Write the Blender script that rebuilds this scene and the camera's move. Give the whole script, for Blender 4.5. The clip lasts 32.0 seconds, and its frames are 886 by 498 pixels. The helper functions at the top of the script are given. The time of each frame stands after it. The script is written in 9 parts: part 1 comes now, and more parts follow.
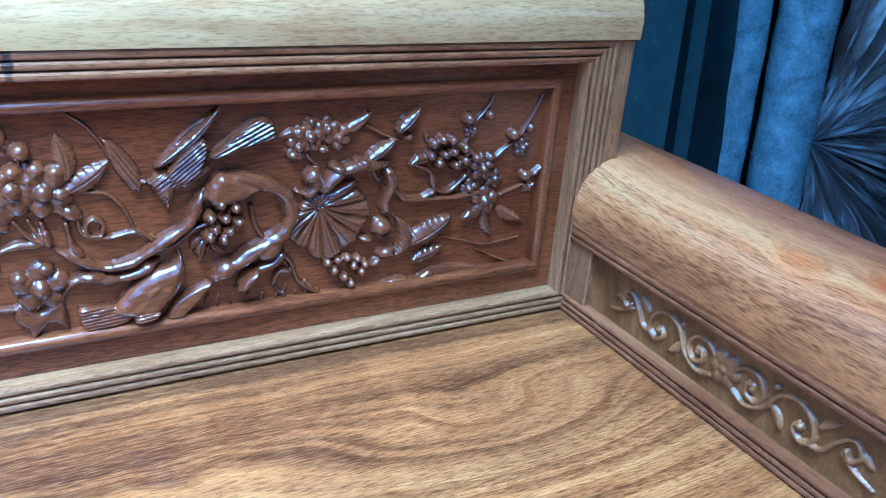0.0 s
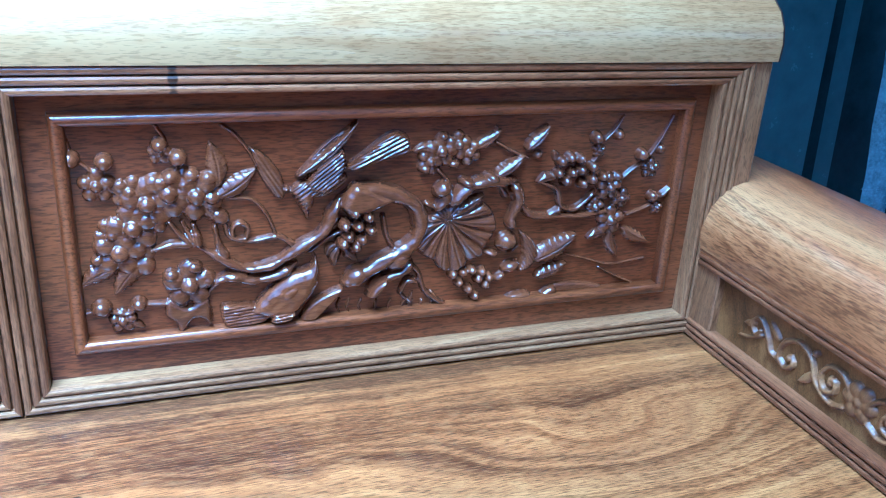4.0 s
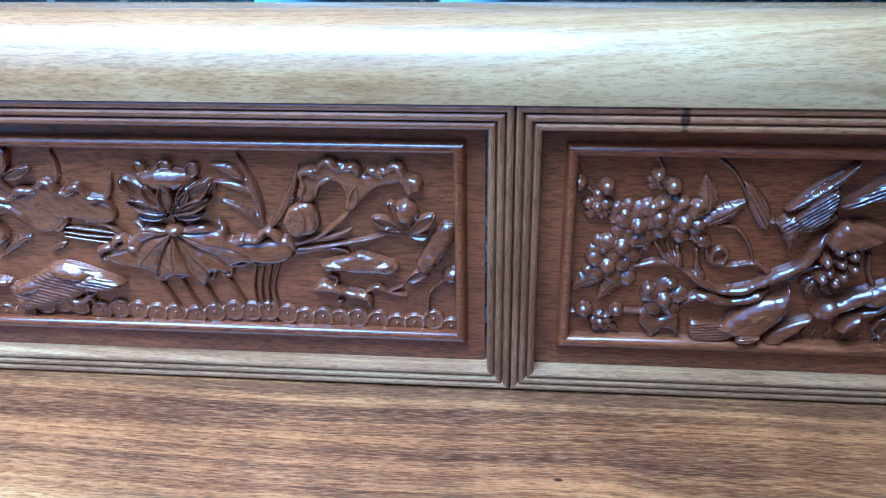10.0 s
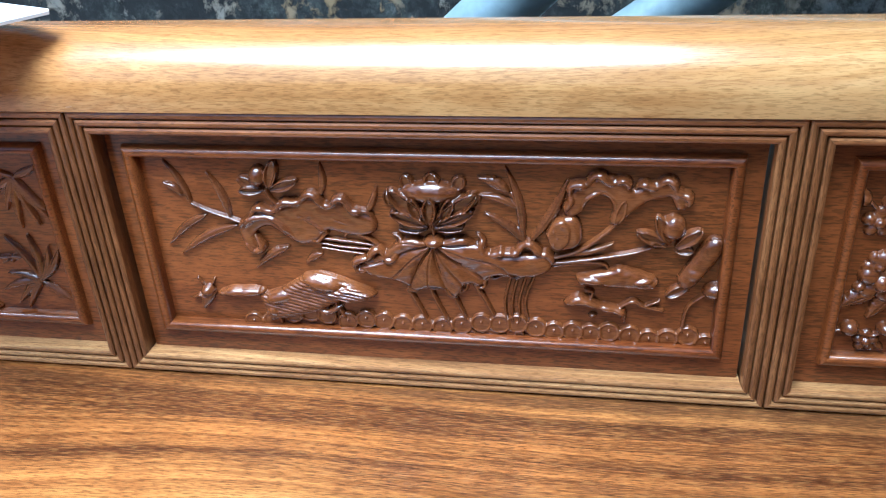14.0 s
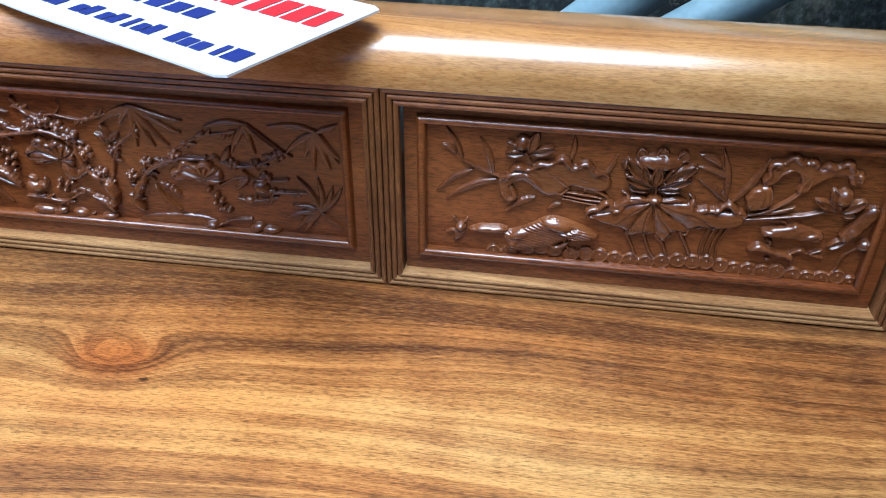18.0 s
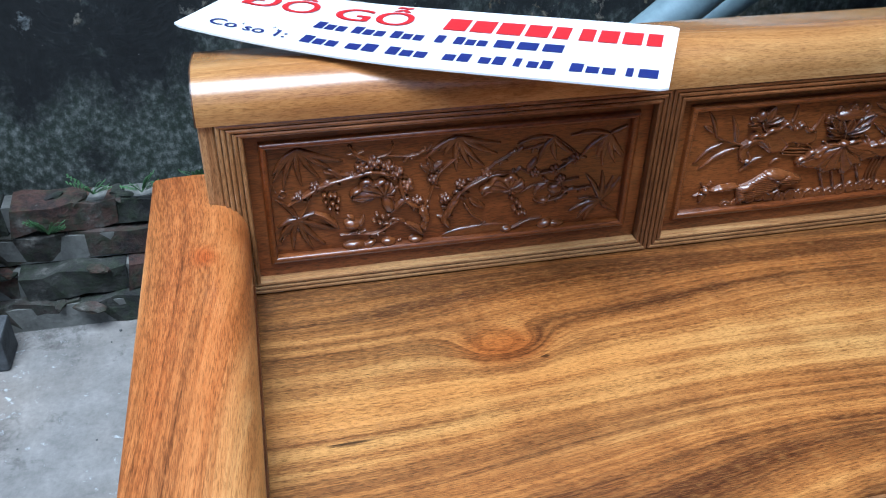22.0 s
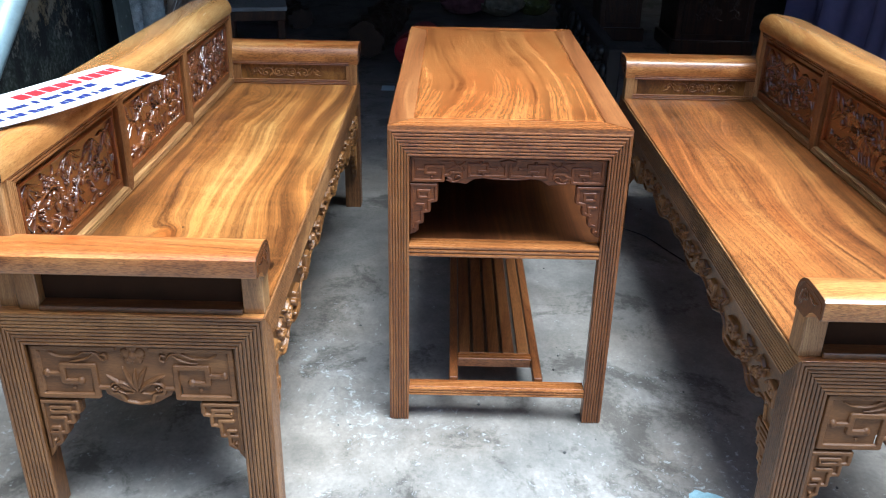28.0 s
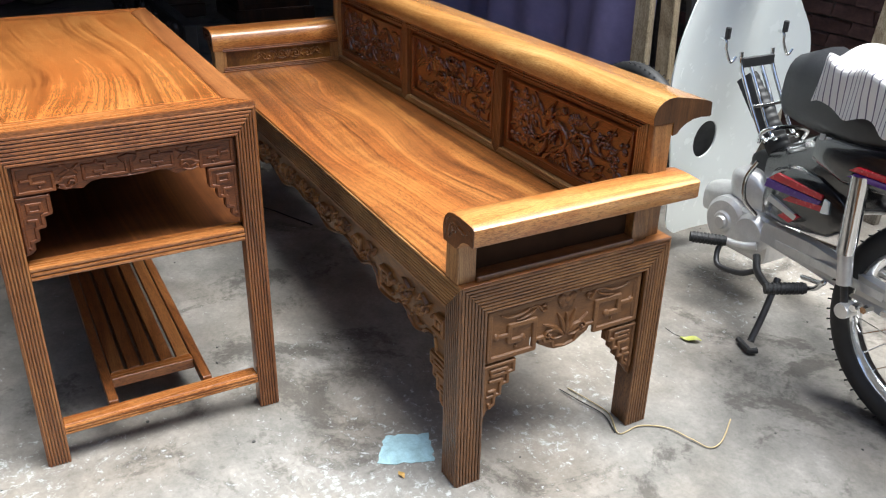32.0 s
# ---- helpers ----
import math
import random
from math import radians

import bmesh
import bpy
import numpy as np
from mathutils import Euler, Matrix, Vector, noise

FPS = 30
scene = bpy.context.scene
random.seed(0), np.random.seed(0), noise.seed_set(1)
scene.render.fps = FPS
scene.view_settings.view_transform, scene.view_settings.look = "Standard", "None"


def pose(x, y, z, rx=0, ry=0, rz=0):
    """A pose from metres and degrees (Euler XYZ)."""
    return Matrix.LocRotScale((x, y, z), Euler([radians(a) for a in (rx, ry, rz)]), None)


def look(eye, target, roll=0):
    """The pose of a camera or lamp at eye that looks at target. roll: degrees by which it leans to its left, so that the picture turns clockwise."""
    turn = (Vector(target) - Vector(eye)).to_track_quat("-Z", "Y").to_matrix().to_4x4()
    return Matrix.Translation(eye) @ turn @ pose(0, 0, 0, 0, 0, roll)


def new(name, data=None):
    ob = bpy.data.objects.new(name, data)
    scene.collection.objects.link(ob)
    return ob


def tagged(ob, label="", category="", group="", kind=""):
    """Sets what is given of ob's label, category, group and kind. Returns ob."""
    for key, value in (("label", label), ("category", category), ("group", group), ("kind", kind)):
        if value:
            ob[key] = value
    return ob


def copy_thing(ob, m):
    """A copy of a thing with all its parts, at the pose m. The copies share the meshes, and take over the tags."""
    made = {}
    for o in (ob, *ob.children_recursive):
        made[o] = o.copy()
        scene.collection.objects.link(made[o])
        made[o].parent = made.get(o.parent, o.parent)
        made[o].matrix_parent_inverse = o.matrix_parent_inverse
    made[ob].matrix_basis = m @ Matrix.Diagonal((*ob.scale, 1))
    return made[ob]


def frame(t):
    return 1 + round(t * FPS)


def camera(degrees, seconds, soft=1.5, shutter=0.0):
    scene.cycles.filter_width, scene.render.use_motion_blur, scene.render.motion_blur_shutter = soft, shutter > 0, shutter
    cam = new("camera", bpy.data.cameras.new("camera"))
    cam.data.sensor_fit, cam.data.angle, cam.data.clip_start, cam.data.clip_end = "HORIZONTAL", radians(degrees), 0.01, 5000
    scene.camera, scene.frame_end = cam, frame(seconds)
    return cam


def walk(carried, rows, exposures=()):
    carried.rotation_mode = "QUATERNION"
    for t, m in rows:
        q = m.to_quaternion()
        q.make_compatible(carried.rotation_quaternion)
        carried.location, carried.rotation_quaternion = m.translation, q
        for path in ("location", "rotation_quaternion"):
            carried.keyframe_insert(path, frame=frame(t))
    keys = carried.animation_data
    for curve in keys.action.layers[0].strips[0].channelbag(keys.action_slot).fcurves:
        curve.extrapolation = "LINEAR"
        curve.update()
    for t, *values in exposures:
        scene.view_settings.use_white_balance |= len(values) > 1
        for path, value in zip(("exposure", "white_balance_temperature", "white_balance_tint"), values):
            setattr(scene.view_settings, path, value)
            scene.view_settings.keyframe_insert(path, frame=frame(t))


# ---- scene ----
cam = camera(55.1, 32.0, soft=1.15)
PATH = [
    (0, (-0.045, 0.007, 0.88), (0.864, 1.597, 0.076), 4.8),
    (0.5, (-0.054, 0.015, 0.875), (0.968, 1.531, 0.063), 4.9),
    (1, (-0.051, 0.013, 0.876), (0.998, 1.493, 0.034), 6.1),
    (1.5, (-0.056, 0.01, 0.873), (0.967, 1.515, 0.044), 6.6),
    (2, (-0.051, 0.008, 0.875), (0.895, 1.564, 0.048), 6.2),
    (2.5, (-0.048, -0.002, 0.878), (0.816, 1.608, 0.065), 5.5),
    (3, (-0.052, -0.002, 0.874), (0.735, 1.663, 0.095), 4.6),
    (3.5, (-0.053, -0.004, 0.877), (0.663, 1.698, 0.109), 4.0),
    (4, (-0.054, -0.007, 0.877), (0.6, 1.72, 0.109), 3.6),
    (4.5, (-0.056, -0.009, 0.878), (0.528, 1.734, 0.09), 2.8),
    (6.5, (-0.052, -0.025, 0.884), (0.31, 1.756, 0.05), 0.5),
    (7, (-0.066, -0.028, 0.913), (0.17, 1.746, 0.02), 0.2),
    (7.5, (-0.085, -0.021, 0.924), (0.081, 1.75, 0.01), 0.6),
    (8, (-0.096, -0.011, 0.937), (-0.013, 1.765, 0.022), 0.6),
    (8.5, (-0.105, -0.007, 0.953), (-0.141, 1.763, 0.023), -0.5),
    (9, (-0.117, 0.0, 0.961), (-0.241, 1.747, -0.006), -1.3),
    (9.5, (-0.133, 0.0, 0.97), (-0.322, 1.737, -0.004), -1.7),
    (10, (-0.144, 0.009, 0.972), (-0.321, 1.739, -0.016), -1.4),
    (10.5, (-0.176, -0.015, 0.989), (-0.366, 1.703, -0.017), -2.8),
    (11, (-0.213, -0.014, 0.993), (-0.432, 1.709, 0.002), -4.1),
    (11.5, (-0.27, -0.025, 0.979), (-0.503, 1.724, 0.037), -2.8),
    (12, (-0.299, -0.026, 0.98), (-0.546, 1.726, 0.048), -2.6),
    (12.5, (-0.305, -0.026, 0.978), (-0.572, 1.721, 0.042), -2.7),
    (13, (-0.297, -0.014, 0.983), (-0.602, 1.718, 0.031), -3.4),
    (13.5, (-0.296, -0.008, 0.978), (-0.633, 1.714, 0.018), -3.3),
    (15.5, (-0.367, -0.024, 0.988), (-0.612, 1.72, 0.04), -1.6),
    (16, (-0.398, -0.03, 1.006), (-0.627, 1.687, 0.006), -1.4),
    (16.5, (-0.426, -0.038, 1.045), (-0.619, 1.647, -0.014), -1.4),
    (17, (-0.46, -0.091, 1.094), (-0.666, 1.56, -0.016), -1.2),
    (17.5, (-0.517, -0.15, 1.117), (-0.721, 1.475, -0.032), 0.2),
    (18, (-0.538, -0.198, 1.138), (-0.767, 1.406, -0.035), 0.4),
    (18.5, (-0.554, -0.277, 1.189), (-0.856, 1.292, -0.015), -1.6),
    (19, (-0.601, -0.322, 1.223), (-0.954, 1.226, 0.007), -2.5),
    (19.5, (-0.664, -0.373, 1.246), (-1.033, 1.199, 0.066), -2.0),
    (20, (-0.811, -0.448, 1.265), (-1.128, 1.144, 0.096), -0.7),
    (20.5, (-0.861, -0.474, 1.252), (-1.15, 1.111, 0.067), 0.8),
    (21, (-1.011, -0.464, 1.234), (-1.072, 1.157, 0.064), 1.1),
    (21.5, (-1.168, -0.417, 1.222), (-0.909, 1.176, 0.04), 1.8),
    (22, (-1.245, -0.361, 1.217), (-0.871, 1.242, 0.083), 1.1),
    (22.5, (-1.342, -0.219, 1.270), (-0.906, 1.404, 0.185), -0.8),
    (23, (-1.629, -0.203, 1.252), (-0.732, 1.218, 0.167), 0.5),
    (23.5, (-1.878, -0.207, 1.215), (-0.524, 0.816, 0.159), 3.9),
    (24, (-2.106, -0.289, 1.258), (-0.565, 0.519, 0.272), 2.3),
    (24.5, (-2.369, -0.322, 1.283), (-0.704, 0.294, 0.36), 2.5),
    (25, (-2.504, -0.386, 1.305), (-0.801, 0.159, 0.41), 1.6),
    (25.5, (-2.623, -0.456, 1.316), (-0.893, 0.046, 0.446), 1.0),
    (27.5, (-2.774, -0.287, 1.34), (-0.974, -0.179, 0.477), 0.1),
    (28, (-2.778, -0.236, 1.335), (-0.969, -0.232, 0.48), 1.2),
    (28.5, (-2.745, -0.202, 1.324), (-0.938, -0.274, 0.47), 1.9),
    (29, (-2.646, -0.166, 1.325), (-0.851, -0.345, 0.461), 0.9),
    (29.5, (-2.595, -0.124, 1.316), (-0.862, -0.607, 0.442), 0.3),
    (30, (-2.585, -0.054, 1.308), (-0.962, -0.807, 0.413), 0.3),
    (30.5, (-2.577, -0.05, 1.303), (-1.026, -0.921, 0.39), 0.4),
    (31, (-2.603, -0.085, 1.305), (-1.068, -0.983, 0.391), 0.3),
    (31.5, (-2.667, -0.12, 1.316), (-1.118, -1.01, 0.415), 0.7),
    (32, (-2.715, -0.145, 1.312), (-1.15, -1.019, 0.424), 1.2),
]

# the phone's camera warms its picture about ten seconds in
EXPOSURES = [(0.0, 2.78, 3200, -7), (1.0, 3.05, 3180, -7), (3.0, 2.78, 3180, -7), (4.2, 2.85, 3140, -6), (7.0, 2.4, 2980, -6), (9.8, 2.05, 3060, -4), (11.2, 1.98, 4600, 1), (16.0, 1.75, 4750, 3), (18.0, 1.28, 4700, 2), (20.0, 1.15, 4750, 2), (22.5, 1.0, 4900, 5), (23.5, 1.12, 5100, 5), (24.0, 1.75, 5150, 5), (25.0, 1.78, 4850, 5), (29.0, 2.0, 5450, 2), (30.0, 2.0, 5650, 3), (32.0, 1.88, 6050, 6)]
walk(cam, [(t, look(eye, target, roll)) for t, eye, target, roll in PATH], EXPOSURES)

# ---- light: overcast sky over an open yard, a roofed workshop beyond ----
world = bpy.data.worlds.new("overcast_sky")
scene.world = world
world.use_nodes = True
_wn = world.node_tree
_sky = _wn.nodes.new("ShaderNodeTexSky")
_sky.sky_type, _sky.sun_disc = "NISHITA", False
_sky.sun_elevation, _sky.sun_rotation = radians(74.2), radians(203)
_sky.air_density, _sky.dust_density, _sky.ozone_density = 1.0, 4.0, 1.0
_wn.nodes["Background"].inputs["Strength"].default_value = 0.068
_wn.links.new(_sky.outputs[0], _wn.nodes["Background"].inputs["Color"])
sun = new("sun", bpy.data.lights.new("sun", "SUN"))
sun.data.energy, sun.data.angle, sun.data.color = 2.9, radians(42), (1.0, 0.97, 0.92)
sun.matrix_world = look((-0.6, -1.4, 5.4), (0, 0, 0))

# ---- materials ----
def mat(name):
    m = bpy.data.materials.new(name)
    m.use_nodes = True
    nt = m.node_tree
    return m, nt, nt.nodes["Principled BSDF"]


def node(nt, kind, **inputs):
    n = nt.nodes.new("ShaderNode" + kind)
    for k, v in inputs.items():
        k = k.replace("_", " ")
        if k.startswith("i") and k[1:].isdigit():
            n.inputs[int(k[1:])].default_value = v
        else:
            n.inputs[k].default_value = v
    return n


def ramp(nt, stops):
    r = nt.nodes.new("ShaderNodeValToRGB")
    els = r.color_ramp.elements
    els[0].position, els[0].color = stops[0][0], (*stops[0][1], 1)
    els[1].position, els[1].color = stops[-1][0], (*stops[-1][1], 1)
    for p, c in stops[1:-1]:
        e = els.new(p)
        e.color = (*c, 1)
    return r


def math_node(nt, op, a=None, b=None, va=0.0, vb=0.0):
    n = nt.nodes.new("ShaderNodeMath")
    n.operation = op
    n.inputs[0].default_value, n.inputs[1].default_value = va, vb
    if a is not None:
        nt.links.new(a, n.inputs[0])
    if b is not None:
        nt.links.new(b, n.inputs[1])
    return n.outputs[0]


def mix_col(nt, fac, a, b, how="MIX"):
    n = nt.nodes.new("ShaderNodeMix")
    n.data_type, n.blend_type = "RGBA", how
    for sock, v in ((n.inputs[0], fac), (n.inputs[6], a), (n.inputs[7], b)):
        if isinstance(v, (int, float)):
            sock.default_value = v
        elif isinstance(v, tuple):
            sock.default_value = (*v, 1)
        else:
            nt.links.new(v, sock)
    return n.outputs[2]


def wood(name, axis, dark, mid, light, red=None, gloss=0.26, figure=1.0, pores=0.5, coat=0.35, swells=(), heart=None, blemishes=(), flecks=0.5, contrast=1.0, lines=0.25, bands=1.0):
    """Varnished hardwood whose grain runs along one axis of the object. The year rings are layers that a slow warp bends,
    so that a board shows flowing bands and arches; swells are the eyes of knots."""
    m, nt, bsdf = mat(name)
    L = nt.links.new
    tc, info = nt.nodes.new("ShaderNodeTexCoord"), nt.nodes.new("ShaderNodeObjectInfo")
    sep = nt.nodes.new("ShaderNodeSeparateXYZ")
    L(tc.outputs["Object"], sep.inputs[0])
    co = {k: sep.outputs[i] for i, k in enumerate("xyz")}
    side = "x" if axis == "y" else "y"
    third = next(k for k in "xyz" if k not in (axis, side))
    plan = (sep.outputs[0], sep.outputs[1])
    apart = math_node(nt, "MULTIPLY", info.outputs["Random"], vb=7.0)

    def vec(a, b, c):
        n = nt.nodes.new("ShaderNodeCombineXYZ")
        for k, v in enumerate((a, b, c)):
            L(v, n.inputs[k])
        return n.outputs[0]

    def noise(v, scale, detail=2.0, rough=0.5, warp=0.0):
        mp = nt.nodes.new("ShaderNodeMapping")
        mp.inputs["Scale"].default_value = scale
        L(v, mp.inputs["Vector"])
        n = node(nt, "TexNoise", Scale=1.0, Detail=detail, Roughness=rough, Distortion=warp)
        L(mp.outputs[0], n.inputs["Vector"])
        return n.outputs[0]

    def away(px, py, sx, sy):
        u = math_node(nt, "DIVIDE", math_node(nt, "SUBTRACT", plan[0], vb=px), vb=sx)
        w = math_node(nt, "DIVIDE", math_node(nt, "SUBTRACT", plan[1], vb=py), vb=sy)
        return math_node(nt, "ADD", math_node(nt, "MULTIPLY", u, u), math_node(nt, "MULTIPLY", w, w))

    def bell(d2):
        return math_node(nt, "POWER", va=2.718, b=math_node(nt, "MULTIPLY", d2, vb=-0.5))

    def centred(p, k):
        return math_node(nt, "MULTIPLY", math_node(nt, "SUBTRACT", p, vb=0.5), vb=k)

    def total(*terms):
        v = terms[0]
        for q in terms[1:]:
            v = math_node(nt, "ADD", v, q)
        return v

    # where a spot lies among the layers
    raw = vec(co[axis], math_node(nt, "ADD", co[side], apart), co[third])
    sway = noise(raw, (1.1, 3.0, 3.0), 0.5, 0.4)
    ripple = noise(raw, (7.0, 15.0, 15.0), 2.0, 0.5)
    layer = total(co[side], math_node(nt, "MULTIPLY", apart, vb=1.0), centred(sway, 0.26 * figure), centred(ripple, 0.007 * figure))
    wob = noise(raw, (9.0, 9.0, 9.0), 2.0, 0.5)
    eyes = []
    for px, py, rise, sx, sy, tint in swells:
        e = bell(math_node(nt, "MULTIPLY", away(px, py, sx, sy), math_node(nt, "ADD", math_node(nt, "MULTIPLY", wob, vb=1.0), vb=0.5)))
        layer = total(layer, math_node(nt, "MULTIPLY", e, vb=rise))
        if tint:
            eyes.append((e, tint))
    here = vec(co[axis], layer, co[third])

    broad = noise(here, (0.5, 11.0, 5.0), 1.0, 0.5)
    band = noise(here, (0.9, 44.0, 16.0), 2.0, 0.55)
    streak = noise(here, (1.6, 135.0, 50.0), 2.0, 0.6)
    fine = noise(here, (3.5, 420.0, 170.0), 2.0, 0.6)
    # the vessels keep to the length of the board
    along = vec(co[axis], math_node(nt, "ADD", co[side], centred(sway, 0.10 * figure)), co[third])
    fleck = noise(along, (75.0, 930.0, 550.0), 1.0, 0.5, 0.15)
    pore = noise(along, (130.0, 1700.0, 1000.0), 1.0, 0.5, 0.1)
    patch = noise(here, (1.0, 7.0, 5.0), 2.0, 0.5)
    curl_ = noise(raw, (26.0, 9.0, 9.0), 2.0, 0.5)

    v = total(centred(broad, 0.58 * contrast * bands), centred(band, 0.42 * contrast * bands), centred(streak, 0.30 * contrast), centred(fine, 0.34 * contrast), centred(curl_, 0.16 * contrast), centred(wob, 0.18 * contrast))
    v = math_node(nt, "ADD", v, vb=0.5)
    if heart:
        # a band of dark heartwood along the board
        q = math_node(nt, "DIVIDE", total(co[side], centred(sway, 0.10), centred(band, 0.05), centred(ripple, 0.05)), vb=1.0)
        q = math_node(nt, "DIVIDE", math_node(nt, "SUBTRACT", q, vb=heart[0]), vb=heart[1])
        v = math_node(nt, "SUBTRACT", v, math_node(nt, "MULTIPLY", bell(math_node(nt, "MULTIPLY", q, q)), vb=heart[2]))
    half = tuple(0.45 * p + 0.55 * q for p, q in zip(dark, mid))
    r1 = ramp(nt, [(0.30, dark), (0.41, half), (0.51, mid), (0.66, light)])
    L(v, r1.inputs[0])
    col = r1.outputs[0]
    if red:
        rp = ramp(nt, [(0.42, (0, 0, 0)), (0.62, (1, 1, 1))])
        L(patch, rp.inputs[0])
        col = mix_col(nt, math_node(nt, "MULTIPLY", rp.outputs[0], vb=0.75), col, red, "MULTIPLY")
    # the dark late wood at the edge of some layers, sharp on one side
    ring = math_node(nt, "FRACT", total(math_node(nt, "MULTIPLY", layer, vb=62.0), math_node(nt, "MULTIPLY", broad, vb=5.0), math_node(nt, "MULTIPLY", streak, vb=0.7)))
    rg = ramp(nt, [(0.0, (1, 1, 1)), (0.50, (1, 1, 1)), (0.92, tuple(1 - lines * q for q in (0.85, 1.0, 1.1))), (1.0, (1, 1, 1))])
    L(ring, rg.inputs[0])
    weight = ramp(nt, [(0.40, (0.12, 0.12, 0.12)), (0.58, (1, 1, 1))])
    L(noise(here, (1.4, 17.0, 9.0), 1.0, 0.5), weight.inputs[0])
    col = mix_col(nt, weight.outputs[0], col, rg.outputs[0], "MULTIPLY")
    # pores: short dark dashes along the grain, thicker in some layers
    crowd = math_node(nt, "ADD", math_node(nt, "MULTIPLY", band, vb=0.20), vb=-0.10)
    for src, k, lo, hi in ((fleck, flecks * 0.8, 0.38, 0.46), (pore, pores * 0.8, 0.39, 0.47)):
        pr = ramp(nt, [(lo, (1 - k, 1 - k * 1.06, 1 - k * 1.12)), (hi, (1, 1, 1))])
        L(math_node(nt, "ADD", src, crowd), pr.inputs[0])
        col = mix_col(nt, 0.9, col, pr.outputs[0], "MULTIPLY")
    pale = ramp(nt, [(0.55, (0, 0, 0)), (0.63, (1, 1, 1))])
    L(fleck, pale.inputs[0])
    col = mix_col(nt, math_node(nt, "MULTIPLY", pale.outputs[0], vb=0.30 * flecks), col, light)
    for e, tint in eyes:
        er = ramp(nt, [(0.10, (0, 0, 0)), (0.75, (0.9, 0.9, 0.9)), (0.97, (1, 1, 1))])
        L(e, er.inputs[0])
        col = mix_col(nt, er.outputs[0], col, tint, "MULTIPLY")
    for px, py, sx, sy in blemishes:
        d2 = math_node(nt, "ADD", away(px, py, sx, sy), centred(fine, 3.0))
        br = ramp(nt, [(0.25, (0.12, 0.10, 0.09)), (1.0, (1, 1, 1))])
        L(d2, br.inputs[0])
        col = mix_col(nt, 0.95, col, br.outputs[0], "MULTIPLY")
    L(col, bsdf.inputs["Base Color"])
    L(math_node(nt, "ADD", math_node(nt, "MULTIPLY", streak, vb=0.06), vb=gloss - 0.03), bsdf.inputs["Roughness"])
    bump = node(nt, "Bump", Strength=0.10, Distance=0.0006)
    L(math_node(nt, "ADD", math_node(nt, "MULTIPLY", pore, vb=0.5), math_node(nt, "MULTIPLY", fleck, vb=0.8)), bump.inputs["Height"])
    L(bump.outputs[0], bsdf.inputs["Normal"])
    bsdf.inputs["Coat Weight"].default_value = coat
    bsdf.inputs["Coat Roughness"].default_value = 0.16
    return m


SEAT = wood("seat_wood", "x", (0.115, 0.045, 0.013), (0.345, 0.154, 0.039), (0.50, 0.267, 0.075), (0.97, 0.76, 0.57), gloss=0.32, figure=0.8, pores=0.55, flecks=0.6, coat=0.2, heart=(0.455, 0.050, 0.16), contrast=1.12, lines=0.42, bands=1.15,
            swells=((-0.553, 0.303, 0.048, 0.042, 0.025, (0.88, 0.66, 0.48)), (0.70, 0.29, 0.075, 0.20, 0.065, None), (0.05, 0.20, 0.045, 0.24, 0.07, None), (-0.30, 0.12, -0.035, 0.22, 0.06, None)),
            blemishes=((-0.695, 0.030, 0.026, 0.013), (-0.5035, 0.276, 0.007, 0.003), (0.3225, 0.368, 0.004, 0.0022), (-0.76, 0.180, 0.030, 0.004)))
CREST = wood("crest_wood", "x", (0.29, 0.135, 0.040), (0.455, 0.245, 0.080), (0.60, 0.37, 0.140), (0.95, 0.72, 0.54), gloss=0.26, figure=0.8, pores=0.30, flecks=0.25, contrast=0.75, coat=0.5, lines=0.14)
ARMW = wood("arm_wood", "y", (0.24, 0.088, 0.022), (0.46, 0.190, 0.050), (0.60, 0.31, 0.100), (0.90, 0.58, 0.40), gloss=0.29, figure=1.3, pores=0.45, flecks=0.5, contrast=1.0, lines=0.25,
            swells=((0.8765, 0.248, 0.03, 0.009, 0.016, (0.86, 0.66, 0.5)), (0.8955, 0.186, 0.03, 0.009, 0.018, (0.84, 0.60, 0.44)), (-0.90, 0.36, 0.025, 0.010, 0.016, (0.88, 0.62, 0.46))))
PANEL = wood("panel_wood", "x", (0.085, 0.024, 0.006), (0.195, 0.060, 0.013), (0.31, 0.108, 0.026), (0.95, 0.75, 0.66), gloss=0.30, figure=0.35, coat=0.4, flecks=0.55, pores=0.5, contrast=0.7, lines=0.25, bands=0.6)
CARVE = wood("carved_wood", "x", (0.07, 0.021, 0.006), (0.145, 0.046, 0.012), (0.23, 0.080, 0.022), gloss=0.24, figure=0.4, coat=0.8, pores=0.3, flecks=0.25, contrast=0.8, lines=0.1)
STILE = wood("stile_wood", "z", (0.19, 0.082, 0.026), (0.32, 0.155, 0.053), (0.47, 0.265, 0.105), gloss=0.3, flecks=0.3)
MULL = wood("mullion_wood", "z", (0.11, 0.040, 0.013), (0.20, 0.082, 0.026), (0.31, 0.145, 0.050), gloss=0.3, flecks=0.3)
BEAD = wood("bead_wood", "x", (0.12, 0.042, 0.013), (0.22, 0.088, 0.027), (0.33, 0.150, 0.052), (0.9, 0.7, 0.6), gloss=0.28, flecks=0.25, blemishes=((0.4025, 0.470, 0.0035, 0.02),))
# lighter copy of the bead wood, the sky's sheen painted into it
LITBEAD = wood("sky_lit_bead_wood", "x", (0.19, 0.082, 0.026), (0.345, 0.172, 0.060), (0.48, 0.285, 0.112), gloss=0.3, flecks=0.3)
ENDGRAIN = wood("end_grain_wood", "z", (0.040, 0.017, 0.006), (0.078, 0.033, 0.011), (0.13, 0.058, 0.020), gloss=0.42, flecks=0.3, coat=0.1)
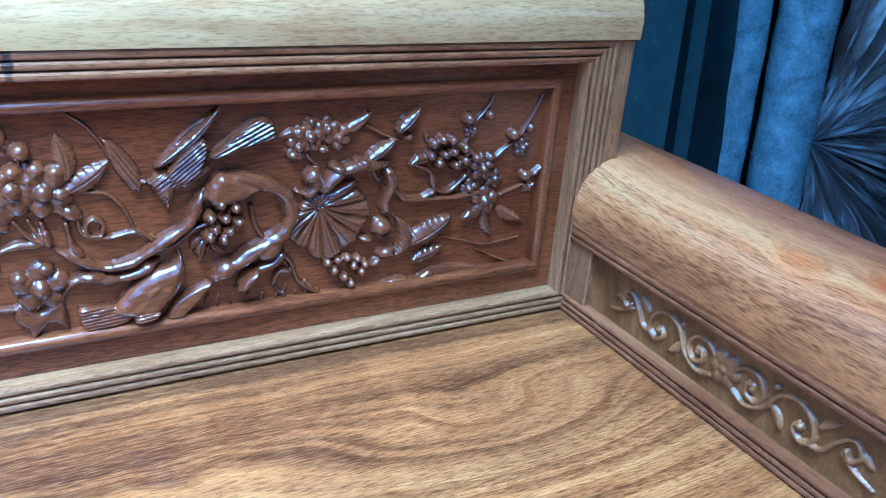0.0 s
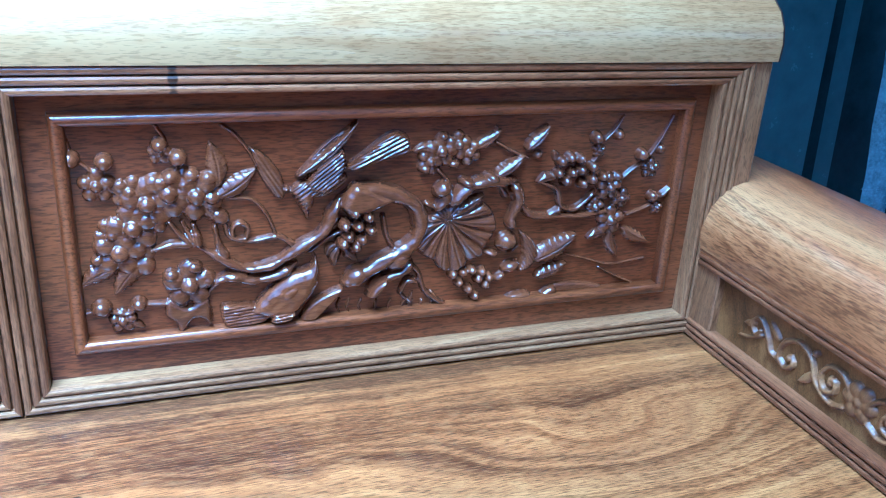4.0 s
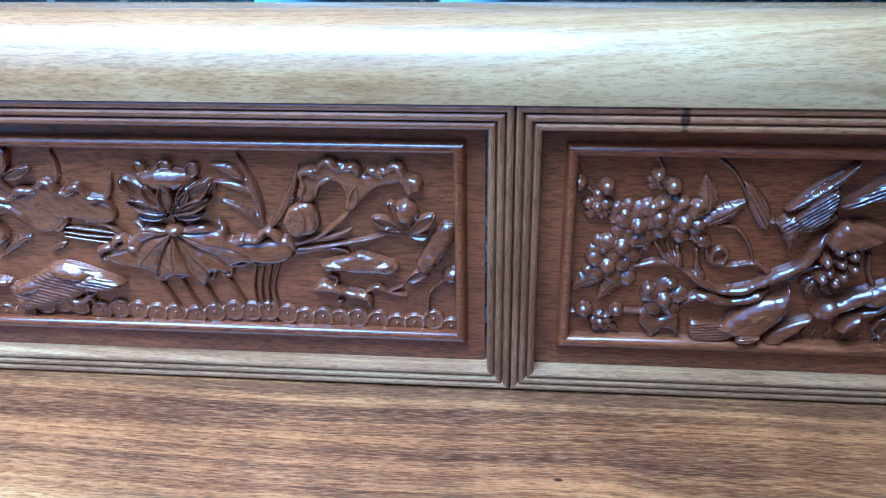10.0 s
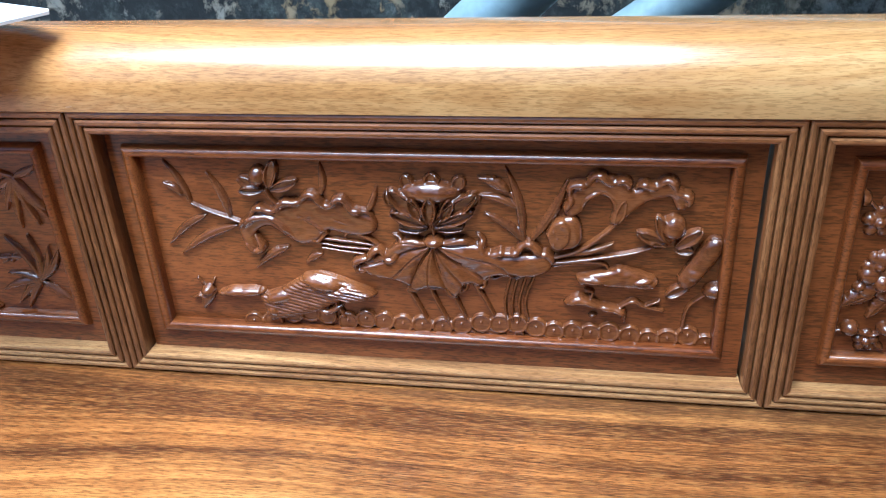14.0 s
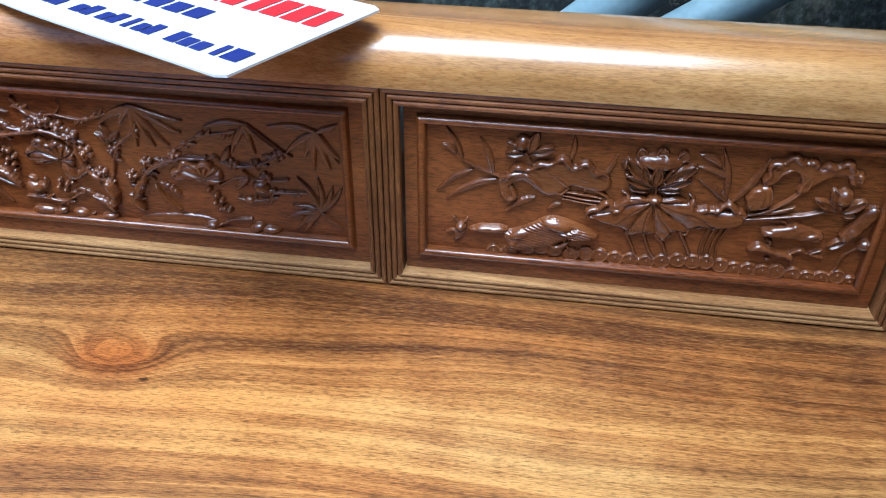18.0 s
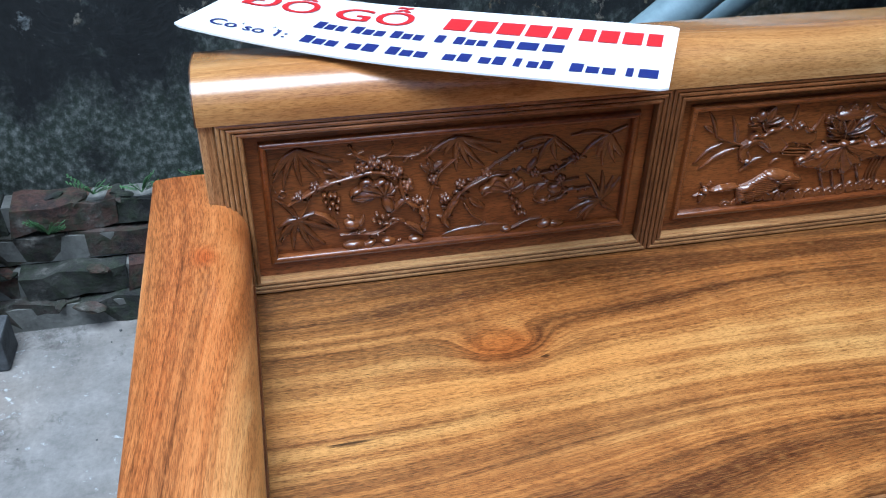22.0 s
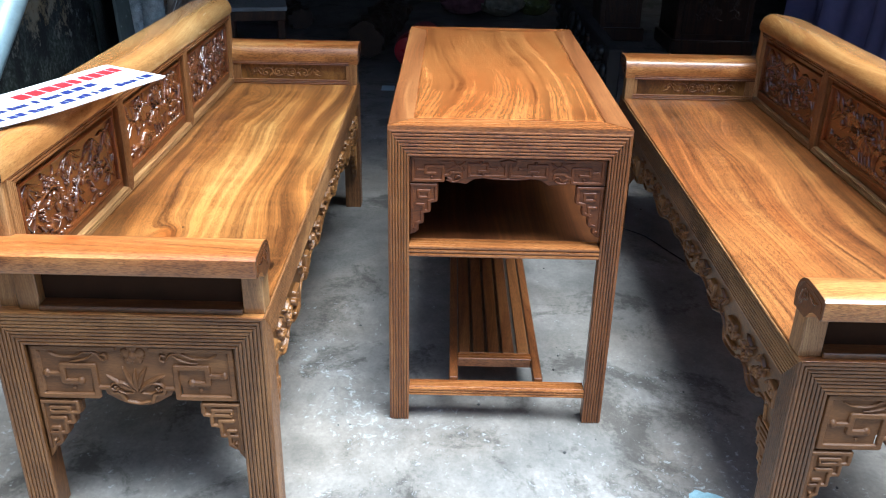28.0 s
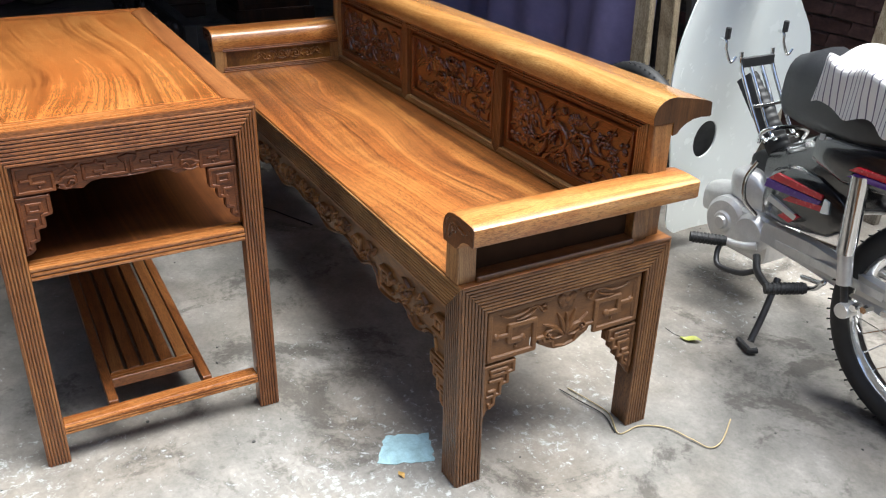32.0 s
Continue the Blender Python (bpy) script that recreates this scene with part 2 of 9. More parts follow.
ARMEND = wood("arm_end_wood", "z", (0.085, 0.030, 0.009), (0.155, 0.058, 0.017), (0.24, 0.098, 0.030), gloss=0.34, flecks=0.3)
LEG = wood("leg_wood", "z", (0.085, 0.034, 0.011), (0.172, 0.073, 0.024), (0.27, 0.128, 0.044), gloss=0.36, contrast=0.9)
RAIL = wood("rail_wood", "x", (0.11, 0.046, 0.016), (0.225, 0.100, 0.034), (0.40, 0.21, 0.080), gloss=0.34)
# rail wood again, darkened for the weaker light on the bench ends
SIDERAIL = wood("shaded_side_rail_wood", "y", (0.075, 0.030, 0.010), (0.155, 0.066, 0.022), (0.25, 0.120, 0.042), gloss=0.38)
APRON = wood("apron_wood", "x", (0.11, 0.042, 0.010), (0.215, 0.090, 0.022), (0.33, 0.155, 0.042), gloss=0.42, coat=0.08, pores=0.2, flecks=0.2)
ARMBEAD = wood("arm_bead_wood", "y", (0.09, 0.031, 0.010), (0.19, 0.070, 0.021), (0.29, 0.122, 0.040), (0.9, 0.7, 0.6), gloss=0.3, flecks=0.25)
SIDEAPRON = wood("side_apron_wood", "y", (0.095, 0.038, 0.012), (0.170, 0.074, 0.024), (0.25, 0.120, 0.042), gloss=0.50, pores=0.3, flecks=0.2, contrast=0.7, coat=0.0)
TOPW = wood("table_top_wood", "x", (0.15, 0.044, 0.012), (0.39, 0.142, 0.034), (0.50, 0.212, 0.058), (0.95, 0.72, 0.58), gloss=0.24, figure=0.5, coat=0.7, flecks=0.5, pores=0.5, contrast=1.1, lines=0.3, bands=0.85,
            swells=((-0.20, 0.02, 0.030, 0.20, 0.10, None), (0.28, -0.06, -0.024, 0.16, 0.08, None)))
SEATB = wood("orange_seat_wood", "x", (0.11, 0.037, 0.010), (0.30, 0.108, 0.026), (0.42, 0.182, 0.047), (0.92, 0.72, 0.58), gloss=0.36, figure=0.6, pores=0.6, flecks=0.8, coat=0.12, contrast=1.15, lines=0.45, bands=0.9,
             swells=((0.30, 0.27, 0.05, 0.22, 0.07, None), (-0.40, 0.24, 0.045, 0.16, 0.06, None)))
TLEG = wood("table_leg_wood", "z", (0.11, 0.035, 0.010), (0.225, 0.079, 0.022), (0.34, 0.140, 0.042), gloss=0.33, flecks=0.2)
# apron wood made darker: recess shade behind the carving, put into the colour
APRONSHADE = wood("shaded_apron_ground_wood", "x", (0.085, 0.033, 0.007), (0.175, 0.074, 0.014), (0.26, 0.122, 0.028), gloss=0.36, coat=0.25, flecks=0.3)
# table wood darkened in colour to give the shade under the top
TINNER = wood("shaded_inner_wood", "x", (0.06, 0.018, 0.005), (0.125, 0.040, 0.011), (0.20, 0.072, 0.019), gloss=0.4, figure=0.6, flecks=0.2, coat=0.2)
TFRAME = wood("table_frame_wood", "y", (0.20, 0.062, 0.016), (0.33, 0.115, 0.030), (0.45, 0.185, 0.055), gloss=0.27)
TDARK = wood("table_fret_wood", "y", (0.08, 0.020, 0.005), (0.155, 0.043, 0.010), (0.22, 0.068, 0.017), gloss=0.46, coat=0.0)
SLAT = wood("slat_wood", "x", (0.13, 0.042, 0.013), (0.25, 0.088, 0.026), (0.36, 0.15, 0.047), gloss=0.32)


def plain(name, col, rough=0.5, metal=0.0, var=0.15, scale=14.0, bump=0.0, coat=0.0, spec=0.5):
    m, nt, bsdf = mat(name)
    tc = nt.nodes.new("ShaderNodeTexCoord")
    n = node(nt, "TexNoise", Scale=scale, Detail=5.0, Roughness=0.6)
    n2 = node(nt, "TexNoise", Scale=scale * 7, Detail=3.0, Roughness=0.6)
    nt.links.new(tc.outputs["Object"], n.inputs["Vector"])
    nt.links.new(tc.outputs["Object"], n2.inputs["Vector"])
    r = ramp(nt, [(0.3, tuple(c * (1 - var) for c in col)), (0.7, tuple(min(1, c * (1 + var)) for c in col))])
    nt.links.new(math_node(nt, "ADD", math_node(nt, "MULTIPLY", n.outputs[0], vb=0.7), math_node(nt, "MULTIPLY", n2.outputs[0], vb=0.3)), r.inputs[0])
    nt.links.new(r.outputs[0], bsdf.inputs["Base Color"])
    nt.links.new(math_node(nt, "ADD", math_node(nt, "MULTIPLY", n2.outputs[0], vb=0.2), vb=rough - 0.1), bsdf.inputs["Roughness"])
    bsdf.inputs["Metallic"].default_value = metal
    bsdf.inputs["Coat Weight"].default_value = coat
    bsdf.inputs["Specular IOR Level"].default_value = spec
    if bump:
        b = node(nt, "Bump", Strength=bump, Distance=0.004)
        nt.links.new(n2.outputs[0], b.inputs["Height"])
        nt.links.new(b.outputs[0], bsdf.inputs["Normal"])
    return m


def concrete():
    """Trowelled concrete, oily dark stains in it, a lime skin flaking off in pale crusts."""
    m, nt, bsdf = mat("worn_concrete")
    L = nt.links.new
    tc = nt.nodes.new("ShaderNodeTexCoord")

    def noise(scale, detail, rough, warp=0.0):
        n = node(nt, "TexNoise", Scale=scale, Detail=detail, Roughness=rough, Distortion=warp)
        L(tc.outputs["Object"], n.inputs["Vector"])
        return n.outputs[0]

    big, mid, fine = noise(1.1, 5.0, 0.6, 0.4), noise(6.0, 8.0, 0.7), noise(85.0, 4.0, 0.7)
    oil, chips, hue = noise(3.4, 6.0, 0.66, 0.8), noise(42.0, 8.0, 0.75, 0.4), noise(2.2, 3.0, 0.5)
    r = ramp(nt, [(0.36, (0.095, 0.092, 0.087)), (0.46, (0.155, 0.150, 0.141)), (0.54, (0.22, 0.212, 0.20)), (0.66, (0.34, 0.33, 0.315))])
    off = nt.nodes.new("ShaderNodeVectorMath")
    off.operation = "DISTANCE"
    L(tc.outputs["Object"], off.inputs[0])
    off.inputs[1].default_value = (-1.40, -0.62, 0.0)
    near = math_node(nt, "MAXIMUM", math_node(nt, "SUBTRACT", va=0.115, b=math_node(nt, "MULTIPLY", off.outputs["Value"], vb=0.13)), vb=0.0)
    L(math_node(nt, "ADD", math_node(nt, "MULTIPLY", near, vb=1.0), math_node(nt, "ADD", math_node(nt, "MULTIPLY", big, vb=0.5), math_node(nt, "MULTIPLY", mid, vb=0.5))), r.inputs[0])
    hr = ramp(nt, [(0.4, (1.0, 0.98, 0.95)), (0.62, (1.0, 0.92, 0.83))])
    L(hue, hr.inputs[0])
    col = mix_col(nt, 1.0, r.outputs[0], hr.outputs[0], "MULTIPLY")
    oilr = ramp(nt, [(0.53, (1, 1, 1)), (0.60, (0.36, 0.345, 0.33))])
    L(math_node(nt, "ADD", math_node(nt, "MULTIPLY", oil, vb=0.72), math_node(nt, "MULTIPLY", chips, vb=0.28)), oilr.inputs[0])
    col = mix_col(nt, 0.9, col, oilr.outputs[0], "MULTIPLY")
    # the lime crust, thickest in one corner of the yard
    wr = ramp(nt, [(0.57, (0, 0, 0)), (0.625, (1, 1, 1))])
    L(math_node(nt, "ADD", math_node(nt, "MULTIPLY", near, vb=1.0), math_node(nt, "ADD", math_node(nt, "MULTIPLY", chips, vb=0.6), math_node(nt, "MULTIPLY", big, vb=0.38))), wr.inputs[0])
    col = mix_col(nt, math_node(nt, "MULTIPLY", wr.outputs[0], vb=0.7), col, (0.58, 0.61, 0.61))
    fr = ramp(nt, [(0.3, (0.68, 0.68, 0.68)), (0.62, (1, 1, 1))])
    L(fine, fr.inputs[0])
    col = mix_col(nt, 0.7, col, fr.outputs[0], "MULTIPLY")
    L(col, bsdf.inputs["Base Color"])
    L(math_node(nt, "ADD", math_node(nt, "MULTIPLY", mid, vb=0.35), vb=0.42), bsdf.inputs["Roughness"])
    b = node(nt, "Bump", Strength=0.35, Distance=0.004)
    L(math_node(nt, "ADD", fine, math_node(nt, "ADD", math_node(nt, "MULTIPLY", mid, vb=1.5), math_node(nt, "MULTIPLY", wr.outputs[0], vb=0.5))), b.inputs["Height"])
    L(b.outputs[0], bsdf.inputs["Normal"])
    return m


def mouldy_wall():
    """Old lime plaster, peeling, blackened by mould, ochre wash left in places."""
    m, nt, bsdf = mat("mouldy_plaster")
    L = nt.links.new
    tc = nt.nodes.new("ShaderNodeTexCoord")
    mp = nt.nodes.new("ShaderNodeMapping")
    mp.inputs["Scale"].default_value = (1.0, 1.0, 0.8)
    L(tc.outputs["Object"], mp.inputs["Vector"])
    big = node(nt, "TexNoise", Scale=1.2, Detail=6.0, Roughness=0.65, Distortion=0.6)
    mid = node(nt, "TexNoise", Scale=8.0, Detail=9.0, Roughness=0.72, Distortion=0.3)
    peel = node(nt, "TexNoise", Scale=24.0, Detail=9.0, Roughness=0.7, Distortion=0.25)
    hue = node(nt, "TexNoise", Scale=3.0, Detail=4.0, Roughness=0.6)
    drip = nt.nodes.new("ShaderNodeMapping")
    drip.inputs["Scale"].default_value = (16.0, 16.0, 1.3)
    L(tc.outputs["Object"], drip.inputs["Vector"])
    dn = node(nt, "TexNoise", Scale=1.0, Detail=5.0, Roughness=0.6)
    L(drip.outputs[0], dn.inputs["Vector"])
    for n in (big, mid, peel, hue):
        L(mp.outputs[0], n.inputs["Vector"])
    grit = node(nt, "TexNoise", Scale=70.0, Detail=4.0, Roughness=0.7)
    L(mp.outputs[0], grit.inputs["Vector"])
    mould = ramp(nt, [(0.40, (0.003, 0.004, 0.004)), (0.50, (0.010, 0.012, 0.012)), (0.56, (0.036, 0.043, 0.040)), (0.66, (0.14, 0.15, 0.135))])
    L(math_node(nt, "ADD", math_node(nt, "MULTIPLY", big.outputs[0], vb=0.40), math_node(nt, "ADD", math_node(nt, "MULTIPLY", mid.outputs[0], vb=0.36), math_node(nt, "MULTIPLY", grit.outputs[0], vb=0.24))), mould.inputs[0])
    wash = ramp(nt, [(0.40, (0.29, 0.205, 0.095)), (0.5, (0.30, 0.27, 0.205)), (0.60, (0.20, 0.23, 0.235))])
    L(hue.outputs[0], wash.inputs[0])
    sep = nt.nodes.new("ShaderNodeSeparateXYZ")
    L(tc.outputs["Object"], sep.inputs[0])
    # the old wash survives in flakes, mostly higher up the wall
    up = math_node(nt, "MULTIPLY", math_node(nt, "SUBTRACT", sep.outputs[2], vb=0.68), vb=0.6)
    f = math_node(nt, "ADD", math_node(nt, "ADD", math_node(nt, "MULTIPLY", peel.outputs[0], vb=0.66), math_node(nt, "MULTIPLY", dn.outputs[0], vb=0.16)), math_node(nt, "ADD", math_node(nt, "MULTIPLY", big.outputs[0], vb=0.3), math_node(nt, "MAXIMUM", math_node(nt, "MINIMUM", up, vb=0.05), vb=-0.09)))
    fr = ramp(nt, [(0.575, (0, 0, 0)), (0.625, (1, 1, 1))])
    L(f, fr.inputs[0])
    col = mix_col(nt, math_node(nt, "MULTIPLY", fr.outputs[0], vb=0.85), mould.outputs[0], wash.outputs[0])
    # grey-green bloom of lime and algae in blotches along the damp foot
    low = math_node(nt, "MULTIPLY", math_node(nt, "SUBTRACT", va=0.62, b=sep.outputs[2]), vb=0.55)
    bloom_ = ramp(nt, [(0.50, (0, 0, 0)), (0.62, (1, 1, 1))])
    L(math_node(nt, "ADD", math_node(nt, "ADD", math_node(nt, "MULTIPLY", mid.outputs[0], vb=0.6), math_node(nt, "MULTIPLY", big.outputs[0], vb=0.4)), math_node(nt, "MAXIMUM", math_node(nt, "MINIMUM", low, vb=0.12), vb=-0.12)), bloom_.inputs[0])
    tone = ramp(nt, [(0.40, (0.020, 0.030, 0.018)), (0.52, (0.060, 0.072, 0.060)), (0.66, (0.17, 0.18, 0.16))])
    L(grit.outputs[0], tone.inputs[0])
    col = mix_col(nt, math_node(nt, "MULTIPLY", bloom_.outputs[0], vb=0.8), col, tone.outputs[0])
    # pale specks of bare lime
    speck = ramp(nt, [(0.645, (0, 0, 0)), (0.68, (1, 1, 1))])
    L(math_node(nt, "ADD", math_node(nt, "MULTIPLY", grit.outputs[0], vb=0.75), math_node(nt, "MULTIPLY", hue.outputs[0], vb=0.25)), speck.inputs[0])
    col = mix_col(nt, math_node(nt, "MULTIPLY", speck.outputs[0], vb=0.7), col, (0.30, 0.31, 0.27))
    L(col, bsdf.inputs["Base Color"])
    bsdf.inputs["Roughness"].default_value = 0.88
    b = node(nt, "Bump", Strength=0.7, Distance=0.008)
    L(math_node(nt, "ADD", fr.outputs[0], math_node(nt, "MULTIPLY", mid.outputs[0], vb=1.5)), b.inputs["Height"])
    L(b.outputs[0], bsdf.inputs["Normal"])
    return m


FLOOR = concrete()
WALL = mouldy_wall()
PIPE = plain("galvanised_pipe", (0.20, 0.275, 0.30), 0.45, 0.12, 0.25, 14, 0.1)
# near-black paint for the shade inside the pipes
BORESHADE = plain("painted_bore_shade", (0.02, 0.022, 0.024), 0.9)
CARDW = plain("white_plastic_sheet", (0.80, 0.81, 0.80), 0.35, 0, 0.03, 5)
CARDB = plain("black_plastic_backing", (0.02, 0.02, 0.022), 0.5)
REDINK = plain("red_paint", (0.52, 0.014, 0.020), 0.4, 0, 0.05)
BLUEINK = plain("blue_paint", (0.014, 0.022, 0.14), 0.4, 0, 0.05)
BRICK = plain("old_brick", (0.060, 0.050, 0.040), 0.95, 0, 0.85, 16, 0.9)
ROOFM = plain("dark_roof_sheet", (0.07, 0.065, 0.06), 0.8, 0, 0.3, 3)
GLASSY = plain("teal_sheet_film", (0.125, 0.150, 0.135), 0.24, 0, 0.25, 6)
DARKWOOD = wood("dark_lacquered_wood", "z", (0.03, 0.012, 0.007), (0.055, 0.02, 0.011), (0.085, 0.034, 0.017), gloss=0.3)

# ---- building helpers ----
def mesh_from(name, bm, material, smooth=False):
    bm.normal_update()
    me = bpy.data.meshes.new(name)
    bm.to_mesh(me)
    bm.free()
    me.materials.append(material)
    if smooth:
        me.polygons.foreach_set("use_smooth", [True] * len(me.polygons))
    return me


def part(name, bm, material, parent=None, label="", smooth=False):
    """One mesh object from a bmesh, under a thing or a part."""
    ob = new(name, mesh_from(name, bm, material, smooth))
    ob.parent = parent
    return tagged(ob, label)


def thing(name, label, category, group="", kind="", at=None):
    ob = new(name)
    ob.empty_display_size = 0.05
    if at is not None:
        ob.matrix_basis = at
    return tagged(ob, label, category, group, kind)


def auto_smooth(ob, angle=35):
    me = ob.data
    me.polygons.foreach_set("use_smooth", [True] * len(me.polygons))
    me.set_sharp_from_angle(angle=radians(angle))
    return ob


def box(x0, x1, y0, y1, z0, z1, bevel=0.0, seg=1, into=None):
    bm = bmesh.new()
    bmesh.ops.create_cube(bm, size=1.0)
    for v in bm.verts:
        v.co = Vector(((x0, x1)[v.co.x > 0], (y0, y1)[v.co.y > 0], (z0, z1)[v.co.z > 0]))
    if bevel:
        bmesh.ops.bevel(bm, geom=bm.edges[:], offset=bevel, segments=seg, profile=0.6, affect="EDGES")
    return merge(into, bm)


def merge(into, bm):
    if into is None:
        return bm
    me = bpy.data.meshes.new("tmp")
    bm.to_mesh(me)
    bm.free()
    into.from_mesh(me)
    bpy.data.meshes.remove(me)
    return into


def prism(poly, m, depth, into=None, bevel=0.0):
    """A flat outline (u, v), laid by the matrix m into the world and given depth along its third axis."""
    bm = bmesh.new()
    f = bm.faces.new([bm.verts.new((u, v, 0)) for u, v in poly])
    top = bmesh.ops.extrude_face_region(bm, geom=[f])
    for v in top["geom"]:
        if isinstance(v, bmesh.types.BMVert):
            v.co.z += depth
    bmesh.ops.recalc_face_normals(bm, faces=bm.faces[:])
    if bevel:
        edge = [e for e in bm.edges if all(abs(v.co.z - depth) < 1e-6 for v in e.verts)]
        bmesh.ops.bevel(bm, geom=edge, offset=bevel, segments=2, affect="EDGES")
    bm.transform(m)
    if m.determinant() < 0:
        bmesh.ops.reverse_faces(bm, faces=bm.faces[:])
    return merge(into, bm)


def axes(o, u, v, w):
    """A matrix with its origin at o and the given axes."""
    return Matrix(((u[0], v[0], w[0], o[0]), (u[1], v[1], w[1], o[1]), (u[2], v[2], w[2], o[2]), (0, 0, 0, 1)))


def reed_profile(width, n, rise, flat=0.0):
    """Half-round reeds side by side: (across, out)."""
    pts, w = [(0.0, -0.004)], (width - 2 * flat) / n
    for k in range(n):
        for j in range(6):
            a = math.pi * j / 5
            pts.append((flat + w * k + w * 0.5 * (1 - math.cos(a) * 0.90), rise * math.sin(a) ** 0.7 if 0 < j < 5 else -0.6 * rise))
    return pts + [(width, -0.004)]


def strip(m, profile, s0, s1, m0=0.0, m1=0.0, into=None):
    """A moulding along u of the matrix m; across is v, out is w; m0 and m1 are the mitres' slopes."""
    bm = into if into is not None else bmesh.new()
    rows = [[bm.verts.new(m @ Vector((s, a, o))) for a, o in profile for s in ((s0 + m0 * a) if k == 0 else (s1 + m1 * a),)] for k in (0, 1)]
    flip = m.determinant() < 0
    for k in range(len(profile) - 1):
        f = [rows[0][k], rows[1][k], rows[1][k + 1], rows[0][k + 1]]
        bm.faces.new(f[::-1] if flip else f)
    for row, back in ((rows[0], False), (rows[1], True)):
        try:
            bm.faces.new(row[::-1] if back != flip else row)
        except ValueError:
            pass
    return bm


def tube(points, radius, n=10, into=None, closed_ends=True, taper=None):
    """A round bar along a line of points."""
    bm = into if into is not None else bmesh.new()
    pts = [Vector(p) for p in points]
    rings, side = [], None
    for k, p in enumerate(pts):
        d = (pts[min(k + 1, len(pts) - 1)] - pts[max(k - 1, 0)]).normalized()
        if side is None:
            side = d.orthogonal().normalized()
        side = (side - d * side.dot(d)).normalized()
        up = d.cross(side)
        r = radius if taper is None else radius + (taper - radius) * k / (len(pts) - 1)
        rings.append([bm.verts.new(p + r * (math.cos(a) * side + math.sin(a) * up)) for a in (2 * math.pi * j / n for j in range(n))])
    for a, b in zip(rings, rings[1:]):
        for j in range(n):
            bm.faces.new((a[j], a[(j + 1) % n], b[(j + 1) % n], b[j]))
    if closed_ends:
        bm.faces.new(rings[0][::-1])
        bm.faces.new(rings[-1])
    return bm


def curve_through(points, steps=8):
    """Points on a smooth line through the given ones (Catmull-Rom)."""
    p = [Vector(q) for q in points]
    p = [2 * p[0] - p[1]] + p + [2 * p[-1] - p[-2]]
    out = []
    for k in range(1, len(p) - 2):
        a, b, c, d = p[k - 1 : k + 3]
        for j in range(steps):
            t = j / steps
            out.append(0.5 * (2 * b + (c - a) * t + (2 * a - 5 * b + 4 * c - d) * t * t + (3 * b - a - 3 * c + d) * t**3))
    return out + [p[-2]]

# ---- the setting ----
floor = tagged(part("floor", box(-9, 7.5, -7, 5, -0.12, 0.0), FLOOR), "worn grey concrete yard and workshop floor with pale lime patches", "floor", kind="structure")
wall_north = tagged(part("wall_north", box(-9, 3.2, 1.36, 1.58, 0.0, 2.62), WALL), "old plaster wall blackened with mould and peeling ochre wash", "wall", kind="structure")
wall_south = tagged(part("wall_south", box(-9, 7.5, -3.75, -3.55, 0.0, 2.2), BRICK), "dark bare brick wall behind the motorbike", "wall", kind="structure")
wall_east = tagged(part("wall_east", box(6.2, 6.4, -3.55, 5.0, 0.0, 3.4), plain("dark_brown_plaster", (0.075, 0.06, 0.045), 0.9, 0, 0.35, 3)), "dark brown workshop back wall", "wall", kind="structure")
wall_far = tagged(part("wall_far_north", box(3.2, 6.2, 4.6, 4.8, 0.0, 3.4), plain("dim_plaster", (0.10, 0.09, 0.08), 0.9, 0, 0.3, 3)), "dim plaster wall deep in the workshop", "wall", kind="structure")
# unseen west wall, added to keep horizon light off west faces
wall_west = tagged(part("wall_west", box(-6.4, -6.2, -3.75, 1.58, 0.0, 3.4), plain("yard_plaster", (0.32, 0.30, 0.26), 0.9, 0, 0.3, 2)), "unseen plaster wall added to block low light from the west", "wall", kind="structure")
wall_jog = tagged(part("wall_jog", box(3.0, 3.2, 1.58, 4.6, 0.0, 3.4), WALL), "return of the mouldy plaster wall", "wall", kind="structure")
# unseen roof, its western edge placed to shape the light along the benches
ceiling = tagged(part("ceiling", box(-0.10, 6.4, -3.75, 4.8, 2.62, 2.72), ROOFM), "unseen dark roof added to shade the workshop side", "ceiling", kind="structure")


def ledge():
    """Stepped brick footing along the foot of the plaster wall."""
    root = thing("brick_footing", "stepped footing of mossy old bricks and crumbling mortar at the wall's foot", "brick footing", kind="structure")
    bed = plain("crumbled_mortar", (0.13, 0.13, 0.115), 0.95, 0, 0.5, 12, 0.7)
    core = bmesh.new()
    for k, (y, z) in enumerate(((1.225, 0.068), (1.255, 0.136), (1.285, 0.204), (1.305, 0.275))):
        box(-9, 3.1, y, 1.362, z - 0.068 if k else 0, z - 0.008, into=core)
    part("mortar_bed", core, bed, root)
    return root


brick_footing = ledge()

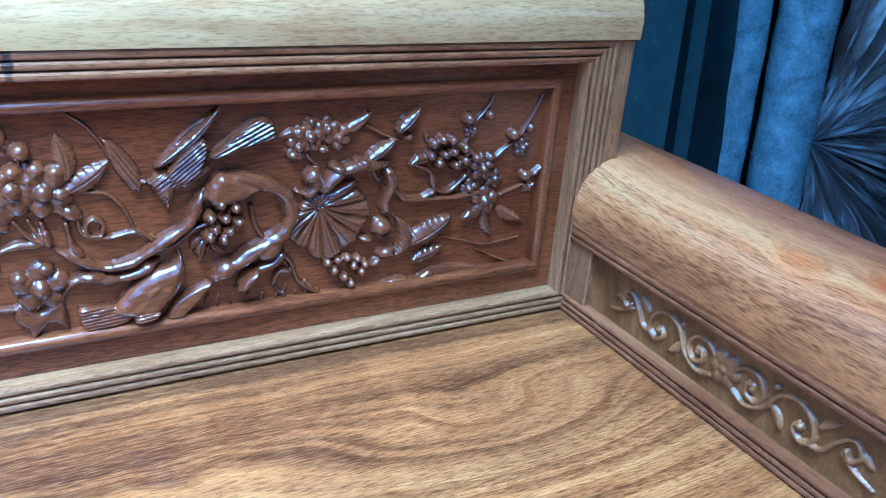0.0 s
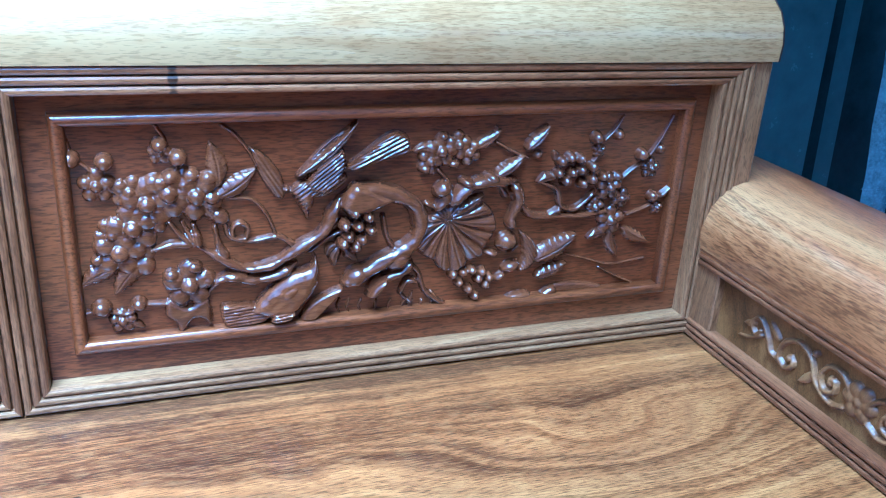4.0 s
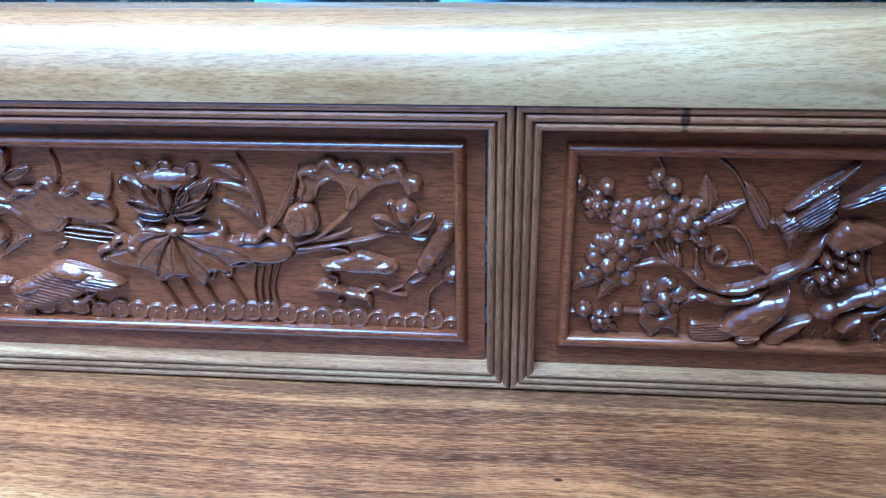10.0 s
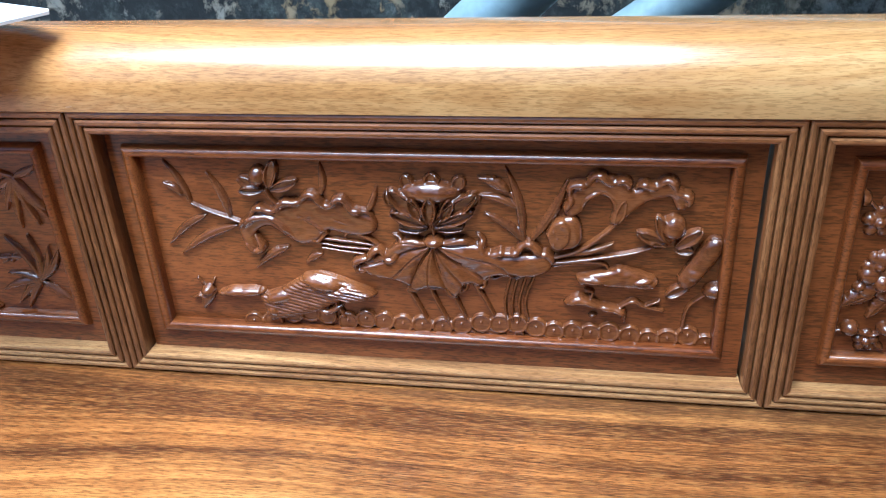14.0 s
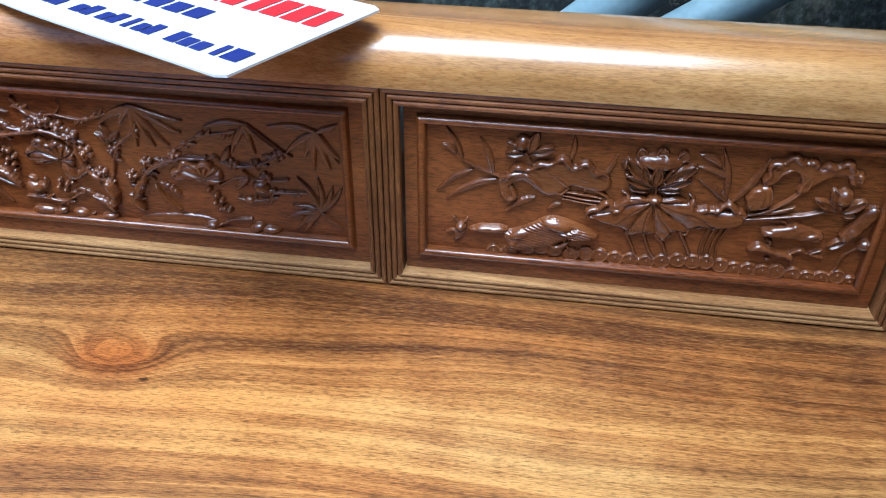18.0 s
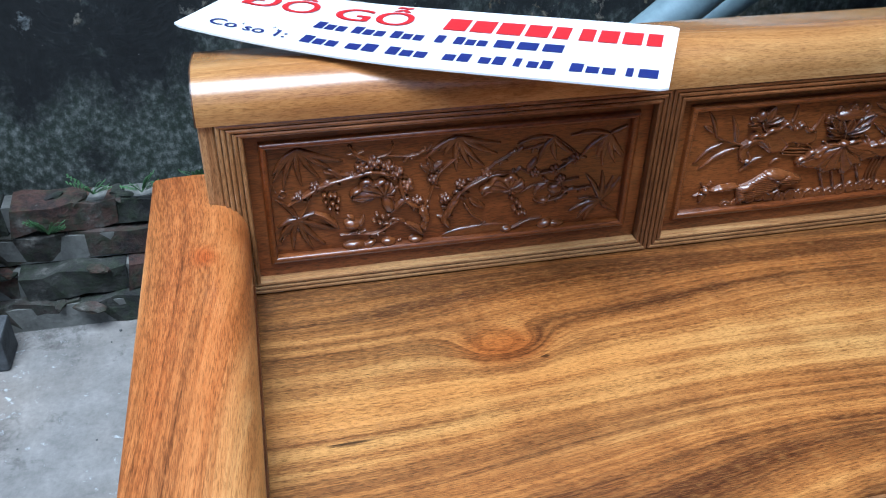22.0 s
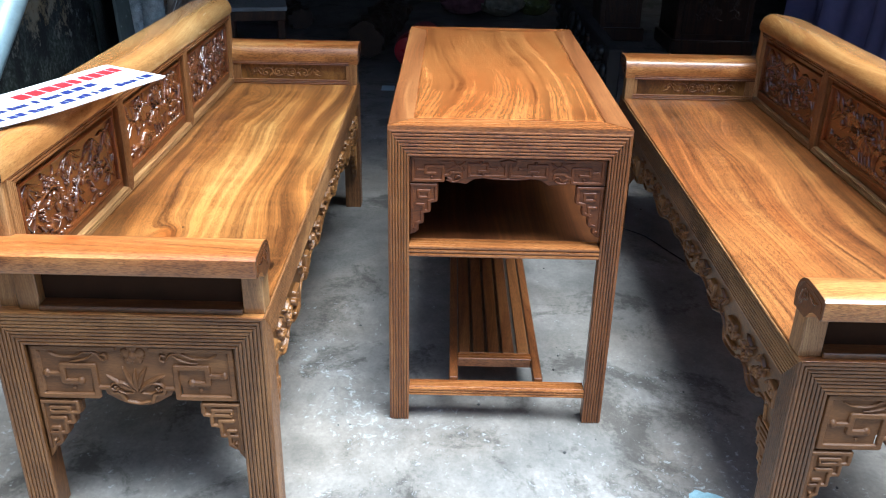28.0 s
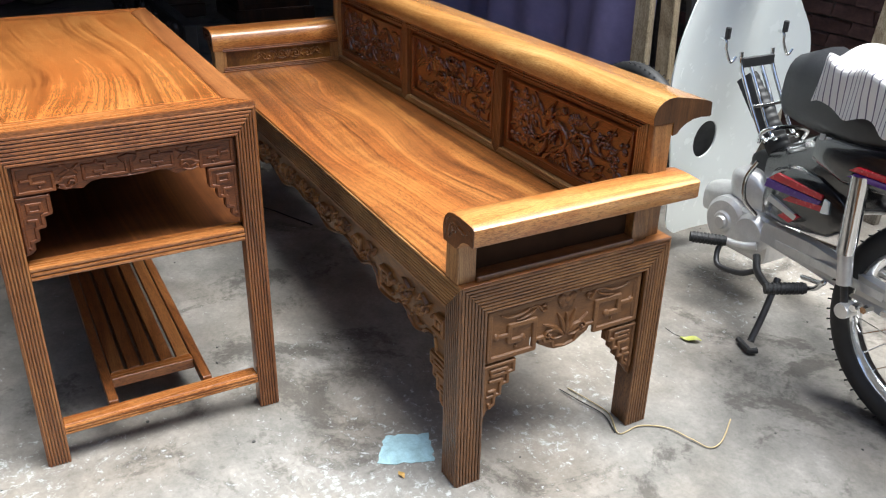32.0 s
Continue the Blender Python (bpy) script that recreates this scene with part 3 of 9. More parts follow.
class Relief:
    """Low relief on a board: rounded strokes, leaves and domes, the highest of which wins, each motif a mesh of its own."""

    def __init__(self, half_w, half_h, step=0.9, low=None, left=None):
        self.hw, self.hh, self.step, self.parts, self.name = half_w, half_h, step, [], None
        self.gain = 1.0
        self.u = np.arange(-half_w if left is None else left, half_w + step, step)
        self.v = np.arange(-half_h if low is None else low, half_h + step, step)
        self.height = np.zeros((len(self.v), len(self.u)))

    def motif(self, name):
        if self.name and self.height.max() > 0.2:
            # the uneven facets that the gouge leaves
            U, V = np.meshgrid(self.u, self.v)
            cut = np.sin(U * 0.27 + 1.7 * np.sin(V * 0.23)) * np.sin(V * 0.33 + 1.3 * np.sin(U * 0.21)) + 0.25 * np.sin(U * 0.75 - V * 0.6) * np.sin(V * 0.8 + U * 0.3)
            self.parts.append((self.name, self.height + np.where(self.height > 1.5, 0.045 * cut * np.minimum(self.height, 7), 0)))
        self.name = name
        self.height[:] = 0

    def window(self, u0, u1, v0, v1):
        a, b = np.searchsorted(self.u, (u0, u1))
        c, d = np.searchsorted(self.v, (v0, v1))
        return slice(c, d), slice(a, b), *np.meshgrid(self.u[a:b], self.v[c:d])

    def put(self, rows, cols, h):
        self.height[rows, cols] = np.maximum(self.height[rows, cols], h)

    def blobs(self, points, rx, ry, turn, h):
        c, s = math.cos(radians(turn)), math.sin(radians(turn))
        r = max(rx, ry) + 1
        for x, y in points:
            rows, cols, U, V = self.window(x - r, x + r, y - r, y + r)
            a, b = ((U - x) * c + (V - y) * s) / rx, (-(U - x) * s + (V - y) * c) / ry
            self.put(rows, cols, h * np.sqrt(np.clip(1 - a * a - b * b, 0, 1)))

    def swell(self, r, k, n):
        """A gnarled branch: thicker and thinner along its length, drawn in at both ends."""
        if r < 2.4:
            return r
        end = min(1.0, (min(k, n - k) + 0.6) / (0.16 * n + 0.6)) ** 0.5
        return r * (1 + 0.11 * math.sin(k * 0.53 + r) + 0.05 * math.sin(k * 1.3)) * end

    def stroke(self, points, r0, r1, h, steps=7):
        line = curve_through([(x, y, 0) for x, y in points], steps)
        n = len(line) - 1
        for k in range(n):
            p, q = line[k], line[k + 1]
            ra, rb = (self.swell(r0 + (r1 - r0) * a / n, a, n) for a in (k, k + 1))
            r = max(ra, rb) + 1
            rows, cols, U, V = self.window(min(p.x, q.x) - r, max(p.x, q.x) + r, min(p.y, q.y) - r, max(p.y, q.y) + r)
            d = q - p
            t = np.clip(((U - p.x) * d.x + (V - p.y) * d.y) / max(d.length_squared, 1e-9), 0, 1)
            wide = ra + (rb - ra) * t
            far = np.hypot(U - p.x - t * d.x, V - p.y - t * d.y) / wide
            self.put(rows, cols, np.minimum(h, 1.5 * wide + 1) * np.sqrt(np.clip(1 - far * far, 0, 1)))

    def bar(self, points, r, h):
        """A flat-topped band with eased edges and round corners."""
        for (px, py), (qx, qy) in zip(points, points[1:]):
            rows, cols, U, V = self.window(min(px, qx) - r - 1, max(px, qx) + r + 1, min(py, qy) - r - 1, max(py, qy) + r + 1)
            dx, dy = qx - px, qy - py
            t = np.clip(((U - px) * dx + (V - py) * dy) / max(dx * dx + dy * dy, 1e-9), 0, 1)
            e = np.clip(1 - np.hypot(U - px - t * dx, V - py - t * dy) / r, 0, 1)
            self.put(rows, cols, np.where(e > 0, h * (0.35 + 0.65 * np.sqrt(1 - (1 - np.minimum(1, e * 2.2)) ** 2)), 0))

    def leaf(self, points, w, h):
        (x0, y0), (x1, y1) = points
        d = Vector((x1 - x0, y1 - y0))
        n = d.length
        d /= max(n, 1e-6)
        r = n + w
        rows, cols, U, V = self.window(min(x0, x1) - w, max(x0, x1) + w, min(y0, y1) - w, max(y0, y1) + w)
        t = ((U - x0) * d.x + (V - y0) * d.y) / max(n, 1e-6)
        a = -(U - x0) * d.y + (V - y0) * d.x + 0.06 * n * np.sin(np.pi * np.clip(t, 0, 1))
        half = 0.5 * w * np.clip(np.sin(np.pi * np.clip(t, 0, 1) ** 0.8), 0, 1) ** 0.75 + 1e-6
        if w > 9:
            half = half * (1 - 0.16 * np.mod(t * n / 5.5 + 0.3, 1.0))
        e = np.abs(a) / half
        vein = 0.14 * np.abs(np.sin((t * n / 2.2 - np.abs(a) / 2.4) * np.pi))
        body = np.sqrt(np.clip(1 - e**2, 0, 1)) * (0.72 + 0.28 * np.clip(1 - e, 0, 1)) - 0.20 * np.exp(-((a / 0.55) ** 2)) - vein * np.clip(1 - e, 0, 1)
        self.put(rows, cols, np.where((t > 0) & (t < 1) & (e < 1), h * np.clip(body, 0.12, 1), 0))

    def patch(self, points, rim, h, rib=0, turn=0):
        """A cushioned patch inside a closed outline, ribbed across the direction turn if rib is given."""
        line = curve_through([(x, y, 0) for x, y in points + points[:1]], 4)[:-1]
        xs, ys = [p.x for p in line], [p.y for p in line]
        rows, cols, U, V = self.window(min(xs) - 1, max(xs) + 1, min(ys) - 1, max(ys) + 1)
        inside, near = np.zeros(U.shape, bool), np.full(U.shape, 99.0)
        for k, p in enumerate(line):
            q = line[k - 1]
            d = p - q
            if d.length < 1e-6:
                continue
            t = np.clip(((U - q.x) * d.x + (V - q.y) * d.y) / d.length_squared, 0, 1)
            near = np.minimum(near, np.hypot(U - q.x - t * d.x, V - q.y - t * d.y))
            if abs(d.y) > 1e-9:
                inside ^= ((p.y > V) != (q.y > V)) & (U < q.x + d.x * (V - q.y) / d.y)
        e = np.clip(near / rim, 0, 1)
        body = 0.25 + 0.75 * np.sqrt(1 - (1 - e) ** 2)
        if rib:
            c, s = math.cos(radians(turn)), math.sin(radians(turn))
            body = body - 0.13 * np.abs(np.sin((-U * s + V * c) * math.pi / rib)) ** 3
        self.put(rows, cols, np.where(inside, h * body, 0))

    def petal(self, points, w, h):
        """A cupped pointed petal with a raised rim."""
        (x0, y0), (x1, y1) = points
        n = max(math.hypot(x1 - x0, y1 - y0), 1e-6)
        dx, dy = (x1 - x0) / n, (y1 - y0) / n
        rows, cols, U, V = self.window(min(x0, x1) - w, max(x0, x1) + w, min(y0, y1) - w, max(y0, y1) + w)
        t = ((U - x0) * dx + (V - y0) * dy) / n
        a = -(U - x0) * dy + (V - y0) * dx
        tt = np.clip(t, 0, 1)
        half = 0.5 * w * np.sin(np.pi * tt**1.25) ** 0.62 * (1 - 0.25 * tt) + 1e-6
        e = np.abs(a) / half
        body = (0.58 + 0.42 * np.exp(-(((e - 0.78) / 0.22) ** 2))) * np.clip((1.04 - e) / 0.16, 0, 1) ** 0.6 * (0.72 + 0.28 * tt)
        self.put(rows, cols, np.where((t > 0) & (t < 1) & (e < 1.04), h * body, 0))

    def sprigs(self, points, w, h):
        """Small leaves and buds at the turns of a vine."""
        for k, (x, y) in enumerate(points[1:]):
            a = 0.9 + 2.1 * k + 0.05 * x
            for t in (a, a + 2.4):
                self.leaf([(x, y), (x + 2.2 * w * math.cos(t), y + 1.7 * w * math.sin(t))], w, h)
            self.blobs([(x + 5 * math.cos(a + 1.2), y + 4 * math.sin(a + 1.2))], 2.4, 2.4, 0, h)

    def star(self, points, w, h):
        for p in points[1:]:
            self.leaf([points[0], p], w, h)

    def flowers(self, points, r, n, h):
        for k, (x, y) in enumerate(points):
            for j in range(int(n)):
                a = 2 * math.pi * j / n + k * 0.7
                self.blobs([(x + 0.58 * r * math.cos(a), y + 0.58 * r * math.sin(a))], 0.52 * r, 0.44 * r, math.degrees(a), h * 0.86)
            self.blobs([(x, y)], 0.34 * r, 0.34 * r, 0, h * 1.08)

    def bloom(self, points, r, h):
        """Open flowers: five round cushioned petals about a high round eye."""
        for k, (x, y) in enumerate(points):
            for j in range(5):
                a = 2 * math.pi * j / 5 + k * 0.9 + 0.3
                px, py = x + 0.60 * r * math.cos(a), y + 0.60 * r * math.sin(a)
                self.blobs([(px, py)], 0.47 * r, 0.43 * r, math.degrees(a), h * (0.70 + 0.10 * math.sin(3 * a)))
                self.stroke([(px + 0.40 * r * math.cos(a + t), py + 0.40 * r * math.sin(a + t)) for t in (-1.1, 0, 1.1)], 0.07 * r, 0.07 * r, h * 0.52, 3)
            self.blobs([(x, y)], 0.42 * r, 0.42 * r, 0, h * 1.12)

    def ruffle(self, points, r, h, wave=6.0):
        """A frilled rim: a rounded cord that swings from side to side along a line."""
        line = curve_through([(x, y, 0) for x, y in points], 10)
        out, run = [], 0.0
        for k in range(len(line)):
            d = line[min(k + 1, len(line) - 1)] - line[max(k - 1, 0)]
            d.normalize()
            run += (line[k] - line[max(k - 1, 0)]).length
            w = 0.75 * r * math.sin(2 * math.pi * run / (wave * r))
            out.append((line[k].x - d.y * w, line[k].y + d.x * w))
        self.stroke(out, r, r, h, 1)

    def pad(self, points, centre, rim, h, ribs=9):
        """A leaf like a parasol: hollows between ribs that run out from its centre, and a lip round its edge."""
        before = self.height.copy()
        self.height[:] = 0
        self.patch(points, rim, h)
        U, V = np.meshgrid(self.u, self.v)
        a = np.arctan2(V - centre[1], U - centre[0])
        d = np.hypot(V - centre[1], U - centre[0])
        fold = np.abs(np.sin(a * ribs * 0.5 + 0.35 * np.sin(d * 0.12)))
        vein = np.exp(-((np.sin(a * ribs + 0.4 * np.sin(d * 0.10)) * np.minimum(d, 30) / ribs / 0.55) ** 2))
        body = self.height * (0.62 + 0.38 * fold ** 0.8) - 0.16 * h * vein * (self.height > 0.5 * h)
        self.height[:] = np.maximum(before, np.where(self.height > 0, np.maximum(body, 0.3), 0))

    def fan(self, points, r, h):
        """A ribbed fan from the first point to the rim through the others."""
        (x0, y0), rim = points[0], curve_through([(x, y, 0) for x, y in points[1:]], 3)
        for k, p in enumerate(rim):
            self.stroke([(x0, y0), (0.5 * (x0 + p.x), 0.5 * (y0 + p.y)), (p.x, p.y)], 0.05 * r + 0.9, 0.09 * r + 0.7, h * (0.9 if k % 3 else 1.15), 4)

    def discs(self, points, r, h):
        for x, y in points:
            rows, cols, U, V = self.window(x - r - 1, x + r + 1, y - r - 1, y + r + 1)
            d = np.hypot(U - x, V - y) / r
            self.put(rows, cols, np.where(d < 1, h * (0.72 + 0.28 * np.exp(-(((d - 0.86) / 0.10) ** 2))) * np.clip((1.02 - d) / 0.06, 0, 1), 0))
            self.blobs([(x, y + 0.2 * r)], 1.3, 1.3, 0, h * 1.4)

    def pieces(self, H):
        """The connected pieces of a motif, small chips joined to the largest."""
        left, found = H > 0.12, []
        tag = np.zeros(H.shape, int)
        nv, nu = H.shape
        for v0, u0 in zip(*np.nonzero(left)):
            if tag[v0, u0]:
                continue
            k = len(found) + 1
            tag[v0, u0], todo, n = k, [(v0, u0)], 0
            while todo:
                v, u = todo.pop()
                n += 1
                for a, b in ((v - 1, u), (v + 1, u), (v, u - 1), (v, u + 1), (v - 1, u - 1), (v - 1, u + 1), (v + 1, u - 1), (v + 1, u + 1)):
                    if 0 <= a < nv and 0 <= b < nu and left[a, b] and not tag[a, b]:
                        tag[a, b] = k
                        todo.append((a, b))
            found.append(n)
        return [np.where(tag == k + 1, H, 0) for k, n in enumerate(found) if n > 6]

    def meshes(self, m, material):
        """Lays the motifs by the matrix m (u, v, out; in millimetres of the board) into meshes."""
        self.motif(None)
        for name, H in ((n, p) for n, whole in self.parts for p in self.pieces(whole)):
            solid = H > 0.12
            cell = solid[:-1, :-1] | solid[1:, :-1] | solid[:-1, 1:] | solid[1:, 1:]
            node_on = np.zeros(H.shape, bool)
            for a in (0, 1):
                for b in (0, 1):
                    node_on[a : H.shape[0] - 1 + a, b : H.shape[1] - 1 + b] |= cell
            idx = np.full(H.shape, -1)
            idx[node_on] = np.arange(node_on.sum())
            V, U = np.nonzero(node_on)
            h = np.where(H[V, U] > 0.12, H[V, U] * self.gain, -0.5)
            co = np.stack([self.u[U], self.v[V], h, np.full(len(h), 1000.0)], 1) * 0.001
            co = co @ np.array(m).T
            cv, cu = np.nonzero(cell)
            quads = np.stack([idx[cv, cu], idx[cv, cu + 1], idx[cv + 1, cu + 1], idx[cv + 1, cu]], 1)
            if m.determinant() < 0:
                quads = quads[:, ::-1]
            me = bpy.data.meshes.new(name)
            me.from_pydata(co[:, :3].tolist(), [], quads.tolist())
            me.materials.append(material)
            me.polygons.foreach_set("use_smooth", [True] * len(me.polygons))
            yield name, me

    def carve(self, parent, m, material):
        for name, me in self.meshes(m, material):
            new(name, me).parent = parent

# ---- the carving on the three panels: millimetres from the panel's middle ----


def carve_blossom(r):
    r.motif("carved_blossom")
    r.stroke([(-245, 79), (-243, 71), (-240, 61)], 1.8, 1.4, 3)
    r.stroke([(-236, 55), (-226, 45), (-217, 34), (-208, 28)], 1.4, 1.4, 3)
    r.blobs([(-241, 57), (-220, 54), (-171, 55)], 6.8, 6.8, 0, 8)
    r.blobs([(-183, 65)], 5.9, 5.9, 0, 8)
    r.bloom([(-183, 59)], 8.1, 4)
    r.bloom([(-226, 37)], 12.2, 6)
    r.stroke([(-185, 79), (-179, 68), (-177, 58)], 1.4, 1.4, 3)
    r.stroke([(-171, 52), (-174, 43), (-176, 39)], 1.4, 1.4, 4)
    r.bloom([(-194, 22), (-179, 29), (-160, 26), (-205, 4), (-215, -14)], 18.6, 8)
    r.bloom([(-168, 35), (-205, 31), (-219, 0), (-201, -10), (-190, 11)], 12.2, 5.5)
    r.blobs([(-177, 41), (-184, 37), (-163, 42), (-151, 39), (-149, 24)], 6.8, 5.9, 0, 7)
    r.leaf([(-144, 33), (-149, 66)], 16.3, 5)
    r.leaf([(-147, 24), (-117, 45)], 17.2, 5.5)
    r.blobs([(-144, 9)], 8.1, 6.3, -35, 6)
    r.leaf([(-153, 19), (-141, 4)], 13.6, 5)
    r.leaf([(-218, -25), (-244, -38)], 16.3, 5)
    r.leaf([(-199, -22), (-221, -47)], 17.2, 5)
    r.blobs([(-198, -26)], 7.2, 8.1, 0, 5)
    r.blobs([(-230, -19)], 5.4, 4.5, 20, 5)
    r.bloom([(-168, -44)], 19.0, 8)
    r.blobs([(-164, -30), (-181, -35), (-155, -41)], 6.3, 5.4, 0, 7)
    r.patch([(-185, -54), (-170, -62), (-156, -55), (-154, -76), (-166, -72), (-179, -89), (-179, -76), (-187, -67)], 4, 5, 0, 0)
    r.leaf([(-157, -62), (-154, -79)], 10.0, 5)
    r.stroke([(-246, -60), (-232, -59), (-214, -63), (-206, -58), (-196, -57), (-177, -59)], 1.8, 2.3, 4)
    r.blobs([(-231, -57)], 7.7, 6.8, 0, 8)
    r.blobs([(-205, -56)], 6.3, 5.9, 0, 8)
    r.bloom([(-217, -69)], 10.0, 5.5)
    r.leaf([(-210, -70), (-202, -76)], 6.3, 4)
    r.motif("carved_branch")
    r.stroke([(-180, 7), (-173, -3), (-163, -13)], 1.6, 2.7, 4.5)
    r.stroke([(-171, 7), (-167, -2), (-162, -13)], 1.6, 2.7, 5)
    r.stroke([(-163, 4), (-161, -5), (-160, -14)], 2.3, 4.1, 7)
    r.stroke([(-193, -14), (-180, -11), (-163, -12)], 2.3, 4.1, 4.5)
    r.stroke([(-163, -12), (-147, -23), (-127, -34), (-106, -32), (-89, -22), (-67, -8), (-59, 8), (-54, 19)], 2.8, 6.2, 8.6)
    r.stroke([(-148, 2), (-145, -15), (-139, -25)], 2.3, 3.6, 5)
    r.stroke([(-54, 18), (-36, 25), (-14, 20), (6, 9), (12, -9), (5, -24), (-10, -33), (-31, -44), (-44, -49)], 6.7, 7.0, 9.5)
    r.patch([(-51, 23), (-41, 31), (-18, 21), (-9, 16), (-27, 7), (-45, 4), (-54, 12)], 7, 11, 0, 0)
    r.stroke([(-31, 6), (-18, 16), (5, 16)], 2.7, 4.1, 12)
    r.stroke([(-50, -54), (-34, -44), (-14, -34), (4, -30)], 7.3, 5.6, 9.0)
    r.blobs([(-40, -48)], 12, 9, 30, 11)
    r.blobs([(-6, -36)], 13, 9, 25, 10.5)
    r.stroke([(-30, -62), (-18, -54), (-2, -48), (6, -40)], 5.5, 4.5, 7.5)
    r.patch([(-33, -66), (-26, -55), (-16, -50), (-16, -57), (-25, -66)], 4, 12, 0, 0)
    r.stroke([(-19, 1), (-15, -17), (-4, -34), (12, -50), (19, -68), (38, -83), (56, -92)], 2.3, 2.3, 12.5)
    r.stroke([(-156, -54), (-147, -42), (-134, -41), (-121, -44), (-102, -41), (-88, -33)], 2.7, 5.4, 7.5)
    r.blobs([(-135, -40)], 11.8, 5.0, -5, 8.5)
    r.stroke([(-150, -43), (-156, -41)], 1.8, 1.4, 4)
    r.stroke([(-3, -68), (3, -57), (13, -59)], 2.7, 2.7, 9)
    r.stroke([(29, 23), (32, 13), (24, 3)], 6.3, 4.5, 8.5)
    r.blobs([(29, 21)], 8.6, 7.2, 30, 10)
    r.stroke([(25, 37), (33, 28), (37, 22)], 1.8, 1.8, 6)
    r.stroke([(36, 7), (50, 21), (69, 26), (93, 25)], 6.3, 5.9, 10)
    r.blobs([(49, 26), (71, 29)], 7.2, 4.5, -20, 11.5)
    r.stroke([(91, 22), (97, 9), (91, -8), (94, -17)], 5.9, 4.1, 8.5)
    r.stroke([(96, 10), (109, -6), (132, -9), (159, -10), (181, -8)], 3.6, 2.3, 7)
    r.stroke([(85, 12), (80, 20)], 3.6, 2.3, 9)
    r.stroke([(117, 22), (132, 14), (137, 0), (150, -4), (162, 5), (168, 12)], 2.3, 2.7, 6.5)
    r.stroke([(136, -3), (126, -8)], 3.6, 2.3, 8)
    r.motif("carved_tendril")
    r.stroke([(-140, 78), (-130, 70), (-121, 57), (-114, 42)], 1.4, 0.9, 3.5)
    r.stroke([(-136, 23), (-121, 21), (-110, 9), (-103, -9)], 1.4, 1.4, 3.5)
    r.stroke([(-125, -8), (-124, -1), (-130, 3), (-135, -1), (-134, -9), (-126, -10)], 2.0, 2.0, 5)
    r.stroke([(-141, 4), (-137, -8), (-122, -12), (-101, -10), (-89, -20), (-79, -24), (-71, -20), (-63, -13), (-52, -9)], 1.8, 2.3, 6.5)
    r.stroke([(-101, -11), (-90, -16), (-80, -22)], 1.8, 1.8, 6.5)
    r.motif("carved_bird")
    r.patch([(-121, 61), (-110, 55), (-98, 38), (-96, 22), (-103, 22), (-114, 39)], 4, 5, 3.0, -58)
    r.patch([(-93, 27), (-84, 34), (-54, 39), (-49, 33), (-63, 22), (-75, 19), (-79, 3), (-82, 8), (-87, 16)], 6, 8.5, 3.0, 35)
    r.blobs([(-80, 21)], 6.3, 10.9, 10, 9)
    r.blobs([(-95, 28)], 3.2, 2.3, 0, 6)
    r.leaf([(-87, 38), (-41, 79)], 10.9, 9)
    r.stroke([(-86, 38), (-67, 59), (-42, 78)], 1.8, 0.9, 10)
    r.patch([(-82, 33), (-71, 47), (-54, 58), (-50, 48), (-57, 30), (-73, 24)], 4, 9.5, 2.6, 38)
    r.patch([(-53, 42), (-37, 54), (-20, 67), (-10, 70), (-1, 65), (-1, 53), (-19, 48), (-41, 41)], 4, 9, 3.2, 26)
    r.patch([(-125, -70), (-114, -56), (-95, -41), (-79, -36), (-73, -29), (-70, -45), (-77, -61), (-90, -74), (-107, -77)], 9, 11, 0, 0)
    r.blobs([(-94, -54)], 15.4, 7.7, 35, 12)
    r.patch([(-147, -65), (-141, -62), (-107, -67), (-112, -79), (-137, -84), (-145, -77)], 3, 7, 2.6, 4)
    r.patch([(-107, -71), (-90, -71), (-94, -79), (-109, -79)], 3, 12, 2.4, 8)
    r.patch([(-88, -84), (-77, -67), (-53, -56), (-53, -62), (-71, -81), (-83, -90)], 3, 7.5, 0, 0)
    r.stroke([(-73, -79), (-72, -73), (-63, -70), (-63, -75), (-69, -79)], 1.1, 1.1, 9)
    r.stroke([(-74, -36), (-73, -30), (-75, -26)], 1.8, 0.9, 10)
    r.motif("carved_grape")
    r.blobs([(-43, 7), (-32, 3), (-51, -3), (-40, -4), (-30, -8), (-48, -12), (-37, -15), (-52, -18), (-42, -21)], 5.7, 5.7, 0, 12.5)
    r.leaf([(-55, -22), (-59, -38)], 11.8, 6.5)
    r.leaf([(-50, -24), (-39, -35)], 10.0, 6)
    r.leaf([(-57, -19), (-65, -28)], 8.1, 5.5)
    r.blobs([(49, -63), (58, -70), (66, -61), (52, -54), (60, -53), (73, -67), (43, -55), (69, -55), (64, -77), (76, -61)], 4.5, 4.5, 0, 7.5)
    r.motif("carved_peony")
    r.bloom([(27, 52)], 13.6, 7)
    r.bloom([(41, 57), (18, 44), (50, 50)], 10.9, 6.5)
    r.blobs([(38, 41), (14, 38), (28, 64)], 5.0, 3.6, 0, 6)
    r.leaf([(22, 55), (3, 53)], 9.1, 5)
    r.leaf([(52, 53), (77, 68)], 11.8, 5)
    r.leaf([(73, 63), (72, 71)], 4.5, 4)
    r.leaf([(73, 29), (98, 47)], 13.6, 8.5)
    r.leaf([(99, 51), (118, 71)], 13.6, 8.5)
    r.stroke([(74, 57), (89, 49), (103, 43)], 1.4, 1.4, 3.5)
    r.blobs([(111, 46)], 4.1, 3.6, 0, 5)
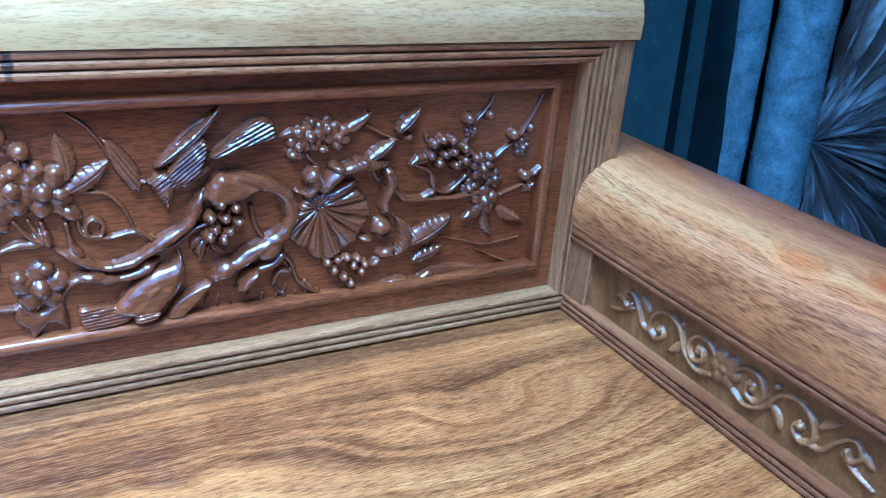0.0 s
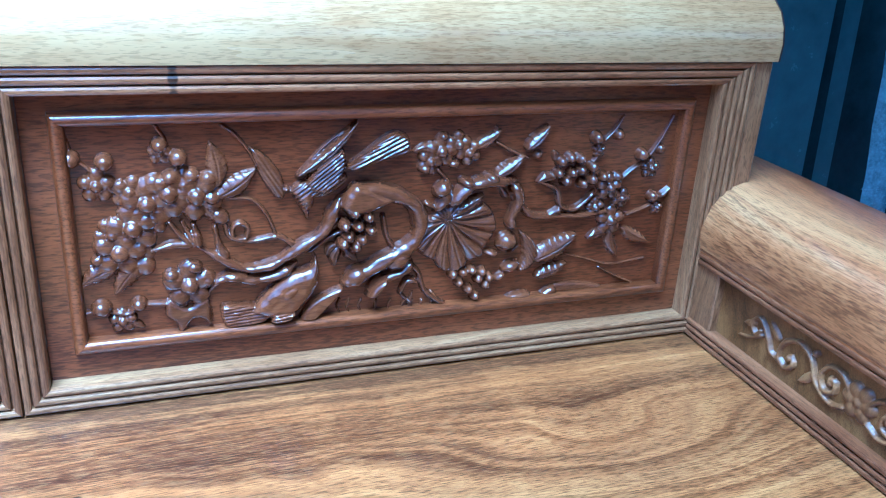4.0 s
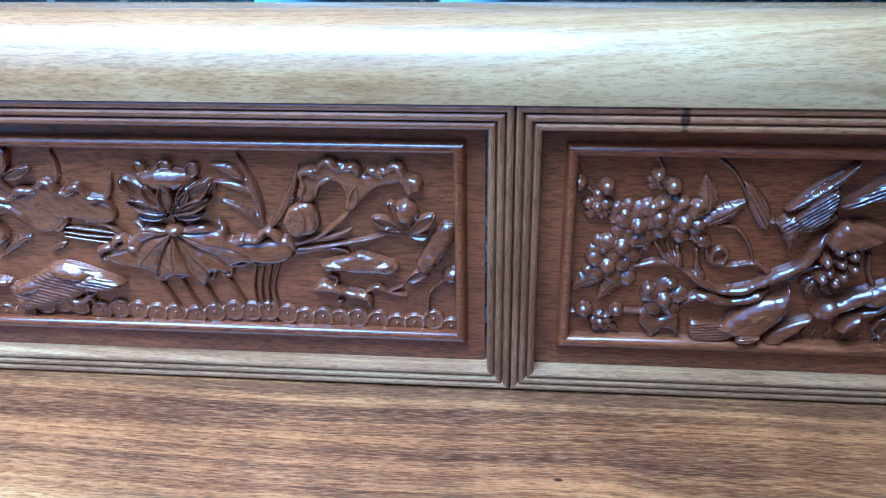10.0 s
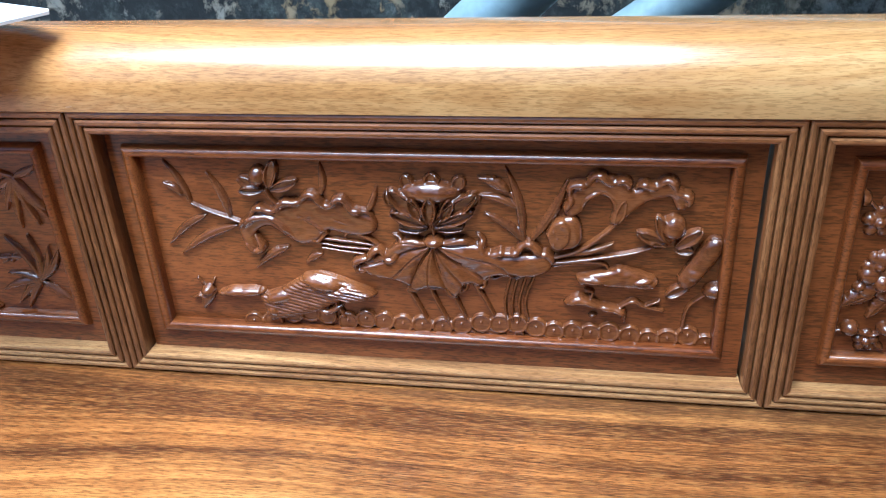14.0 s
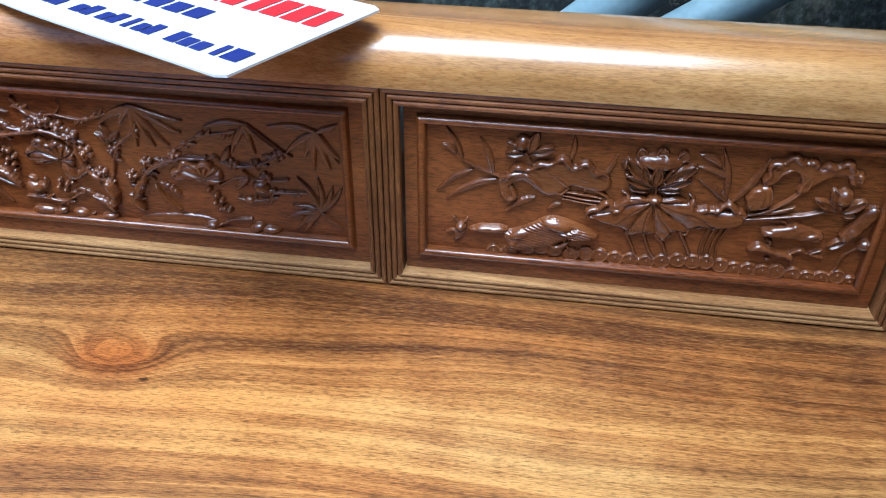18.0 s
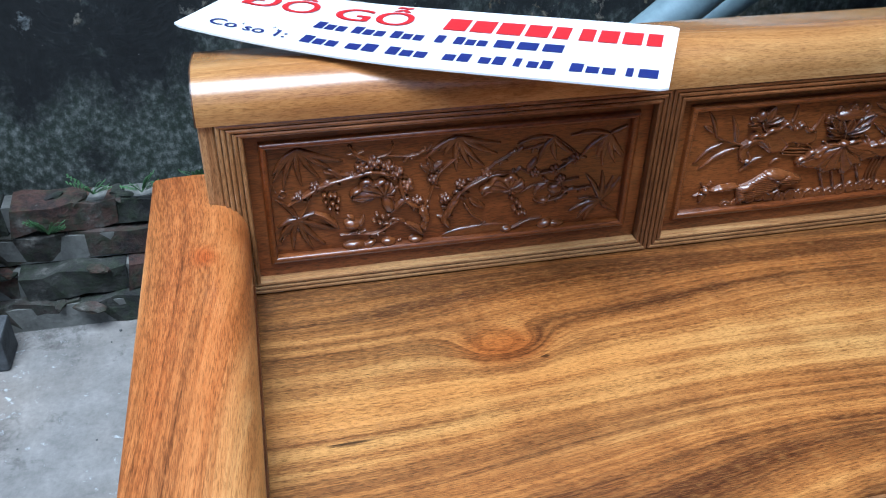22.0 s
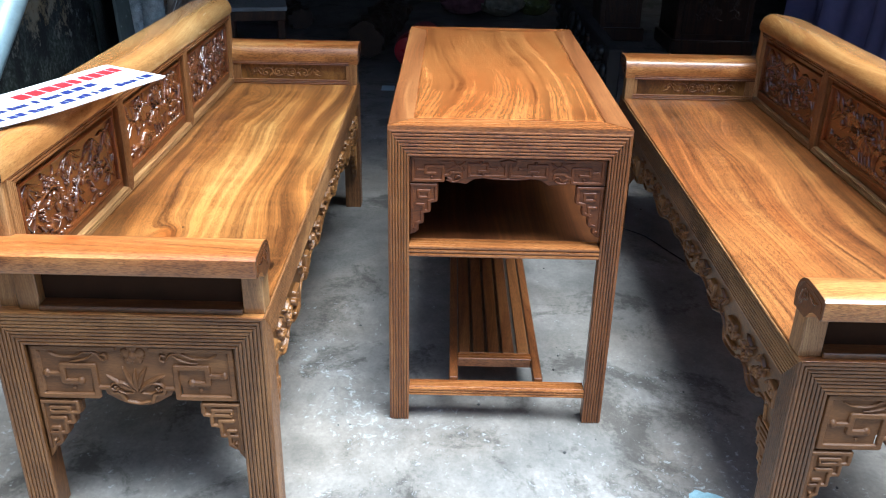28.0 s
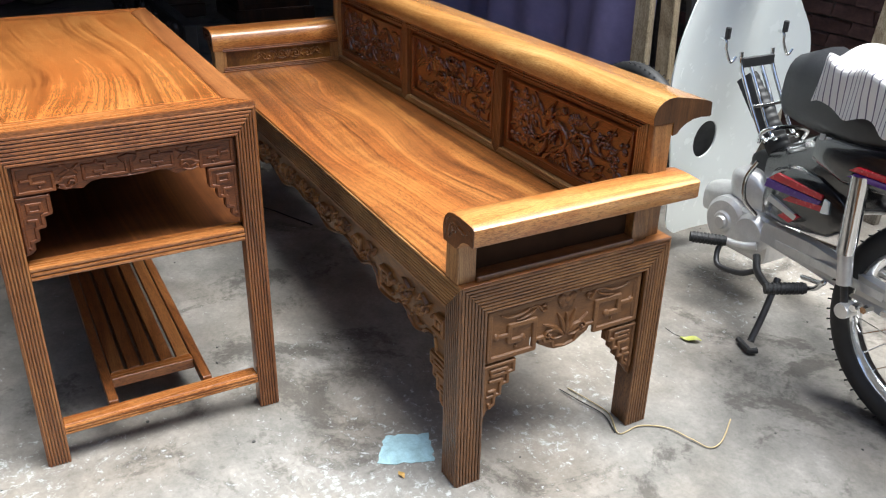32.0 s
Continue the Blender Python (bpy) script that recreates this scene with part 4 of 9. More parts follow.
    r.pad([(11, -12), (6, -24), (15, -35), (25, -41), (33, -51), (47, -52), (57, -44), (68, -40), (72, -29), (79, -17), (74, 0), (58, 11), (41, 8), (27, 3)], (35, -5), 6, 6.5, 17)
    r.stroke([(12, -10), (27, -6), (39, -5)], 1.8, 1.8, 8)
    r.leaf([(41, 2), (65, 15)], 11.8, 8)
    r.stroke([(17, 9), (28, 3)], 2.3, 1.8, 9)
    r.motif("carved_shell")
    r.blobs([(90, -29)], 9.5, 8.1, 0, 9.5)
    r.stroke([(100, -34), (93, -39), (82, -33), (84, -23), (93, -22), (99, -29), (93, -33), (88, -29)], 1.6, 1.4, 11)
    r.patch([(101, -20), (113, -28), (119, -41), (114, -54), (102, -57), (106, -43)], 6, 7.5, 2.4, -60)
    r.leaf([(115, -48), (155, -26)], 23.5, 7)
    r.leaf([(119, -64), (149, -53)], 15.4, 6.5)
    r.blobs([(95, -52)], 9.1, 5.4, 20, 8)
    r.blobs([(76, -38)], 7.2, 3.2, -15, 7.5)
    r.blobs([(86, -61)], 6.3, 3.6, 30, 6)
    r.motif("carved_plum_blossom")
    r.blobs([(133, 39), (141, 42), (131, 29), (144, 29), (152, 31), (163, 33), (164, 22), (174, 24), (155, 19), (139, 22), (150, 41)], 5.2, 5.2, 0, 8.5)
    r.bloom([(182, 14)], 12.2, 7.5)
    r.bloom([(188, -17)], 13.6, 6.5)
    r.bloom([(171, -4), (196, 3)], 9.1, 5.5)
    r.blobs([(166, 30), (189, 23)], 5.4, 5.0, 0, 6.5)
    r.leaf([(130, 26), (112, 22)], 11.8, 5.5)
    r.leaf([(125, 48), (137, 36)], 8.1, 4)
    r.leaf([(188, -26), (200, -53)], 12.7, 4.5)
    r.leaf([(201, -25), (230, -40)], 12.7, 4.5)
    r.leaf([(184, -29), (166, -32)], 11.8, 5)
    r.stroke([(172, 56), (181, 65), (188, 76)], 1.8, 0.9, 5)
    r.blobs([(164, 58)], 5.9, 5.9, 0, 8)
    r.blobs([(185, 60)], 5.4, 5.0, 0, 6.5)
    r.bloom([(168, 47)], 6.3, 5)
    r.stroke([(167, 42), (161, 34)], 1.4, 1.4, 4)
    r.stroke([(218, 41), (227, 55), (237, 75)], 1.8, 0.9, 5)
    r.blobs([(210, 42)], 5.9, 5.9, 0, 8)
    r.blobs([(228, 46)], 5.0, 5.0, 0, 6)
    r.bloom([(221, 29)], 9.1, 6)
    r.stroke([(194, 22), (203, 29), (215, 35)], 1.8, 1.4, 5)
    r.stroke([(234, 2), (251, 16)], 2.7, 2.3, 6)
    r.blobs([(227, 3)], 5.9, 5.4, 0, 7.5)
    r.bloom([(233, -8)], 6.3, 5)
    r.stroke([(204, -13), (217, -9), (227, -5)], 1.4, 1.4, 4.5)
    r.motif("carved_rock")
    r.patch([(90, -95), (91, -82), (112, -77), (119, -86), (108, -97)], 5, 6.5, 0, 0)
    r.patch([(122, -83), (142, -73), (173, -76), (204, -87), (226, -105), (177, -103), (137, -102)], 8, 3.5, 0, 0)
    r.patch([(122, -83), (139, -75), (144, -89), (137, -102)], 4, 6, 0, 0)
    r.stroke([(144, -45), (170, -53), (194, -60), (229, -57)], 0.9, 0.7, 2.2)
    r.stroke([(183, -62), (205, -74), (225, -83)], 0.9, 0.7, 2.2)
    r.stroke([(176, -97), (166, -87), (174, -79)], 0.7, 0.7, 4.5)
    r.stroke([(-53, -69), (-55, -75), (-52, -83)], 1.0, 0.6, 4.2)
    r.stroke([(-45, -70), (-47, -76), (-44, -84)], 1.0, 0.6, 4.2)
    r.stroke([(-35, -71), (-37, -77), (-33, -85)], 1.0, 0.6, 4.2)
    r.stroke([(-22, -73), (-23, -79), (-20, -87)], 1.0, 0.6, 4.2)
    r.stroke([(-10, -74), (-12, -80), (-8, -88)], 1.0, 0.6, 4.2)
    r.stroke([(2, -75), (0, -81), (4, -90)], 1.0, 0.6, 4.2)
    r.stroke([(9, -76), (8, -82), (12, -91)], 1.0, 0.6, 4.2)
    r.stroke([(17, -77), (16, -83), (20, -92)], 1.0, 0.6, 4.2)
    r.stroke([(26, -78), (25, -84), (29, -93)], 1.0, 0.6, 4.2)
    r.stroke([(35, -79), (33, -85), (37, -94)], 1.0, 0.6, 4.2)
    r.stroke([(-3, -67), (9, -82), (14, -89)], 1.4, 0.9, 5)
    r.stroke([(25, -70), (34, -80), (47, -87)], 1.4, 0.9, 5)
    r.stroke([(8, -69), (6, -79), (0, -90)], 1.4, 0.9, 5)
    r.blobs([(52, -91)], 3.6, 4.1, 0, 5)


def carve_lotus(r):
    r.motif("carved_reed_leaf")
    r.leaf([(-198, 36), (-217, 77)], 6.6, 3.6)
    r.leaf([(-205, 45), (-221, 56)], 7.6, 3.8)
    r.leaf([(-165, 24), (-180, 67)], 8.1, 3.8)
    r.leaf([(-186, 27), (-227, -4)], 8.1, 3.8)
    r.leaf([(-159, 18), (-217, -13)], 9.0, 4)
    r.leaf([(-116, -1), (-150, -24)], 9.5, 4)
    r.leaf([(-87, -7), (-104, -17)], 7.6, 3.6)
    r.stroke([(-198, 37), (-183, 30), (-157, 21)], 1.4, 1.9, 4)
    r.leaf([(-83, 47), (-81, 77)], 7.1, 3.6)
    r.leaf([(-48, 29), (-35, 59)], 6.6, 3.6)
    r.leaf([(83, 10), (69, 77)], 8.1, 4.2)
    r.leaf([(88, 10), (118, 68)], 10.4, 4.6)
    r.leaf([(85, 10), (52, 36)], 9.5, 4.2)
    r.leaf([(82, 40), (47, 52)], 7.6, 4)
    r.leaf([(72, 55), (47, 67)], 11.4, 4.5)
    r.stroke([(85, 10), (81, 36), (70, 58)], 1.4, 0.9, 4.5)
    r.motif("carved_lotus_bud")
    r.blobs([(-135, 64)], 8.1, 10.0, -20, 8)
    r.petal([(-134, 52), (-152, 63)], 12.3, 6)
    r.petal([(-131, 51), (-153, 51)], 9.5, 6.5)
    r.petal([(-127, 53), (-119, 79)], 13.3, 7)
    r.petal([(-126, 52), (-101, 61)], 12.3, 7)
    r.stroke([(-130, 51), (-126, 43), (-120, 37)], 1.9, 1.9, 5)
    r.blobs([(200, 28)], 10.0, 11.4, 0, 9)
    r.petal([(199, 13), (187, 39)], 13.3, 7)
    r.petal([(197, 12), (172, 24)], 11.4, 7)
    r.petal([(202, 10), (222, 27)], 13.3, 7)
    r.petal([(202, 8), (217, 8)], 8.5, 6)
    r.petal([(195, 10), (182, 14)], 7.6, 6)
    r.stroke([(198, 36), (203, 31), (202, 21)], 1.2, 0.9, 10.5)
    r.patch([(206, -17), (214, -2), (226, 19), (238, 20), (238, 6), (227, -13), (218, -25), (209, -25)], 8, 8, 0, 0)
    r.blobs([(219, -11)], 9.5, 8.1, 30, 9.5)
    r.petal([(217, -23), (198, -34)], 11.4, 6.5)
    r.blobs([(236, -28)], 9.5, 7.6, 10, 8)
    r.petal([(230, -30), (246, -25)], 9.5, 9)
    r.stroke([(230, -31), (217, -45), (214, -69)], 1.9, 1.7, 4.5)
    r.stroke([(213, -18), (216, -29)], 1.4, 1.4, 6)
    r.motif("carved_lotus_leaf")
    r.patch([(-154, 24), (-142, 33), (-116, 39), (-95, 48), (-76, 42), (-65, 44), (-52, 36), (-38, 27), (-41, 14), (-60, 12), (-79, 16), (-91, 5), (-106, 2), (-119, 10), (-133, 18), (-145, 9), (-140, -5), (-153, -3), (-159, 11)], 6, 4.5, 0, 0)
    r.ruffle([(-156, 9), (-152, 24), (-137, 33), (-116, 38), (-95, 47), (-76, 41), (-64, 43), (-51, 35), (-38, 26)], 3.6, 8.5, 7.0)
    r.stroke([(-154, 14), (-146, 25), (-130, 27), (-117, 18), (-106, 5)], 4.3, 3.3, 8)
    r.stroke([(-145, 10), (-140, -2), (-148, -6), (-155, 3)], 3.8, 3.3, 7)
    r.stroke([(-107, 32), (-93, 24), (-80, 13)], 3.3, 2.4, 7.5)
    r.stroke([(-123, 29), (-108, 25), (-88, 31), (-69, 26), (-45, 18)], 2.4, 2.4, 7.5)
    r.stroke([(-100, 16), (-91, 5), (-82, 13)], 2.4, 1.9, 6.5)
    r.stroke([(-63, 33), (-59, 22), (-65, 12)], 2.4, 1.9, 7)
    r.stroke([(-88, 8), (-66, 6), (-42, 3)], 1.4, 1.4, 4)
    r.stroke([(-87, 3), (-67, 0), (-46, -1)], 1.4, 1.4, 4)
    r.stroke([(-87, -1), (-67, -4), (-51, -6)], 1.4, 1.4, 4)
    r.stroke([(-53, 13), (-41, 6), (-37, -2)], 1.9, 1.9, 5)
    r.patch([(118, 33), (116, 48), (123, 61), (136, 69), (149, 72), (162, 67), (169, 60), (180, 67), (196, 67), (208, 58), (208, 45), (201, 44), (195, 54), (180, 50), (168, 40), (159, 30), (151, 31), (153, 46), (145, 56), (135, 53), (128, 38)], 5, 5, 0, 0)
    r.ruffle([(121, 35), (118, 50), (127, 64), (143, 69), (158, 66), (167, 58)], 3.8, 9, 5.5)
    r.ruffle([(169, 59), (181, 65), (196, 65), (207, 55), (205, 46)], 3.8, 9, 5.5)
    r.stroke([(128, 39), (133, 52), (145, 57), (154, 49), (155, 33)], 3.3, 2.4, 8)
    r.stroke([(157, 31), (167, 46), (180, 53), (193, 55)], 2.8, 1.9, 7.5)
    r.petal([(156, 28), (162, 51)], 9.5, 7)
    r.stroke([(121, 45), (130, 53), (141, 62)], 1.9, 1.9, 8)
    r.stroke([(175, 60), (184, 57), (196, 61)], 1.9, 1.4, 8.5)
    r.motif("carved_lotus_flower")
    r.petal([(-8, 54), (-12, 68)], 14.2, 5)
    r.petal([(10, 57), (11, 70)], 16.1, 5.5)
    r.petal([(29, 55), (35, 68)], 14.2, 5)
    r.petal([(-26, 41), (-27, 55)], 9.5, 5)
    r.petal([(43, 41), (48, 53)], 9.5, 5)
    r.blobs([(9, 53)], 25.6, 10.4, 0, 9)
    r.stroke([(-13, 53), (9, 59), (30, 53)], 1.9, 1.9, 10.5)
    r.petal([(7, 25), (-26, 56)], 18.1, 8.5)
    r.petal([(6, 23), (-25, 36)], 13.3, 9)
    r.petal([(6, 20), (-19, 22)], 9.5, 8)
    r.petal([(10, 25), (47, 54)], 18.1, 8.5)
    r.petal([(11, 23), (44, 38)], 13.3, 9)
    r.petal([(11, 21), (36, 24)], 9.5, 8)
    r.petal([(0, 28), (-8, 50)], 12.3, 9.5)
    r.petal([(17, 28), (27, 50)], 12.3, 9.5)
    r.petal([(7, 25), (9, 51)], 15.2, 11)
    r.stroke([(9, 29), (10, 18), (10, 5)], 2.1, 1.9, 10.5)
    r.motif("carved_lotus_canopy")
    r.pad([(-58, -17), (-45, -9), (-30, 0), (-20, 9), (-6, 13), (10, 9), (31, 15), (46, 9), (62, 0), (82, 0), (103, 1), (106, -13), (89, -21), (69, -20), (56, -23), (48, -32), (37, -29), (27, -44), (16, -37), (5, -35), (-10, -39), (-20, -31), (-33, -28), (-45, -26)], (9, 7), 5, 7, 9)
    r.blobs([(10, 9)], 9.5, 5.7, 0, 10)
    r.ruffle([(-25, 14), (-17, 3), (-29, -7), (-40, -3), (-52, -9), (-57, -21), (-45, -25)], 3.8, 9.5, 6.0)
    r.ruffle([(45, 17), (51, 4), (65, -2), (75, 4), (88, 7), (102, 2), (104, -12)], 4.0, 10, 6.0)
    r.ruffle([(-20, -31), (-10, -38), (5, -35), (16, -37), (27, -43), (38, -30), (49, -32), (58, -23), (82, -21)], 2.1, 7, 8.0)
    r.stroke([(9, 5), (-13, -9), (-29, -25)], 1.9, 1.4, 8.5)
    r.stroke([(9, 5), (-3, -20), (-10, -37)], 1.9, 1.4, 8.5)
    r.stroke([(11, 5), (17, -19), (25, -40)], 1.9, 1.4, 8.5)
    r.stroke([(12, 5), (35, -13), (47, -28)], 1.9, 1.4, 8.5)
    r.stroke([(13, 6), (45, -5), (73, -13)], 1.9, 1.4, 8.5)
    r.stroke([(-39, -8), (-30, -14), (-34, -21)], 2.8, 2.4, 8.5)
    r.stroke([(64, -5), (73, -13), (89, -8)], 3.3, 2.8, 9)
    r.stroke([(-15, -38), (-7, -54), (0, -70)], 2.1, 1.9, 4.5)
    r.stroke([(5, -38), (11, -54), (18, -69)], 2.1, 1.9, 4.5)
    r.stroke([(25, -44), (30, -56), (34, -67)], 2.1, 1.9, 4.5)
    r.stroke([(43, -32), (51, -46), (58, -61)], 2.1, 1.9, 4.5)
    r.stroke([(73, -22), (68, -45), (69, -66)], 1.5, 1.5, 5)
    r.stroke([(79, -22), (74, -45), (74, -66)], 1.5, 1.5, 5)
    r.stroke([(86, -20), (80, -45), (80, -66)], 1.5, 1.5, 5)
    r.stroke([(93, -19), (85, -45), (87, -65)], 1.5, 1.5, 5)
    r.motif("carved_seed_pod")
    r.patch([(102, 21), (109, 33), (122, 37), (129, 29), (130, 15), (122, 7), (107, 7)], 6, 7.5, 0, 0)
    r.patch([(101, 21), (107, 32), (116, 35), (122, 26), (120, 13), (112, 7), (105, 10)], 3, 9, 0, 0)
    r.blobs([(108, 25), (114, 29), (111, 19), (117, 22), (108, 14), (114, 13)], 1.6, 1.6, 0, 10.3)
    r.stroke([(106, -3), (128, 5), (146, 19), (156, 30)], 2.4, 1.9, 5)
    r.stroke([(106, -8), (142, -2), (173, 5), (196, 15)], 2.1, 1.9, 5)
    r.leaf([(122, 1), (156, 13)], 6.6, 4.5)
    r.stroke([(108, -11), (133, -6), (149, -8), (153, -17)], 1.9, 1.4, 4.5)
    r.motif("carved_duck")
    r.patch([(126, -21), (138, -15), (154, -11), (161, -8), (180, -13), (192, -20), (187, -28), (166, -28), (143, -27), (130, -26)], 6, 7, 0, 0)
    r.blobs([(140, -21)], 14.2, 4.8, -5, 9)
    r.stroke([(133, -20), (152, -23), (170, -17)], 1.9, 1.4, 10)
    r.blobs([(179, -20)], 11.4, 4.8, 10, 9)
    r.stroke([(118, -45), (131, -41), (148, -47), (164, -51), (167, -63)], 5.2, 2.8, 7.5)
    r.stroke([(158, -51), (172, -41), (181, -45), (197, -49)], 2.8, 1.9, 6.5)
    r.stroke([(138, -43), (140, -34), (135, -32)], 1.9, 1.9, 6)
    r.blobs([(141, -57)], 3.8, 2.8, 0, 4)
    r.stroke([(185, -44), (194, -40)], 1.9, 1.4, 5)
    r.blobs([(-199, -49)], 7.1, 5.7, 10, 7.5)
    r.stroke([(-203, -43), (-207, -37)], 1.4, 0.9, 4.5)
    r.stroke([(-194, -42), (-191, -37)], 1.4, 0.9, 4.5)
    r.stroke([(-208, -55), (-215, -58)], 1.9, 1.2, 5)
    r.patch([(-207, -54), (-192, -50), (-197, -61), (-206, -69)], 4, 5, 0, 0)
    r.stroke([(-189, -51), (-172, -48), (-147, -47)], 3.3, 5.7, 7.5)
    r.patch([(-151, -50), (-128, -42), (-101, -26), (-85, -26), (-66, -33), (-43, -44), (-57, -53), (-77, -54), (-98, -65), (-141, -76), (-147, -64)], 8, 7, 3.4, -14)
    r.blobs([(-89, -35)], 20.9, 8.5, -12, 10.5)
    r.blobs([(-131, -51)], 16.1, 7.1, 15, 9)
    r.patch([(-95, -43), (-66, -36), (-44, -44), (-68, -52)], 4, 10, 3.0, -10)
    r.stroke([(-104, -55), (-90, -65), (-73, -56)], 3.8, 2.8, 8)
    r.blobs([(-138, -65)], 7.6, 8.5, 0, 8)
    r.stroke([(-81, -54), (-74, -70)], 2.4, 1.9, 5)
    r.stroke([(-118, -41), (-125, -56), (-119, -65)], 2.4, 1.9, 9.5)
    r.motif("carved_pebble_border")
    r.discs([(-160, -80), (-142, -78), (-122, -70), (-106, -68), (-91, -70), (-72, -75), (-55, -72), (-39, -73), (-22, -75), (-5, -75), (13, -76), (30, -73), (47, -70), (63, -70), (78, -69), (94, -72), (109, -75), (125, -74), (140, -75), (155, -73), (172, -75), (188, -78), (203, -77), (219, -73), (234, -80), (246, -86)], 9.5, 3.2)
    r.discs([(-153, -90), (-72, -88), (-51, -89), (-30, -89), (-9, -89), (14, -88), (35, -84), (55, -83), (76, -82), (98, -84), (120, -85), (143, -85), (166, -86), (192, -88)], 8.5, 2.4)


def carve_bamboo(r):
    r.motif("carved_bamboo_leaf")
    r.star([(-205, 76), (-239, 40), (-239, 29), (-227, 16), (-202, 20), (-178, 30), (-147, 53), (-163, 44)], 8.6, 4.2)
    r.star([(-211, -27), (-239, 6), (-239, -38), (-239, -58), (-236, -63), (-221, -77), (-194, -77), (-177, -71), (-188, -19), (-157, -48)], 8.6, 4.2)
    r.star([(4, 74), (-22, 55), (-42, 45), (2, 21), (24, 23), (41, 25), (58, 43), (62, 59), (-16, 47)], 8.6, 4.2)
    r.star([(134, 61), (84, 54), (113, 21), (142, 23), (165, 33), (121, 34)], 8.6, 4.2)
    r.star([(215, 58), (158, 60), (176, 27), (199, 24), (209, 7), (228, 11), (238, 19), (239, 25), (239, 69)], 8.6, 4.2)
    r.star([(212, -47), (186, -1), (210, 2), (228, -9), (239, -11), (239, -67), (190, -78), (180, -74), (167, -60), (178, -40)], 8.6, 4.2)
    r.motif("carved_vine")
    r.stroke([(-233, 12), (-229, 17), (-224, 15), (-224, 10), (-229, 7), (-233, 9)], 1.14, 1.14, 3.6)
    r.stroke([(-239, 23), (-239, 20), (-236, 14)], 1.14, 0.95, 3.6)
    r.stroke([(-227, -9), (-206, 4), (-183, 16), (-163, 24), (-137, 29), (-113, 34), (-88, 28), (-75, 24)], 2.85, 3.8, 7.2)
    r.sprigs([(-227, -9), (-206, 4), (-183, 16), (-163, 24), (-137, 29), (-113, 34), (-88, 28), (-75, 24)], 6, 4)
    r.stroke([(-172, 39), (-149, 33), (-139, 30)], 2.375, 1.9, 6)
    r.stroke([(-192, 4), (-201, -15), (-211, -30)], 1.52, 1.33, 3.6)
    r.stroke([(-139, 73), (-131, 60), (-119, 52), (-106, 46)], 2.375, 2.85, 6)
    r.sprigs([(-139, 73), (-131, 60), (-119, 52), (-106, 46)], 6, 4)
    r.stroke([(-106, 53), (-91, 56), (-83, 66), (-84, 74)], 1.14, 0.95, 3.6)
    r.stroke([(-91, 55), (-62, 51), (-38, 57), (-8, 68)], 1.425, 1.14, 3.6)
    r.sprigs([(-91, 55), (-62, 51), (-38, 57), (-8, 68)], 6, 4)
    r.stroke([(-75, 24), (-74, 7), (-68, -13), (-56, -23), (-42, -28)], 3.325, 3.8, 7.2)
    r.sprigs([(-75, 24), (-74, 7), (-68, -13), (-56, -23), (-42, -28)], 6, 4)
    r.stroke([(-36, -20), (-30, 5), (-20, 24), (0, 42)], 2.85, 1.9, 6)
    r.sprigs([(-36, -20), (-30, 5), (-20, 24), (0, 42)], 6, 4)
    r.stroke([(-46, -29), (-40, -46), (-44, -62)], 6.65, 5.7, 9.6)
    r.stroke([(-6, -65), (-14, -50), (-8, -35), (7, -15)], 4.75, 5.7, 8.4)
    r.sprigs([(-6, -65), (-14, -50), (-8, -35), (7, -15)], 6, 4)
    r.stroke([(-14, -57), (-6, -34), (9, -9), (28, 3), (54, 12), (84, 12)], 4.75, 2.85, 8.4)
    r.sprigs([(-14, -57), (-6, -34), (9, -9), (28, 3), (54, 12), (84, 12)], 6, 4)
    r.stroke([(13, -29), (24, -46), (39, -60)], 2.85, 1.9, 6)
    r.stroke([(41, 18), (60, 31), (85, 43), (110, 48)], 1.425, 1.14, 3.6)
    r.sprigs([(41, 18), (60, 31), (85, 43), (110, 48)], 6, 4)
    r.stroke([(92, 16), (111, 7), (143, 11), (161, 21), (174, 29)], 2.375, 2.09, 6)
    r.sprigs([(92, 16), (111, 7), (143, 11), (161, 21), (174, 29)], 6, 4)
    r.stroke([(174, 29), (159, 42), (136, 61)], 1.425, 1.14, 3.6)
    r.stroke([(124, 0), (139, -10), (176, -7)], 1.9, 1.71, 4.8)
    r.stroke([(93, -21), (112, -11), (132, -7)], 1.14, 1.14, 3.6)
    r.stroke([(115, -36), (131, -38), (151, -34), (160, -25), (186, -23)], 2.375, 1.9, 6)
    r.sprigs([(115, -36), (131, -38), (151, -34), (160, -25), (186, -23)], 6, 4)
    r.motif("carved_grape")
    r.blobs([(-175, 6), (-167, 5), (-161, 4), (-174, -4), (-165, -7), (-157, -4), (-169, -15), (-159, -14), (-159, -22)], 3.74, 3.74, 0, 7.2)
    r.blobs([(-107, -32), (-99, -37), (-91, -34), (-111, -42), (-103, -46)], 3.52, 3.52, 0, 6)
    r.blobs([(80, -27), (88, -34), (93, -41), (85, -45), (96, -51), (91, -53), (101, -54)], 3.74, 3.74, 0, 7.2)
    r.motif("carved_vine_leaf")
    r.pad([(-140, -6), (-132, 10), (-118, 20), (-104, 16), (-90, 18), (-80, 4), (-86, -12), (-104, -6), (-122, -12)], (-96, -2), 6, 6.5, 11)
    r.ruffle([(-140, -4), (-131, 11), (-117, 19), (-103, 16), (-90, 17)], 4, 8.5)
    r.blobs([(-91, -18)], 8.8, 14.3, 20, 7.2)
    r.pad([(38, -20), (42, -6), (54, 4), (76, 6), (95, 0), (98, -14), (82, -22), (60, -16)], (76, -12), 6, 6.5, 11)
